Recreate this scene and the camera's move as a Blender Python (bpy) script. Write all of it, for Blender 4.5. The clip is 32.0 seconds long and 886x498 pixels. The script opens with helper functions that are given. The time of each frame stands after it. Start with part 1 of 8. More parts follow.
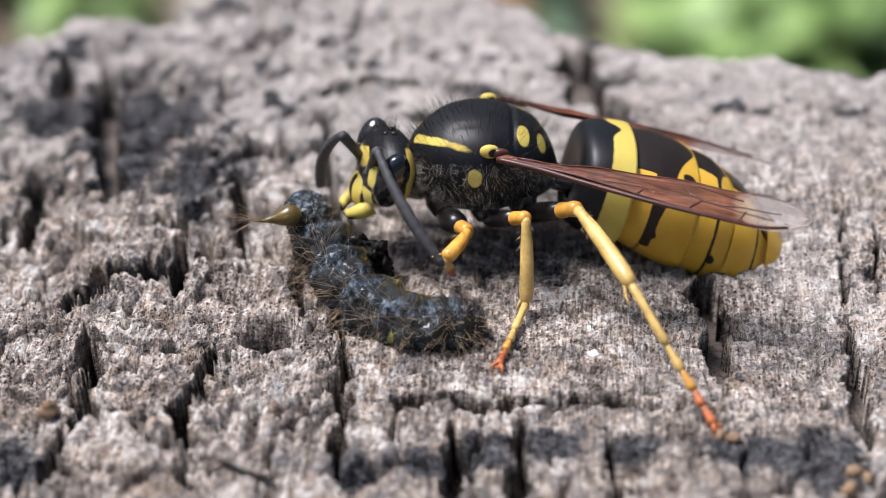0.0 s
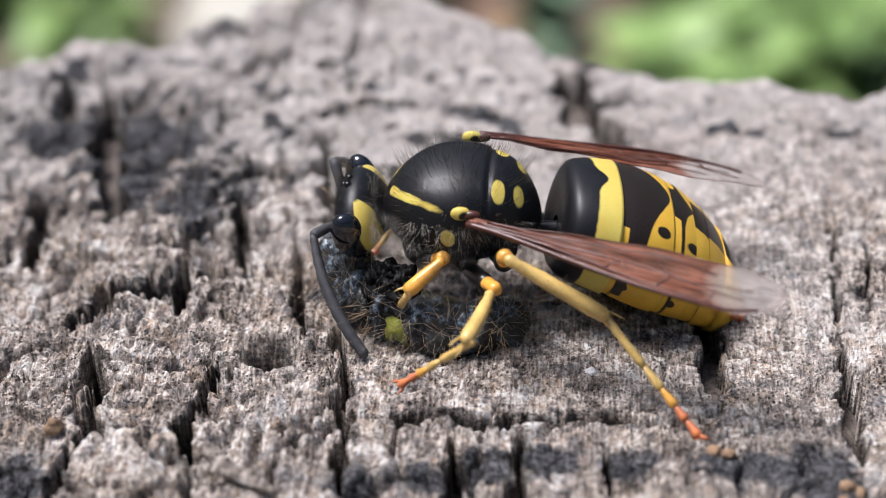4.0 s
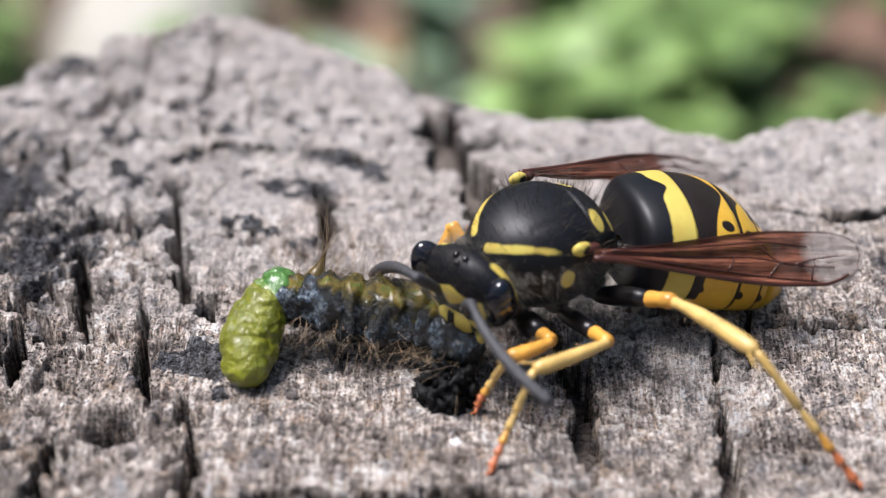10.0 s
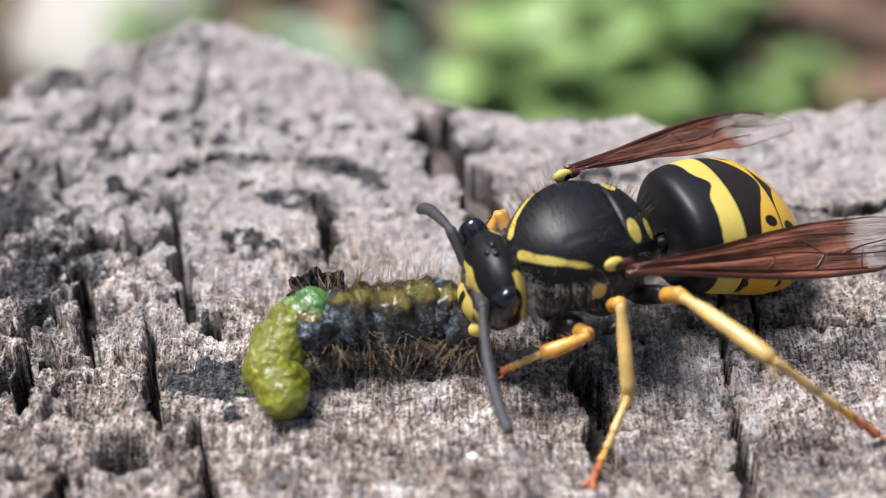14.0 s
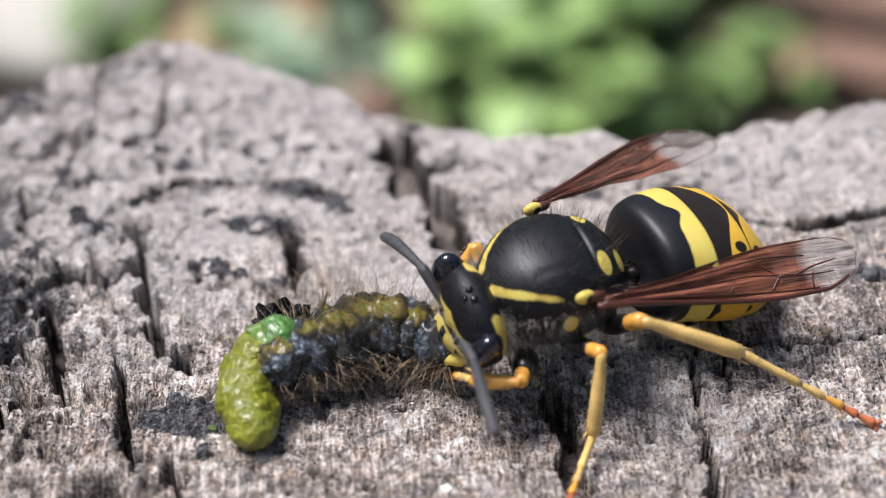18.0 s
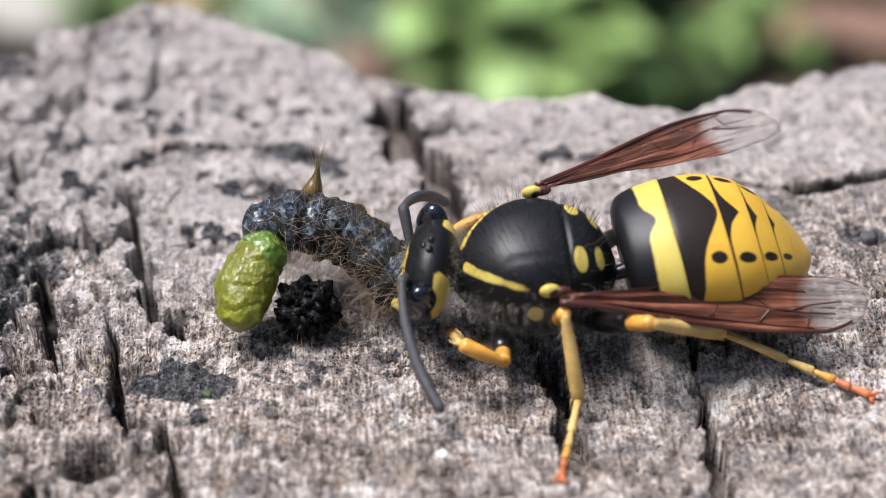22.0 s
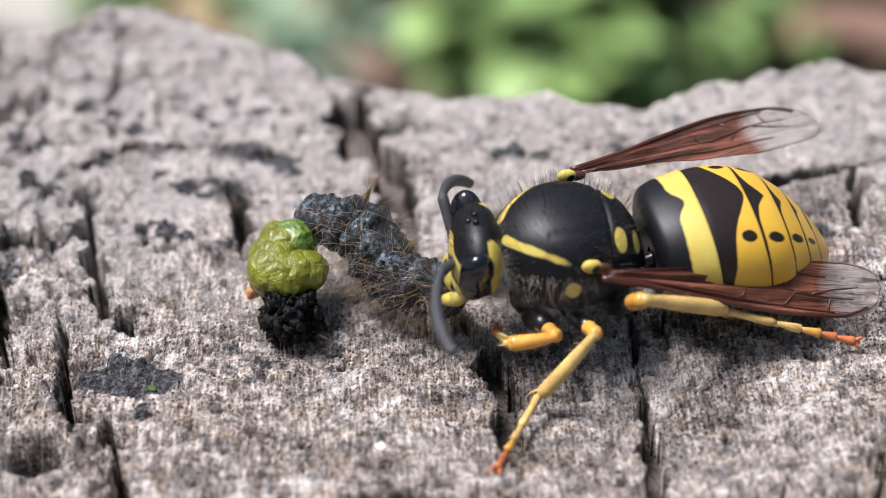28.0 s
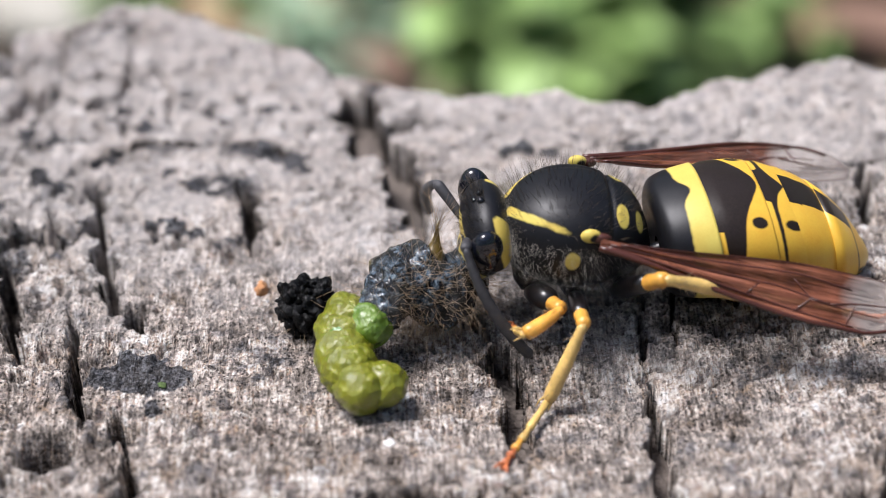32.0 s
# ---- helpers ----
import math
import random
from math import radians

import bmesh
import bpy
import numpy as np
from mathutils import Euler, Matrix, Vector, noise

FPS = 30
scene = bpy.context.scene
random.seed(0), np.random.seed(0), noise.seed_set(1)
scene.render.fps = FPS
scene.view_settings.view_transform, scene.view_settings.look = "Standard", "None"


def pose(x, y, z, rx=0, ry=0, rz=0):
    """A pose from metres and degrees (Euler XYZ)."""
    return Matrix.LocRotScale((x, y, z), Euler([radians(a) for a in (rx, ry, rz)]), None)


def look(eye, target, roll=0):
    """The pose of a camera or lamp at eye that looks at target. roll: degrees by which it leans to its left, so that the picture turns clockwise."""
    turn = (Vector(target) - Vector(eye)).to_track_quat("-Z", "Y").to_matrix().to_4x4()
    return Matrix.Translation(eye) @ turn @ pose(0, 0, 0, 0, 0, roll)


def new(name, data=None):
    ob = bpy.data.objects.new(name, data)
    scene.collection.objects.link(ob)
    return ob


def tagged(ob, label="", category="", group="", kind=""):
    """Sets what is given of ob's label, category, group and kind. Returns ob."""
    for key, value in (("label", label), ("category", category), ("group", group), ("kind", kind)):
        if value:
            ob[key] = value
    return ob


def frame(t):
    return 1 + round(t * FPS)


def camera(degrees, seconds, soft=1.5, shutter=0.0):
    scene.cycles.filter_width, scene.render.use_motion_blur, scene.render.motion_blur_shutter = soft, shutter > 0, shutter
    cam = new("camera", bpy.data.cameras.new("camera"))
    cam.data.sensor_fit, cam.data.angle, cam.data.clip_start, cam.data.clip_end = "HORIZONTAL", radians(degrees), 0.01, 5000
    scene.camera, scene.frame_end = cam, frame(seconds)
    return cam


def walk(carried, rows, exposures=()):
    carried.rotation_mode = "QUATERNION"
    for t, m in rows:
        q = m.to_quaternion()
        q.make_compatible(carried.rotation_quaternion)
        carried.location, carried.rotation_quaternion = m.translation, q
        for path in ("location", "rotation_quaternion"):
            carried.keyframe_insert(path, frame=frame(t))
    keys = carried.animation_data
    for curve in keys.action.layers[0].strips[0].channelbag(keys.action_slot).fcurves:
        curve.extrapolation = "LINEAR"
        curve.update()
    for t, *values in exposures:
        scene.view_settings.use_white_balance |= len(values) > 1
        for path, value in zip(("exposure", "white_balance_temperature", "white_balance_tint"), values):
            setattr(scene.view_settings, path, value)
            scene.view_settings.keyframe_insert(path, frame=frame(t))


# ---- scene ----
# ---------------------------------------------------------------- camera
# All lengths below are in millimetres, brought to metres by MM.
MM = 0.001


def mm(x, y, z, rx=0, ry=0, rz=0):
    return pose(x * MM, y * MM, z * MM, rx, ry, rz)


cam = camera(30, 32.0, 0.7, 0.3)
cam.data.dof.use_dof = True
cam.data.dof.focus_distance = 0.0495
cam.data.dof.aperture_fstop = 47.0
walk(cam, [
    (0, mm(0.702, -49.477, 29.626, 56.24, 1.75, 4.9)),
    (0.5, mm(0.77, -49.576, 29.732, 56.3, 1.73, 4.88)),
    (1, mm(0.433, -49.809, 29.727, 56.51, 1.61, 4.77)),
    (1.5, mm(0.472, -49.864, 29.788, 56.59, 1.61, 4.78)),
    (2, mm(0.399, -49.853, 29.827, 56.57, 1.53, 4.65)),
    (2.5, mm(0.454, -49.926, 29.907, 56.66, 1.53, 4.64)),
    (3, mm(0.437, -50.023, 29.937, 56.76, 1.49, 4.63)),
    (3.5, mm(0.5, -50.183, 29.998, 56.9, 1.58, 4.62)),
    (5.5, mm(0.455, -50.201, 30.098, 57, 1.45, 4.54)),
    (6, mm(0.439, -50.331, 30.086, 57.21, 1.42, 4.51)),
    (6.5, mm(0.465, -50.3, 30.068, 57.37, 1.44, 4.5)),
    (7, mm(0.403, -50.05, 30.046, 57.22, 1.4, 4.45)),
    (7.5, mm(0.413, -49.969, 29.805, 57.35, 1.39, 4.46)),
    (8, mm(0.465, -50.175, 30.021, 57.43, 1.44, 4.45)),
    (8.5, mm(0.485, -50.351, 30.195, 57.42, 1.42, 4.44)),
    (9, mm(0.617, -49.614, 30.234, 57.29, 1.34, 4.21)),
    (9.5, mm(0.881, -50.144, 30.518, 57.93, 1.35, 4.15)),
    (10, mm(1.225, -46.579, 29.446, 57.27, 0.1, 1.02)),
    (10.5, mm(0.419, -46.291, 29.909, 56.01, 0.27, 0.57)),
    (11, mm(-0.005, -46.75, 29.983, 55.86, 0.54, 0.3)),
    (11.5, mm(0.127, -46.259, 29.904, 55.62, 0.69, -0.08)),
    (12, mm(-0.413, -47.684, 30.906, 56.46, 0.78, -0.17)),
    (12.5, mm(-0.15, -47.064, 30.584, 56.58, 0.8, -0.37)),
    (13, mm(0.027, -46.637, 30.495, 56.73, 0.85, -0.56)),
    (13.5, mm(0.044, -46.383, 30.395, 56.75, 0.99, -0.66)),
    (14, mm(0.036, -45.788, 30.187, 56.42, 1.04, -0.97)),
    (14.5, mm(0.006, -45.765, 30.15, 56.3, 1.04, -1.07)),
    (16.5, mm(0.152, -44.95, 31.073, 55.48, 1.18, -2.29)),
    (17, mm(-0.149, -45.254, 31.474, 55.53, 1.18, -2.5)),
    (17.5, mm(-0.074, -45.475, 31.695, 55.56, 1.39, -2.6)),
    (18, mm(-0.137, -44.93, 31.558, 55.52, 1.45, -2.93)),
    (18.5, mm(-0.079, -44.608, 31.282, 55.33, 1.51, -2.98)),
    (19, mm(-0.101, -44.61, 31.24, 55.14, 1.49, -2.99)),
    (19.5, mm(-0.093, -44.606, 31.202, 55.03, 1.49, -3.02)),
    (20, mm(-0.145, -44.598, 31.232, 54.81, 1.46, -3)),
    (20.5, mm(-0.168, -44.623, 31.207, 54.71, 1.41, -3.06)),
    (21, mm(-0.046, -44.606, 31.242, 54.5, 1.52, -3.04)),
    (21.5, mm(-0.047, -44.584, 31.199, 54.39, 1.51, -3.03)),
    (22, mm(-0.166, -44.629, 31.271, 54.34, 1.41, -3.16)),
    (22.5, mm(-0.108, -44.769, 31.336, 54.41, 1.46, -3.13)),
    (23, mm(-0.267, -44.808, 31.412, 54.47, 1.42, -3.22)),
    (23.5, mm(-0.515, -44.857, 31.412, 54.51, 1.31, -3.31)),
    (24, mm(-0.431, -45.066, 31.59, 54.56, 1.39, -3.23)),
    (24.5, mm(-0.098, -45.788, 31.552, 54.59, 1.42, -3.23)),
    (25, mm(0.304, -45.813, 31.61, 54.66, 1.54, -3.18)),
    (25.5, mm(2.601, -45.664, 31.576, 54.52, 1.8, -2.99)),
    (26, mm(1.961, -45.543, 31.43, 54.64, 1.82, -2.98)),
    (26.5, mm(1.967, -45.546, 31.484, 54.71, 1.87, -2.97)),
    (28.5, mm(2.004, -45.364, 31.39, 54.39, 2.05, -2.79)),
    (29, mm(2.084, -45.499, 31.516, 54.38, 2.12, -2.7)),
    (29.5, mm(2.059, -45.449, 31.419, 54.38, 2.12, -2.68)),
    (30, mm(2.156, -45.425, 31.467, 54.27, 2.19, -2.59)),
    (30.5, mm(2.134, -45.416, 31.452, 54.26, 2.16, -2.62)),
    (31, mm(2.147, -45.516, 31.501, 54.35, 2.2, -2.58)),
    (31.5, mm(2.106, -45.475, 31.57, 54.24, 2.26, -2.57)),
    (32, mm(2.102, -45.523, 31.523, 54.35, 2.24, -2.53)),
], exposures=[(0, 1.05, 6180, 13.2), (32, 1.05, 6180, 13.2)])

# ---------------------------------------------------------------- light: bright overcast under trees
world = bpy.data.worlds.new("sky")
scene.world = world
world.use_nodes = True
wn = world.node_tree.nodes
sky = wn.new("ShaderNodeTexSky")
sky.sky_type = "NISHITA"
sky.sun_disc = False
sky.sun_elevation = radians(66)
sky.sun_rotation = radians(286)
sky.air_density, sky.dust_density, sky.ozone_density = 1.0, 3.2, 1.0
world.node_tree.links.new(sky.outputs["Color"], wn["Background"].inputs["Color"])
wn["Background"].inputs["Strength"].default_value = 0.078
sun_data = bpy.data.lights.new("sun", "SUN")
sun_data.energy, sun_data.angle, sun_data.color = 3.0, radians(24), (1.0, 0.970, 0.950)
sun = new("sun", sun_data)
sun.matrix_world = look((-0.42, 0.12, 1.0), (0, 0, 0))


# ---------------------------------------------------------------- materials
def mat(name):
    m = bpy.data.materials.new(name)
    m.use_nodes = True
    nt = m.node_tree
    return m, nt, nt.nodes["Principled BSDF"]


def node(nt, kind, **inputs):
    n = nt.nodes.new("ShaderNode" + kind)
    for k, v in inputs.items():
        key = k.replace("_", " ")
        n.inputs[key].default_value = v
    return n


def ramp(nt, src, stops):
    r = nt.nodes.new("ShaderNodeValToRGB")
    while len(r.color_ramp.elements) < len(stops):
        r.color_ramp.elements.new(0.5)
    for e, (p, c) in zip(r.color_ramp.elements, stops):
        e.position = p
        e.color = (*c, 1) if len(c) == 3 else (c[0], c[0], c[0], 1)
    nt.links.new(src, r.inputs["Fac"])
    return r.outputs["Color"]


def coords(nt, sx=1.0, sy=1.0, sz=1.0, space="Object"):
    """Object coordinates in millimetres, stretched."""
    tc = nt.nodes.new("ShaderNodeTexCoord")
    mp = nt.nodes.new("ShaderNodeMapping")
    mp.inputs["Scale"].default_value = (sx / MM, sy / MM, sz / MM)
    nt.links.new(tc.outputs[space], mp.inputs["Vector"])
    return mp.outputs["Vector"]


def noise_tex(nt, vec, scale, detail=5.0, rough=0.55, out="Fac"):
    n = node(nt, "TexNoise", Scale=scale, Detail=detail, Roughness=rough)
    nt.links.new(vec, n.inputs["Vector"])
    return n.outputs[out]


def mix(nt, fac, a, b, how="MIX"):
    n = nt.nodes.new("ShaderNodeMix")
    n.data_type, n.blend_type = "RGBA", how
    for sock, v in ((0, fac), (6, a), (7, b)):
        if isinstance(v, bpy.types.NodeSocket):
            nt.links.new(v, n.inputs[sock])
        elif sock == 0:
            n.inputs[0].default_value = v
        else:
            n.inputs[sock].default_value = (*v, 1)
    return n.outputs[2]


def attribute(nt, name):
    n = nt.nodes.new("ShaderNodeAttribute")
    n.attribute_name = name
    return n.outputs["Fac"]


def math_node(nt, op, a, b=0.0):
    n = nt.nodes.new("ShaderNodeMath")
    n.operation = op
    for i, v in enumerate((a, b)):
        if isinstance(v, bpy.types.NodeSocket):
            nt.links.new(v, n.inputs[i])
        else:
            n.inputs[i].default_value = v
    return n.outputs[0]


def bump(nt, bsdf, height, strength, distance):
    b = nt.nodes.new("ShaderNodeBump")
    b.inputs["Strength"].default_value = strength
    b.inputs["Distance"].default_value = distance * MM
    nt.links.new(height, b.inputs["Height"])
    nt.links.new(b.outputs["Normal"], bsdf.inputs["Normal"])


def plain(name, color, rough=0.6, var=0.25, scale=2.0, spec=0.5, relief=0.0, metal=0.0, sub=0.0):
    """A surface of one colour with grain at two scales."""
    m, nt, b = mat(name)
    v = coords(nt)
    big, fine = noise_tex(nt, v, scale, 4), noise_tex(nt, v, scale * 9, 3)
    dark = tuple(c * (1 - var) for c in color)
    light = tuple(min(1, c * (1 + var)) for c in color)
    c = mix(nt, ramp(nt, big, [(0.3, (0,)), (0.7, (1,))]), dark, light)
    c = mix(nt, 0.3, c, ramp(nt, fine, [(0.3, dark), (0.7, light)]))
    nt.links.new(c, b.inputs["Base Color"])
    b.inputs["Roughness"].default_value = rough
    b.inputs["Specular IOR Level"].default_value = spec
    b.inputs["Metallic"].default_value = metal
    if sub:
        b.inputs["Subsurface Weight"].default_value = sub
        b.inputs["Subsurface Radius"].default_value = (0.6 * MM, 0.5 * MM, 0.2 * MM)
    if relief:
        bump(nt, b, fine, 0.6, relief)
    return m


def wood_material():
    """Weathered grey end grain: pale fibre, pores, rusty crumbs and black stains."""
    m, nt, b = mat("weathered_end_grain")
    v = coords(nt)
    patches = noise_tex(nt, v, 0.42, 7, 0.66)
    blotch = noise_tex(nt, v, 0.9, 6, 0.65)
    rings = noise_tex(nt, coords(nt, 0.6, 4.0, 1.0), 0.8, 8, 0.72)
    grain = noise_tex(nt, v, 7.0, 6, 0.72)
    fibre = noise_tex(nt, coords(nt, 9.0, 1.1, 0.8), 1.0, 4, 0.65)
    speck = nt.nodes.new("ShaderNodeTexVoronoi")
    speck.inputs["Scale"].default_value = 7.5
    nt.links.new(v, speck.inputs["Vector"])
    base = ramp(nt, patches, [(0.34, (0.23, 0.19, 0.163)), (0.5, (0.47, 0.415, 0.37)), (0.64, (0.72, 0.665, 0.62))])
    base = mix(nt, 0.25, base, ramp(nt, rings, [(0.38, (0.10, 0.08, 0.068)), (0.50, (0.36, 0.32, 0.29)), (0.62, (0.66, 0.62, 0.59))]))
    base = mix(nt, 0.55, base, ramp(nt, noise_tex(nt, v, 2.3, 6, 0.7), [(0.38, (0.03, 0.027, 0.025)), (0.5, (0.50, 0.49, 0.48)), (0.63, (0.97, 0.96, 0.95))]), "OVERLAY")
    base = mix(nt, 0.38, base, ramp(nt, grain, [(0.41, (0.0, 0.0, 0.0)), (0.5, (0.49, 0.48, 0.47)), (0.59, (1.0, 0.99, 0.98))]), "OVERLAY")
    base = mix(nt, 0.18, base, ramp(nt, noise_tex(nt, v, 15.0, 4, 0.7), [(0.40, (0.06, 0.055, 0.05)), (0.60, (0.94, 0.93, 0.92))]), "OVERLAY")
    base = mix(nt, 0.75, base, ramp(nt, fibre, [(0.36, (0.07, 0.06, 0.05)), (0.5, (0.47, 0.46, 0.45)), (0.62, (0.80, 0.79, 0.78))]), "OVERLAY")
    rust = math_node(nt, "MULTIPLY", ramp(nt, blotch, [(0.53, (0,)), (0.66, (1,))]), ramp(nt, grain, [(0.42, (0,)), (0.56, (1,))]))
    base = mix(nt, math_node(nt, "MULTIPLY", rust, 0.62), base, (0.40, 0.27, 0.16))
    pores = ramp(nt, speck.outputs["Distance"], [(0.18, (1,)), (0.36, (0,))])
    base = mix(nt, math_node(nt, "MULTIPLY", pores, ramp(nt, patches, [(0.42, (0.9,)), (0.58, (0.15,))])), base, (0.035, 0.028, 0.024))
    # bleached patches, and brighter light at the back painted as paler wood
    base = mix(nt, math_node(nt, "MULTIPLY", attribute(nt, "bleach_and_light"), 0.60), base, mix(nt, grain, (0.42, 0.38, 0.35), (0.80, 0.755, 0.72)))
    smudge = ramp(nt, noise_tex(nt, v, 1.2, 6, 0.68), [(0.53, (0,)), (0.63, (0.62,))])
    base = mix(nt, smudge, base, ramp(nt, grain, [(0.40, (0.05, 0.049, 0.052)), (0.60, (0.27, 0.265, 0.28))]))
    stain = attribute(nt, "stain")
    edge = math_node(nt, "ADD", stain, math_node(nt, "MULTIPLY", math_node(nt, "SUBTRACT", blotch, 0.5), 1.9))
    soot = ramp(nt, edge, [(0.38, (0,)), (0.62, (1,))])
    dark = ramp(nt, grain, [(0.40, (0.008, 0.009, 0.010)), (0.5, (0.042, 0.044, 0.050)), (0.62, (0.17, 0.17, 0.185))])
    base = mix(nt, math_node(nt, "MULTIPLY", soot, 0.93), base, dark)
    # shade inside cracks, splits, pits and the hollow, painted as near-black brown
    deep = ramp(nt, attribute(nt, "recess_shade"), [(0.15, (0,)), (0.75, (1,))])
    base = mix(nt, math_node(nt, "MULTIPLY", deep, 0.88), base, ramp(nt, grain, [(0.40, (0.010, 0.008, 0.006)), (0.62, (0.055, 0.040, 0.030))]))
    nt.links.new(base, b.inputs["Base Color"])
    b.inputs["Roughness"].default_value = 0.9
    b.inputs["Specular IOR Level"].default_value = 0.2
    h = math_node(nt, "ADD", math_node(nt, "MULTIPLY", grain, 0.65), math_node(nt, "MULTIPLY", fibre, 0.8))
    h = math_node(nt, "SUBTRACT", h, math_node(nt, "MULTIPLY", pores, 0.5))
    bump(nt, b, h, 1.0, 0.26)
    return m


def bark_material():
    m, nt, b = mat("grey_bark")
    v = coords(nt, 1, 1, 0.2)
    n = noise_tex(nt, v, 0.12, 6, 0.7)
    nt.links.new(ramp(nt, n, [(0.3, (0.03, 0.024, 0.02)), (0.6, (0.16, 0.13, 0.11)), (0.8, (0.26, 0.23, 0.2))]), b.inputs["Base Color"])
    b.inputs["Roughness"].default_value = 0.9
    bump(nt, b, n, 1.0, 3.0)
    return m


def cuticle(name, dark, bright, gloss, mottled=0.0):
    """Insect shell: the attribute mark says where the bright pattern lies."""
    m, nt, b = mat(name)
    v = coords(nt)
    ragged = noise_tex(nt, v, 5.0, 3)
    fine = noise_tex(nt, v, 16.0, 3)
    soft = noise_tex(nt, v, 1.1, 3)
    mark = math_node(nt, "ADD", attribute(nt, "mark"), math_node(nt, "MULTIPLY", math_node(nt, "SUBTRACT", ragged, 0.5), 0.05))
    fac = ramp(nt, math_node(nt, "ADD", math_node(nt, "MULTIPLY", mark, 6.0), 0.5), [(0.35, (0,)), (0.65, (1,))])
    yellow = mix(nt, ramp(nt, soft, [(0.3, (0,)), (0.7, (1,))]), bright, tuple(c * k for c, k in zip(bright, (0.93, 0.80, 0.7))))
    yellow = mix(nt, 0.12, yellow, ramp(nt, fine, [(0.3, (0.4, 0.22, 0.02)), (0.6, bright)]))
    black = mix(nt, ramp(nt, fine, [(0.3, (0,)), (0.7, (1,))]), dark, tuple(c * 1.6 + 0.002 for c in dark))
    nt.links.new(mix(nt, fac, black, yellow), b.inputs["Base Color"])
    rough = mix(nt, fac, (gloss + 0.02,) * 3, (gloss + 0.06,) * 3)
    rough = mix(nt, 0.25, rough, ramp(nt, fine, [(0.3, (gloss,)), (0.7, (gloss + 0.35,))]))
    nt.links.new(rough, b.inputs["Roughness"])
    b.inputs["Specular IOR Level"].default_value = 0.26
    bump(nt, b, noise_tex(nt, v, 22.0, 2), 0.12, 0.02)
    return m


def wing_material(name, color, tip):
    """Pleated membrane: the attribute clear says where it thins out to the glassy tip."""
    m, nt, b = mat(name)
    n = noise_tex(nt, coords(nt), 1.4, 4)
    streak = noise_tex(nt, coords(nt, 0.22, 4.0, 1), 1.2, 5)
    c = ramp(nt, n, [(0.3, tuple(x * 0.45 for x in color)), (0.7, color)])
    # glints along the pleats, painted as paler streaks
    c = mix(nt, ramp(nt, streak, [(0.50, (0,)), (0.66, (0.8,))]), c, tuple(min(1, x * 1.6 + 0.02) for x in color))
    c = mix(nt, ramp(nt, streak, [(0.34, (0.8,)), (0.46, (0,))]), c, tuple(x * 0.25 for x in color))
    thin = ramp(nt, attribute(nt, "clear"), [(0.0, (0,)), (0.55, (1,))])
    nt.links.new(mix(nt, thin, c, tip), b.inputs["Base Color"])
    nt.links.new(ramp(nt, thin, [(0.0, (0.95,)), (1.0, (0.58,))]), b.inputs["Alpha"])
    b.inputs["Roughness"].default_value = 0.24
    b.inputs["Specular IOR Level"].default_value = 0.28
    bump(nt, b, streak, 1.0, 0.35)
    return m


def gut_material(name, a, b_col, gloss=0.18, end=None):
    m, nt, b = mat(name)
    v = coords(nt)
    n, fine = noise_tex(nt, v, 0.9, 4), noise_tex(nt, v, 4.5, 4)
    c = ramp(nt, n, [(0.3, a), (0.68, b_col)])
    if end:
        sep = nt.nodes.new("ShaderNodeSeparateXYZ")
        nt.links.new(v, sep.inputs[0])
        far = math_node(nt, "ADD", sep.outputs[0], math_node(nt, "MULTIPLY", math_node(nt, "SUBTRACT", n, 0.5), 2.0))
        c = mix(nt, ramp(nt, far, [(0.1, (0,)), (0.95, (1,))]), c, end)
    c = mix(nt, ramp(nt, fine, [(0.60, (0,)), (0.75, (0.3,))]), c, tuple(min(1, x * 2.4 + 0.06) for x in b_col))
    nt.links.new(c, b.inputs["Base Color"])
    b.inputs["Roughness"].default_value = gloss
    b.inputs["Subsurface Weight"].default_value = 0.35
    b.inputs["Subsurface Radius"].default_value = (0.3 * MM, 0.5 * MM, 0.1 * MM)
    b.inputs["Coat Weight"].default_value = 0.3
    b.inputs["Coat Roughness"].default_value = 0.14
    bump(nt, b, fine, 0.8, 0.16)
    return m


def skin_material():
    """Caterpillar skin: slate blue and black granules; the attribute raw says where it is torn open to the wet olive inside."""
    m, nt, b = mat("granular_blue_black_skin")
    v = coords(nt)
    n = noise_tex(nt, v, 4.2, 5, 0.7)
    big = noise_tex(nt, v, 0.9, 3)
    wet = noise_tex(nt, v, 1.6, 4)
    c = ramp(nt, n, [(0.42, (0.003, 0.003, 0.004)), (0.49, (0.024, 0.034, 0.046)), (0.56, (0.10, 0.145, 0.19)), (0.66, (0.36, 0.38, 0.37))])
    c = mix(nt, ramp(nt, big, [(0.41, (0,)), (0.53, (0.95,))]), c, (0.010, 0.009, 0.007))
    flesh = ramp(nt, wet, [(0.38, (0.008, 0.007, 0.003)), (0.50, (0.045, 0.036, 0.005)), (0.60, (0.15, 0.105, 0.010)), (0.70, (0.10, 0.12, 0.015))])
    open_ = math_node(nt, "ADD", attribute(nt, "raw"), math_node(nt, "MULTIPLY", math_node(nt, "SUBTRACT", big, 0.5), 1.6))
    c = mix(nt, ramp(nt, open_, [(0.52, (0,)), (0.68, (1,))]), c, flesh)
    nt.links.new(c, b.inputs["Base Color"])
    b.inputs["Roughness"].default_value = 0.24
    b.inputs["Specular IOR Level"].default_value = 0.42
    b.inputs["Coat Weight"].default_value = 0.25
    b.inputs["Coat Roughness"].default_value = 0.12
    bump(nt, b, n, 1.0, 0.20)
    return m


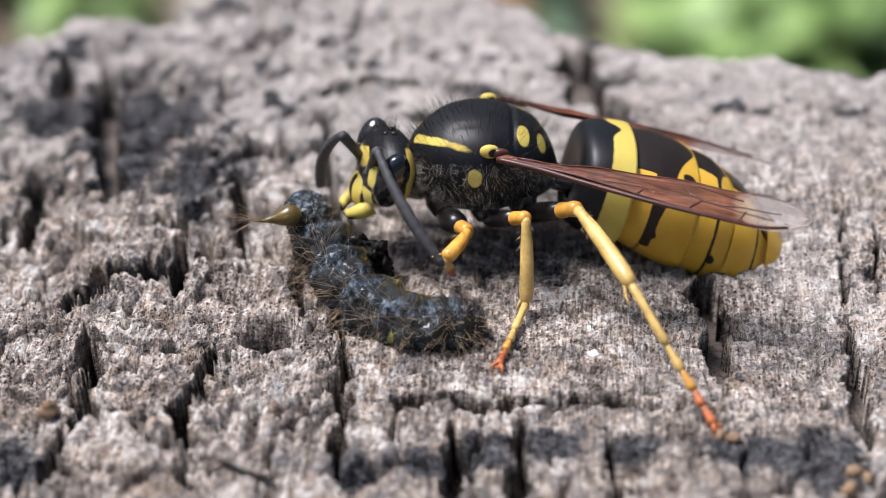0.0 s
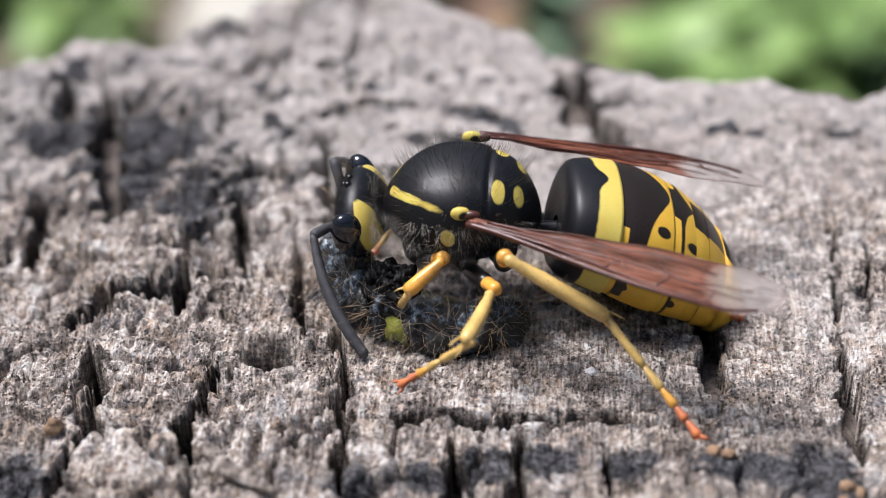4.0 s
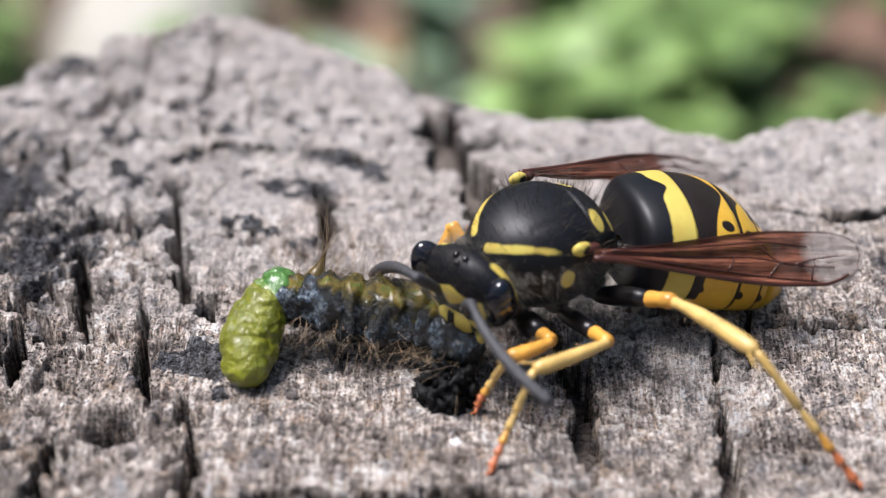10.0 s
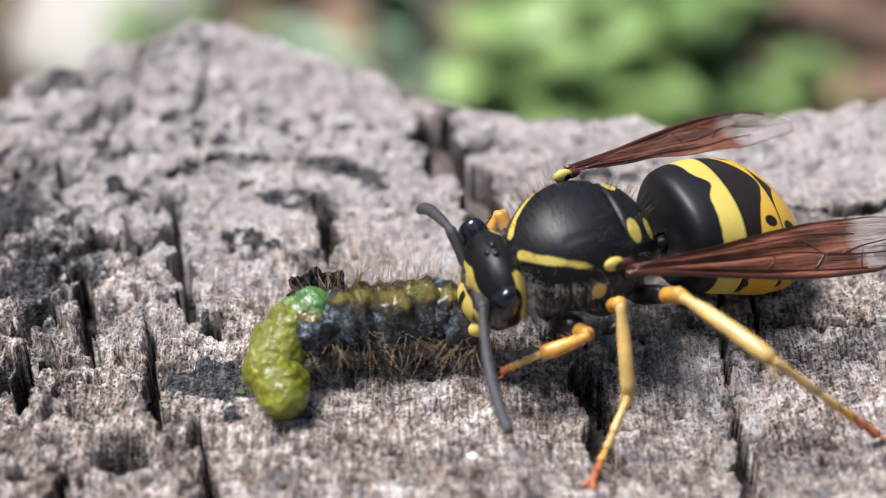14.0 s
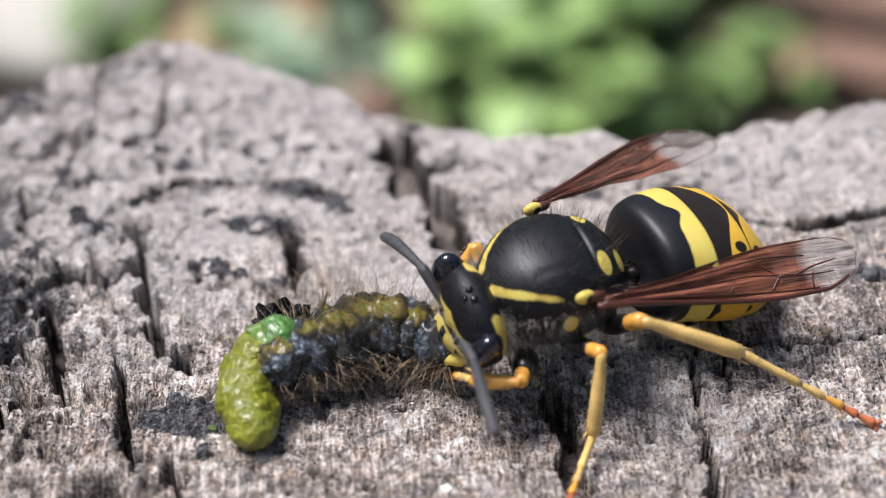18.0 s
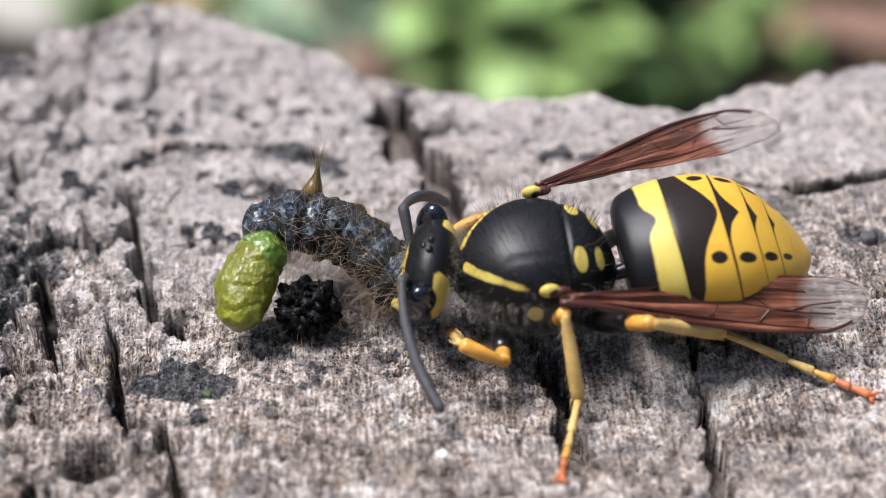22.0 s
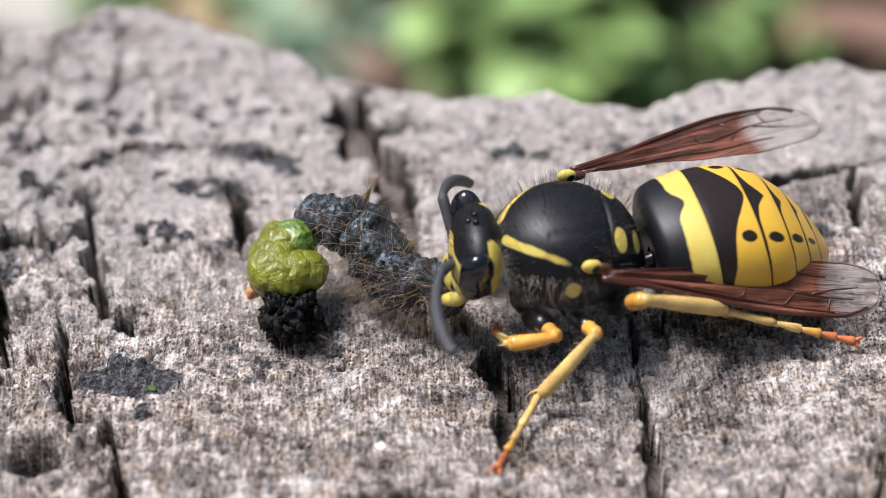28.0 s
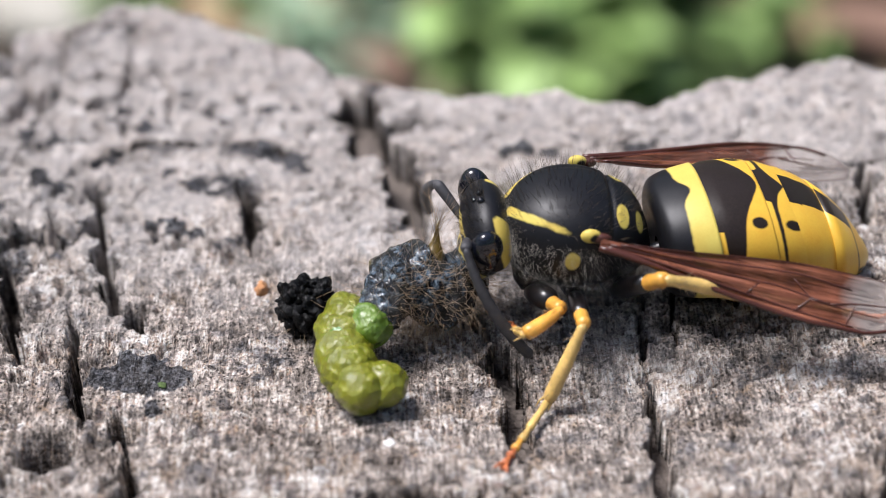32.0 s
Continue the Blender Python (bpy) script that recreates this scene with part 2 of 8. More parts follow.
WOOD, BARK = wood_material(), bark_material()
SHELL = cuticle("black_and_yellow_shell", (0.004, 0.004, 0.005), (0.55, 0.465, 0.105), 0.36)
TERGITE = cuticle("glossy_banded_shell", (0.012, 0.008, 0.006), (0.66, 0.415, 0.05), 0.27)
LEG_DARK = plain("black_leg_shell", (0.010, 0.008, 0.008), 0.3, 0.4)
LEG_YELLOW = plain("amber_leg_shell", (0.56, 0.375, 0.12), 0.34, 0.38, 1.3, sub=0.15)
KNEE = plain("orange_knee_shell", (0.60, 0.30, 0.05), 0.33, 0.4, 1.5, sub=0.15)
LEG_RUST = plain("rusty_foot_shell", (0.44, 0.13, 0.045), 0.4, 0.35, 2.0)
EYE = plain("black_compound_eye", (0.005, 0.006, 0.010), 0.07, 0.3, 8.0, spec=0.7)
OCELLUS = plain("bead_eye", (0.006, 0.006, 0.008), 0.08, 0.1)
ANTENNA = plain("dull_black_antenna", (0.042, 0.041, 0.044), 0.55, 0.4, 4.0, relief=0.03)
WING = wing_material("smoky_amber_wing", (0.19, 0.066, 0.036), (0.34, 0.29, 0.26))
VEIN = plain("dark_red_vein", (0.060, 0.017, 0.010), 0.35, 0.3)
HAIR = plain("brown_hair", (0.10, 0.075, 0.05), 0.5, 0.3)
PALE_HAIR = plain("pale_grey_hair", (0.33, 0.305, 0.26), 0.5, 0.2)
TAN_HAIR = plain("tan_bristle", (0.33, 0.235, 0.145), 0.45, 0.3)
GREEN = gut_material("wet_green_gut", (0.085, 0.095, 0.004), (0.225, 0.235, 0.014), 0.30)
EMERALD = gut_material("wet_emerald_gut", (0.035, 0.115, 0.018), (0.10, 0.225, 0.045))
GRASSY = gut_material("wet_grass_green_gut", (0.055, 0.115, 0.010), (0.15, 0.235, 0.026), 0.26)
PULP = plain("wet_black_pulp", (0.005, 0.005, 0.005), 0.16, 0.5, 3.0, spec=0.16, relief=0.06)
SKIN = skin_material()
ORANGE = plain("amber_claw", (0.105, 0.07, 0.012), 0.3, 0.3, 1.5, sub=0.2)


# ---------------------------------------------------------------- mesh helpers
def part(name, bm, material, parent=None, label="", smooth=True, attrs=None):
    """Links a bmesh, in millimetres, as one mesh object under a thing or a part."""
    for v in bm.verts:
        v.co *= MM
    me = bpy.data.meshes.new(name)
    bm.to_mesh(me)
    bm.free()
    for m in material if isinstance(material, (list, tuple)) else [material]:
        me.materials.append(m)
    if smooth:
        me.polygons.foreach_set("use_smooth", [True] * len(me.polygons))
    for key, values in (attrs or {}).items():
        me.attributes.new(key, "FLOAT", "POINT").data.foreach_set("value", np.asarray(values, dtype=np.float32))
    ob = new(name, me)
    if parent:
        ob.parent = parent
    return tagged(ob, label)


def empty(name, m, label, category, group="", kind=""):
    ob = new(name)
    ob.empty_display_size = 0.002
    ob.matrix_basis = m
    return tagged(ob, label, category, group, kind)


def loft(rings, bm=None, close_ends=True, mat_index=0):
    """Skins a list of rings of equal length."""
    bm = bm or bmesh.new()
    vs = [[bm.verts.new(p) for p in ring] for ring in rings]
    n = len(rings[0])
    for a, b in zip(vs, vs[1:]):
        for i in range(n):
            bm.faces.new((a[i], a[(i + 1) % n], b[(i + 1) % n], b[i])).material_index = mat_index
    if close_ends:
        bm.faces.new(vs[0][::-1]).material_index = mat_index
        bm.faces.new(vs[-1]).material_index = mat_index
    return bm


def tube(points, radii, sides=10, bm=None, mat_index=0):
    """A round limb along a polyline with a radius at each point."""
    pts = [Vector(p) for p in points]
    rings = []
    side = None
    for i, p in enumerate(pts):
        d = (pts[min(i + 1, len(pts) - 1)] - pts[max(i - 1, 0)]).normalized()
        if side is None:
            side = d.orthogonal().normalized()
        side = (side - d * side.dot(d)).normalized()
        up = d.cross(side)
        rings.append([p + radii[i] * (math.cos(a) * side + math.sin(a) * up) for a in (math.tau * k / sides for k in range(sides))])
    return loft(rings, bm, True, mat_index)


def ball(bm, center, size, turn=None, u=16, v=10, lump=0.0, freq=1.0, seed=0):
    """A rounded lump: an ellipsoid, roughened by noise."""
    before = set(bm.verts)
    bmesh.ops.create_uvsphere(bm, u_segments=u, v_segments=v, radius=1.0)
    for p in bm.verts:
        if p in before:
            continue
        k = 1.0
        if lump:
            k += lump * noise.noise(p.co * freq + Vector((seed * 7.3, seed * 3.1, 0))) + lump * 0.45 * noise.noise(p.co * freq * 3.1 + Vector((seed * 2.3, 0, seed)))
        q = Vector((p.co.x * size[0], p.co.y * size[1], p.co.z * size[2])) * k
        p.co = (turn @ q if turn else q) + Vector(center)
    return bm


def hair_tuft(rng, roots, length, radius, spread, bend=0.3, sides=3):
    """Fine tapered hairs from (root, direction) pairs, in one mesh."""
    bm = bmesh.new()
    for p, d in roots:
        d = (Vector(d) + Vector([rng.uniform(-1, 1) for _ in range(3)]) * spread).normalized()
        L = length * rng.uniform(0.5, 1.15)
        sag = Vector([rng.uniform(-1, 1) for _ in range(3)]) * bend * L
        p = Vector(p)
        tube([p, p + d * L * 0.5 + sag * 0.25, p + d * L + sag], [radius, radius * 0.7, radius * 0.2], sides, bm)
    return bm


# ---------------------------------------------------------------- stump relief
def lattice(seed, x, y):
    """Smooth lattice noise in [-1, 1] for arrays."""
    xi, yi = np.floor(x).astype(np.int64), np.floor(y).astype(np.int64)
    fx, fy = x - xi, y - yi
    fx, fy = fx * fx * fx * (fx * (fx * 6 - 15) + 10), fy * fy * fy * (fy * (fy * 6 - 15) + 10)

    def corner(a, b):
        h = (a * 374761393 + b * 668265263 + seed * 982451653) & 0x7FFFFFFF
        h = ((h ^ (h >> 13)) * 1274126177) & 0x7FFFFFFF
        return ((h ^ (h >> 16)) & 0xFFFF) / 32767.5 - 1.0

    top = corner(xi, yi) * (1 - fx) + corner(xi + 1, yi) * fx
    low = corner(xi, yi + 1) * (1 - fx) + corner(xi + 1, yi + 1) * fx
    return top * (1 - fy) + low * fy


def fbm(seed, x, y, octaves=4, gain=0.5):
    total, amp = np.zeros_like(x), 1.0
    for k in range(octaves):
        total = total + amp * lattice(seed + k * 17, x * 2.03**k, y * 2.03**k)
        amp *= gain
    return total


def cells(seed, x, y):
    """Jittered cells: the distance to the nearest border, and a number in [-1, 1] for each cell."""
    xi, yi = np.floor(x).astype(np.int64), np.floor(y).astype(np.int64)
    f1, f2, who = np.full_like(x, 9.0), np.full_like(x, 9.0), np.zeros_like(x)

    def rand(a, b, k):
        h = (a * 374761393 + b * 668265263 + (seed + k) * 982451653) & 0x7FFFFFFF
        h = ((h ^ (h >> 13)) * 1274126177) & 0x7FFFFFFF
        return ((h ^ (h >> 16)) & 0xFFFF) / 65535.0

    for dx in (-1, 0, 1):
        for dy in (-1, 0, 1):
            a, b = xi + dx, yi + dy
            d = np.maximum(np.abs(a + 0.15 + 0.7 * rand(a, b, 1) - x), np.abs(b + 0.15 + 0.7 * rand(a, b, 2) - y) * 0.9) * 0.7 + 0.3 * np.hypot(a + 0.15 + 0.7 * rand(a, b, 1) - x, b + 0.15 + 0.7 * rand(a, b, 2) - y)
            near = d < f1
            f2 = np.where(near, f1, np.minimum(f2, d))
            who = np.where(near, rand(a, b, 3) * 2 - 1, who)
            f1 = np.where(near, d, f1)
    return f2 - f1, who


def near_line(x, y, pts):
    """Distance to a polyline, and how far along it (0 to 1)."""
    best, along = np.full_like(x, 1e9), np.zeros_like(x)
    n = len(pts) - 1
    for i in range(n):
        (ax, ay), (bx, by) = pts[i], pts[i + 1]
        ux, uy = bx - ax, by - ay
        t = np.clip(((x - ax) * ux + (y - ay) * uy) / (ux * ux + uy * uy), 0, 1)
        d = np.hypot(x - ax - t * ux, y - ay - t * uy)
        closer = d < best
        best, along = np.where(closer, d, best), np.where(closer, (i + t) / n, along)
    return best, along


def smooth(a, b, v):
    t = np.clip((v - a) / (b - a), 0, 1)
    return t * t * (3 - 2 * t)


CRACKS = []


def crack(pts, width, depth, fade=0.25):
    CRACKS.append((pts, width, depth, fade))


# radial cracks, which run from the heart of the stump towards its rim
crack([(-9.2, 3.2), (-8.9, 2.2), (-8.4, -0.2), (-8.0, -2.7), (-7.75, -4.3)], 0.42, 2.6, 0.15)
crack([(-8.9, -4.6), (-8.3, -7.7), (-7.75, -9.9)], 0.34, 2.6, 0.12)
crack([(-7.5, -4.1), (-6.85, -4.3), (-6.65, -5.6)], 0.38, 1.6, 0.3)
crack([(-11.4, -1.4), (-10.9, -3.4), (-10.3, -6.1)], 0.42, 2.2, 0.15)
crack([(-0.4, 9.0), (0.1, 7.4), (0.7, 5.6), (1.2, 4.0)], 1.5, 2.2, 0.3)
crack([(0.4, 7.4), (0.95, 5.6), (1.5, 2.9), (2.0, 0.4), (2.3, -1.9)], 0.75, 2.4, 0.35)
crack([(2.3, -1.9), (3.2, -4.7), (4.2, -6.9)], 0.22, 1.4, 0.2)
crack([(4.0, -6.2), (4.55, -8.1), (4.6, -9.9), (4.4, -11.9)], 0.55, 3.0, 0.18)
crack([(8.9, -2.2), (8.75, -6.1), (8.6, -8.4)], 0.16, 0.8, 0.3)
crack([(8.6, -8.2), (8.55, -10.2), (8.45, -12.1), (8.3, -14.6)], 0.30, 2.2, 0.15)
crack([(17.4, 1.8), (16.6, -2.2)], 0.35, 1.6, 0.3)
crack([(14.4, -11.6), (14.2, -15.0)], 0.3, 1.8, 0.2)
crack([(9.9, -3.6), (9.5, -7.2)], 0.16, 0.9, 0.3)
crack([(-18.9, -0.4), (-18.2, -3.4), (-17.4, -6.0)], 0.45, 2.2, 0.2)
crack([(-18.2, 6.8), (-17.1, 2.2), (-16.2, -1.4), (-15.2, -3.8)], 0.75, 2.4, 0.2)
crack([(-12.4, -5.8), (-12.1, -8.9)], 0.5, 1.8, 0.3)
crack([(-18.6, -8.9), (-15.4, -9.1), (-14.2, -8.0), (-12.4, -7.3), (-10.6, -6.2)], 0.7, 1.8, 0.25)
crack([(-6.8, -9.2), (-6.3, -12.3), (-5.8, -17.0)], 0.26, 2.0, 0.12)
crack([(-13.5, 6.2), (-12.7, 2.4)], 0.4, 1.8, 0.3)
crack([(-20.3, 8.2), (-19.4, 4.4)], 0.5, 1.8, 0.3)
crack([(-2.9, -14.2), (-2.7, -18.0)], 0.3, 1.7, 0.2)
crack([(-1.1, -13.7), (-0.9, -18.0)], 0.35, 1.9, 0.2)
crack([(1.4, -14.0), (1.5, -18.0)], 0.22, 1.2, 0.2)
crack([(-10.1, -10.8), (-10.6, -14.2), (-9.7, -17.5)], 0.35, 1.4, 0.3)
crack([(-14.4, -10.0), (-13.4, -14.0), (-13.8, -18.0)], 0.35, 1.5, 0.3)
# grooves along the growth rings
crack([(-9.5, 4.2), (-7.6, 5.6), (-4.0, 5.6), (-1.3, 4.6)], 0.32, 0.9, 0.3)
crack([(-12.4, -0.5), (-9.2, -0.5)], 0.35, 0.8, 0.3)
crack([(-1.6, 7.4), (3.6, 6.4)], 0.35, 0.8, 0.3)
crack([(-4.2, 3.0), (-3.6, 1.6), (-3.4, -1.5)], 0.35, 0.9, 0.35)
crack([(4.9, -12.9), (-6.0, -13.5)], 0.22, 0.45, 0.2)
crack([(10.5, 1.4), (14.0, 0.6), (19.0, 2.2)], 0.4, 0.8, 0.3)
crack([(8.7, -5.0), (13.0, -5.4), (19.0, -4.4)], 0.14, 0.35, 0.25)

RIM_X = np.array([-60.0, -30, -23.2, -20.7, -19.3, -17.4, -16, -14.2, -13, -11, -8.2, -5.7, -4, -2.2, -1, 1.6, 4.2, 7.6, 9.2, 10.7, 13.6, 18.6, 30, 60])
RIM_Y = np.array([-10.5, 5.0, 8.2, 10.2, 10.8, 9.9, 11.6, 13.4, 14.4, 15.6, 15.8, 14.5, 12.9, 11.4, 9.8, 9.0, 7.4, 7.1, 5.8, 5.2, 6.5, 8.0, 6.0, -10.5])


def relief(x, y):
    """Height of the weathered cut face, with its stains and the painted shade of its recesses."""
    wx = x + 0.35 * fbm(5, x * 0.7, y * 0.7, 3)
    wy = y + 0.30 * fbm(6, x * 0.6, y * 0.6, 3)
    left = smooth(-4, -14, x + 1.5 * lattice(9, x * 0.3, y * 0.3))
    rough = 0.45 + 0.9 * left + 0.5 * smooth(1, 6, y)
    z = 0.25 + 0.25 * lattice(11, x * 0.09 + 3, y * 0.09) + rough * 0.15 * fbm(21, wx * 0.55, wy * 0.8, 4, 0.5)
    z = z + 0.1 * np.exp(-(((x + 9) / 6) ** 2 + ((y - 12) / 6) ** 2)) - 0.35 * smooth(-14, -20, x) - 0.5 * np.exp(-(((x - 6) / 5) ** 2 + ((y + 9.5) / 4) ** 2))
    # growth rings: low ridges across the grain, uneven and broken
    ring = wy * (1 + 0.012 * wx) + 0.006 * wx * wx
    right = smooth(-5, 6, x)
    amp = (0.02 + 0.035 * right) * (0.3 + smooth(-0.5, 0.6, fbm(31, wx * 0.35, wy * 0.9, 3)))
    saw = (ring / 0.66) % 1.0
    z = z + amp * (2.2 * np.minimum(saw, (1 - saw) * 4) - 1)
    z = z + 0.04 * np.sin(ring * 2.1 + 1.3 * lattice(33, wx * 0.4, wy * 0.4))
    lam = fbm(35, wx * 0.8, ring * 6.0, 2)
    z = z + (0.015 + 0.02 * right) * lam
    # blocks: checks that split the weathered parts into cubes of uneven height
    gap, who = cells(41, wx * 0.42 + 0.25 * lattice(46, x * 0.5, y * 0.5), wy * 0.36 + 0.25 * lattice(47, x * 0.5, y * 0.5))
    near = smooth(-12.6, -14.0, y + 0.5 * lattice(48, x * 0.6, 0 * y))
    blocky = np.clip(np.maximum(np.maximum(left, 0.1 * smooth(1, 5, y) * (1 - 0.6 * right)), 0.45 * near), 0, 1)
    split = 1 - smooth(0.03, 0.10, gap + 0.05 * lattice(44, x * 2.2, y * 2.2))
    z = z + blocky * (0.24 * who + 0.06 * smooth(0.02, 0.4, gap) - 1.5 * split * smooth(-0.2, 0.4, lattice(49, x * 0.4, y * 0.4)))
    gap2, who2 = cells(61, wx * 1.15 + 0.3 * lattice(66, x, y), wy * 1.25)
    split2 = 1 - smooth(0.02, 0.10, gap2)
    z = z + (0.02 + 0.07 * blocky) * who2 - (0.07 + 0.38 * np.maximum(left, 0.45 * near)) * split2 * smooth(-0.5, 0.3, lattice(67, x * 0.7, y * 0.7))
    # plates along the rings, parted by fine dark lines
    gap3, who3 = cells(181, wx * 0.55 + 0.4 * lattice(186, x * 0.8, y * 0.8), ring * 2.1 + 0.2 * lattice(187, x, y))
    plate = (0.35 + 0.65 * right) * (1 - 0.7 * blocky)
    z = z + plate * (0.035 * who3 - 0.11 * (1 - smooth(0.03, 0.13, gap3)) * smooth(-0.6, 0.3, lattice(188, x * 0.5, y * 1.2)))
    # crumbs, fibres and pits
    crumbly = 0.5 + 0.9 * smooth(-0.3, 0.5, fbm(50, x * 0.35, y * 0.35, 2))
    z = z + crumbly * (0.012 + 0.02 * left) * fbm(51, x * 2.4, y * 3.0, 3, 0.62) + 0.014 * fbm(55, x * 5.2, y * 3.4, 2)
    z = z + (0.045 + 0.065 * left + 0.05 * near) * fbm(53, x * 1.3, y * 1.5, 4, 0.65) + (0.01 + 0.03 * left) * np.abs(fbm(54, x * 3.4, y * 3.0, 3, 0.6))
    # fine fibres, which stand along the radial cracks
    z = z + (0.018 + 0.02 * left) * fbm(59, x * 6.5, y * 0.8, 2)
    # a frayed bundle of splints
    frayed = np.exp(-(((x + 8.0) / 1.7) ** 2 + ((y + 14.4) / 1.5) ** 2) ** 2)
    z = z + frayed * (0.30 * fbm(97, x * 1.7, y * 0.22, 2) - 0.35 * smooth(0.62, 0.95, (x * 1.55 + 0.3 * fbm(98, x, y * 0.5, 2)) % 1.0))
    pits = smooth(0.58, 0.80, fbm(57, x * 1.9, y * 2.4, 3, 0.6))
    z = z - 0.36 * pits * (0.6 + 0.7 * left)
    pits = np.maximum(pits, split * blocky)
    # mask of the painted shade: weak in pits and splits, full in cracks
    recess_shade = 0.45 * pits
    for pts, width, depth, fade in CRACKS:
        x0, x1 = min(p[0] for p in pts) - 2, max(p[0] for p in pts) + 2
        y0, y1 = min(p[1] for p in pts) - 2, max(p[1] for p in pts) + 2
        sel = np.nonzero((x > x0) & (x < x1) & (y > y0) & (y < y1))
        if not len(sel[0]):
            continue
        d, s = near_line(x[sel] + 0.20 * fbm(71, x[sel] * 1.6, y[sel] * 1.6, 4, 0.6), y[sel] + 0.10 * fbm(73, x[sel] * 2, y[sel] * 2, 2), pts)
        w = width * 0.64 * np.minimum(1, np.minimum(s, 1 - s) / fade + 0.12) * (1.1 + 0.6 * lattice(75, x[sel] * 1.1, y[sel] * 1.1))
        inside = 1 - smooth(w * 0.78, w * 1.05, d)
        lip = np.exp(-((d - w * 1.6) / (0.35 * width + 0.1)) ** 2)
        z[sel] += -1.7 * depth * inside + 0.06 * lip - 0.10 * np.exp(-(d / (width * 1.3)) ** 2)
        recess_shade[sel] = np.maximum(recess_shade[sel], 1 - smooth(w * 0.9, w * 1.25, d))
    # a rotten hollow, its inside also painted dark as shade
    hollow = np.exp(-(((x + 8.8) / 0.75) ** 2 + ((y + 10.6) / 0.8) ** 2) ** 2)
    z, recess_shade = z - 1.3 * hollow, np.maximum(recess_shade, hollow)
    # soot-black stains, and one broad weaker darkening round (-2.0, -6.6)
    ragged = 1 + 0.45 * fbm(93, x * 0.9, y * 1.2, 4, 0.6)
    stain = 1.4 * np.exp(-(((x + 6.2) * ragged / 1.6) ** 2 + ((y + 7.75) * ragged / 0.85) ** 2) ** 2)
    for cx, cy, sx, sy, k in STAINS:
        stain = np.maximum(stain, 1.1 * k * np.exp(-0.55 * (((x - cx) / sx) ** 2 + ((y - cy) / sy) ** 2)))
    # charred specks in the middle band and along the weathered side
    band = smooth(-3, 1, y) * (1 - smooth(7, 11, y)) * (1 - 0.75 * right)
    speckle = smooth(0.42, 0.75, fbm(95, x * 0.9, y * 1.1, 4, 0.6))
    stain = np.maximum(stain, speckle * np.clip(0.9 * band + 0.3 * left, 0, 1))
    z = z + 0.10 * speckle * band
    # the broken rim
    edge = y - np.interp(x, RIM_X, RIM_Y) - 0.5 - 0.45 * fbm(81, x * 0.5, y * 0.3, 3)
    drop = np.clip(edge + 1.2, 0, None)
    z = z - 0.05 * drop**2 - 1.6 * smooth(0.3, 2.5, edge) - 1.2 * np.clip(edge - 1.0, 0, None)
    # light painted in towards the rim, plus random bleached patches, fewer in front
    bleach_and_light = np.clip(smooth(-5, 5, y) * 0.9 + 0.5 * smooth(-0.1, 0.6, fbm(91, x * 0.25, y * 0.25, 3)) * smooth(-15, -6, y) - 1.2 * stain, 0, 1)
    return z, np.clip(stain, 0, 1), np.clip(recess_shade, 0, 1), bleach_and_light


STAINS = [(-15.8, 1.2, 2.2, 3.8, 0.82), (-12.6, -2.4, 1.6, 2.2, 0.72), (-2.0, -6.6, 4.0, 2.0, 0.40), (-18.7, 3.2, 2.0, 1.6, 0.85), (-14.9, -16.6, 1.2, 1.0, 0.8), (-13.0, -7.6, 1.4, 0.8, 0.5),
          (-3.6, -15.9, 0.9, 0.7, 0.75), (-2.0, -15.4, 0.65, 0.55, 1.0), (-0.2, -15.1, 0.65, 0.6, 1.0), (2.0, -15.0, 0.8, 0.6, 0.85), (5.0, -15.0, 1.3, 0.8, 0.8), (7.2, -15.4, 1.3, 1.1, 0.95), (-5.4, -16.4, 0.7, 0.8, 0.7), (-3.4, 5.0, 1.1, 0.6, 0.75), (-4.0, 2.4, 0.6, 0.9, 0.7),
          (5.9, 3.6, 1.0, 0.5, 0.7), (14.8, -2.2, 1.3, 0.6, 0.6), (10.2, 3.4, 1.3, 0.5, 0.5), (-9.5, 14.6, 2.2, 0.8, 0.5),
          (-7.3, 5.4, 1.2, 0.5, 0.5), (2.2, 3.2, 0.9, 1.4, 0.5), (-14.8, 12.6, 1.5, 1.0, 0.55), (0.5, 9.4, 0.9, 0.7, 0.5)]


def height(x, y):
    return float(relief(np.array([float(x)]), np.array([float(y)]))[0][0])


def graded(lo, hi, fine_lo, fine_hi, step):
    """Coordinates, close together between fine_lo and fine_hi and wider apart outside."""
    mid = list(np.arange(fine_lo, fine_hi, step))
    out, s, v = [], step, fine_hi
    while v < hi:
        out.append(v)
        s *= 1.16
        v += s
    head, s, v = [], step, fine_lo
    while v > lo:
        s *= 1.16
        v -= s
        head.append(v)
    return np.array(head[::-1] + mid + out + [hi])


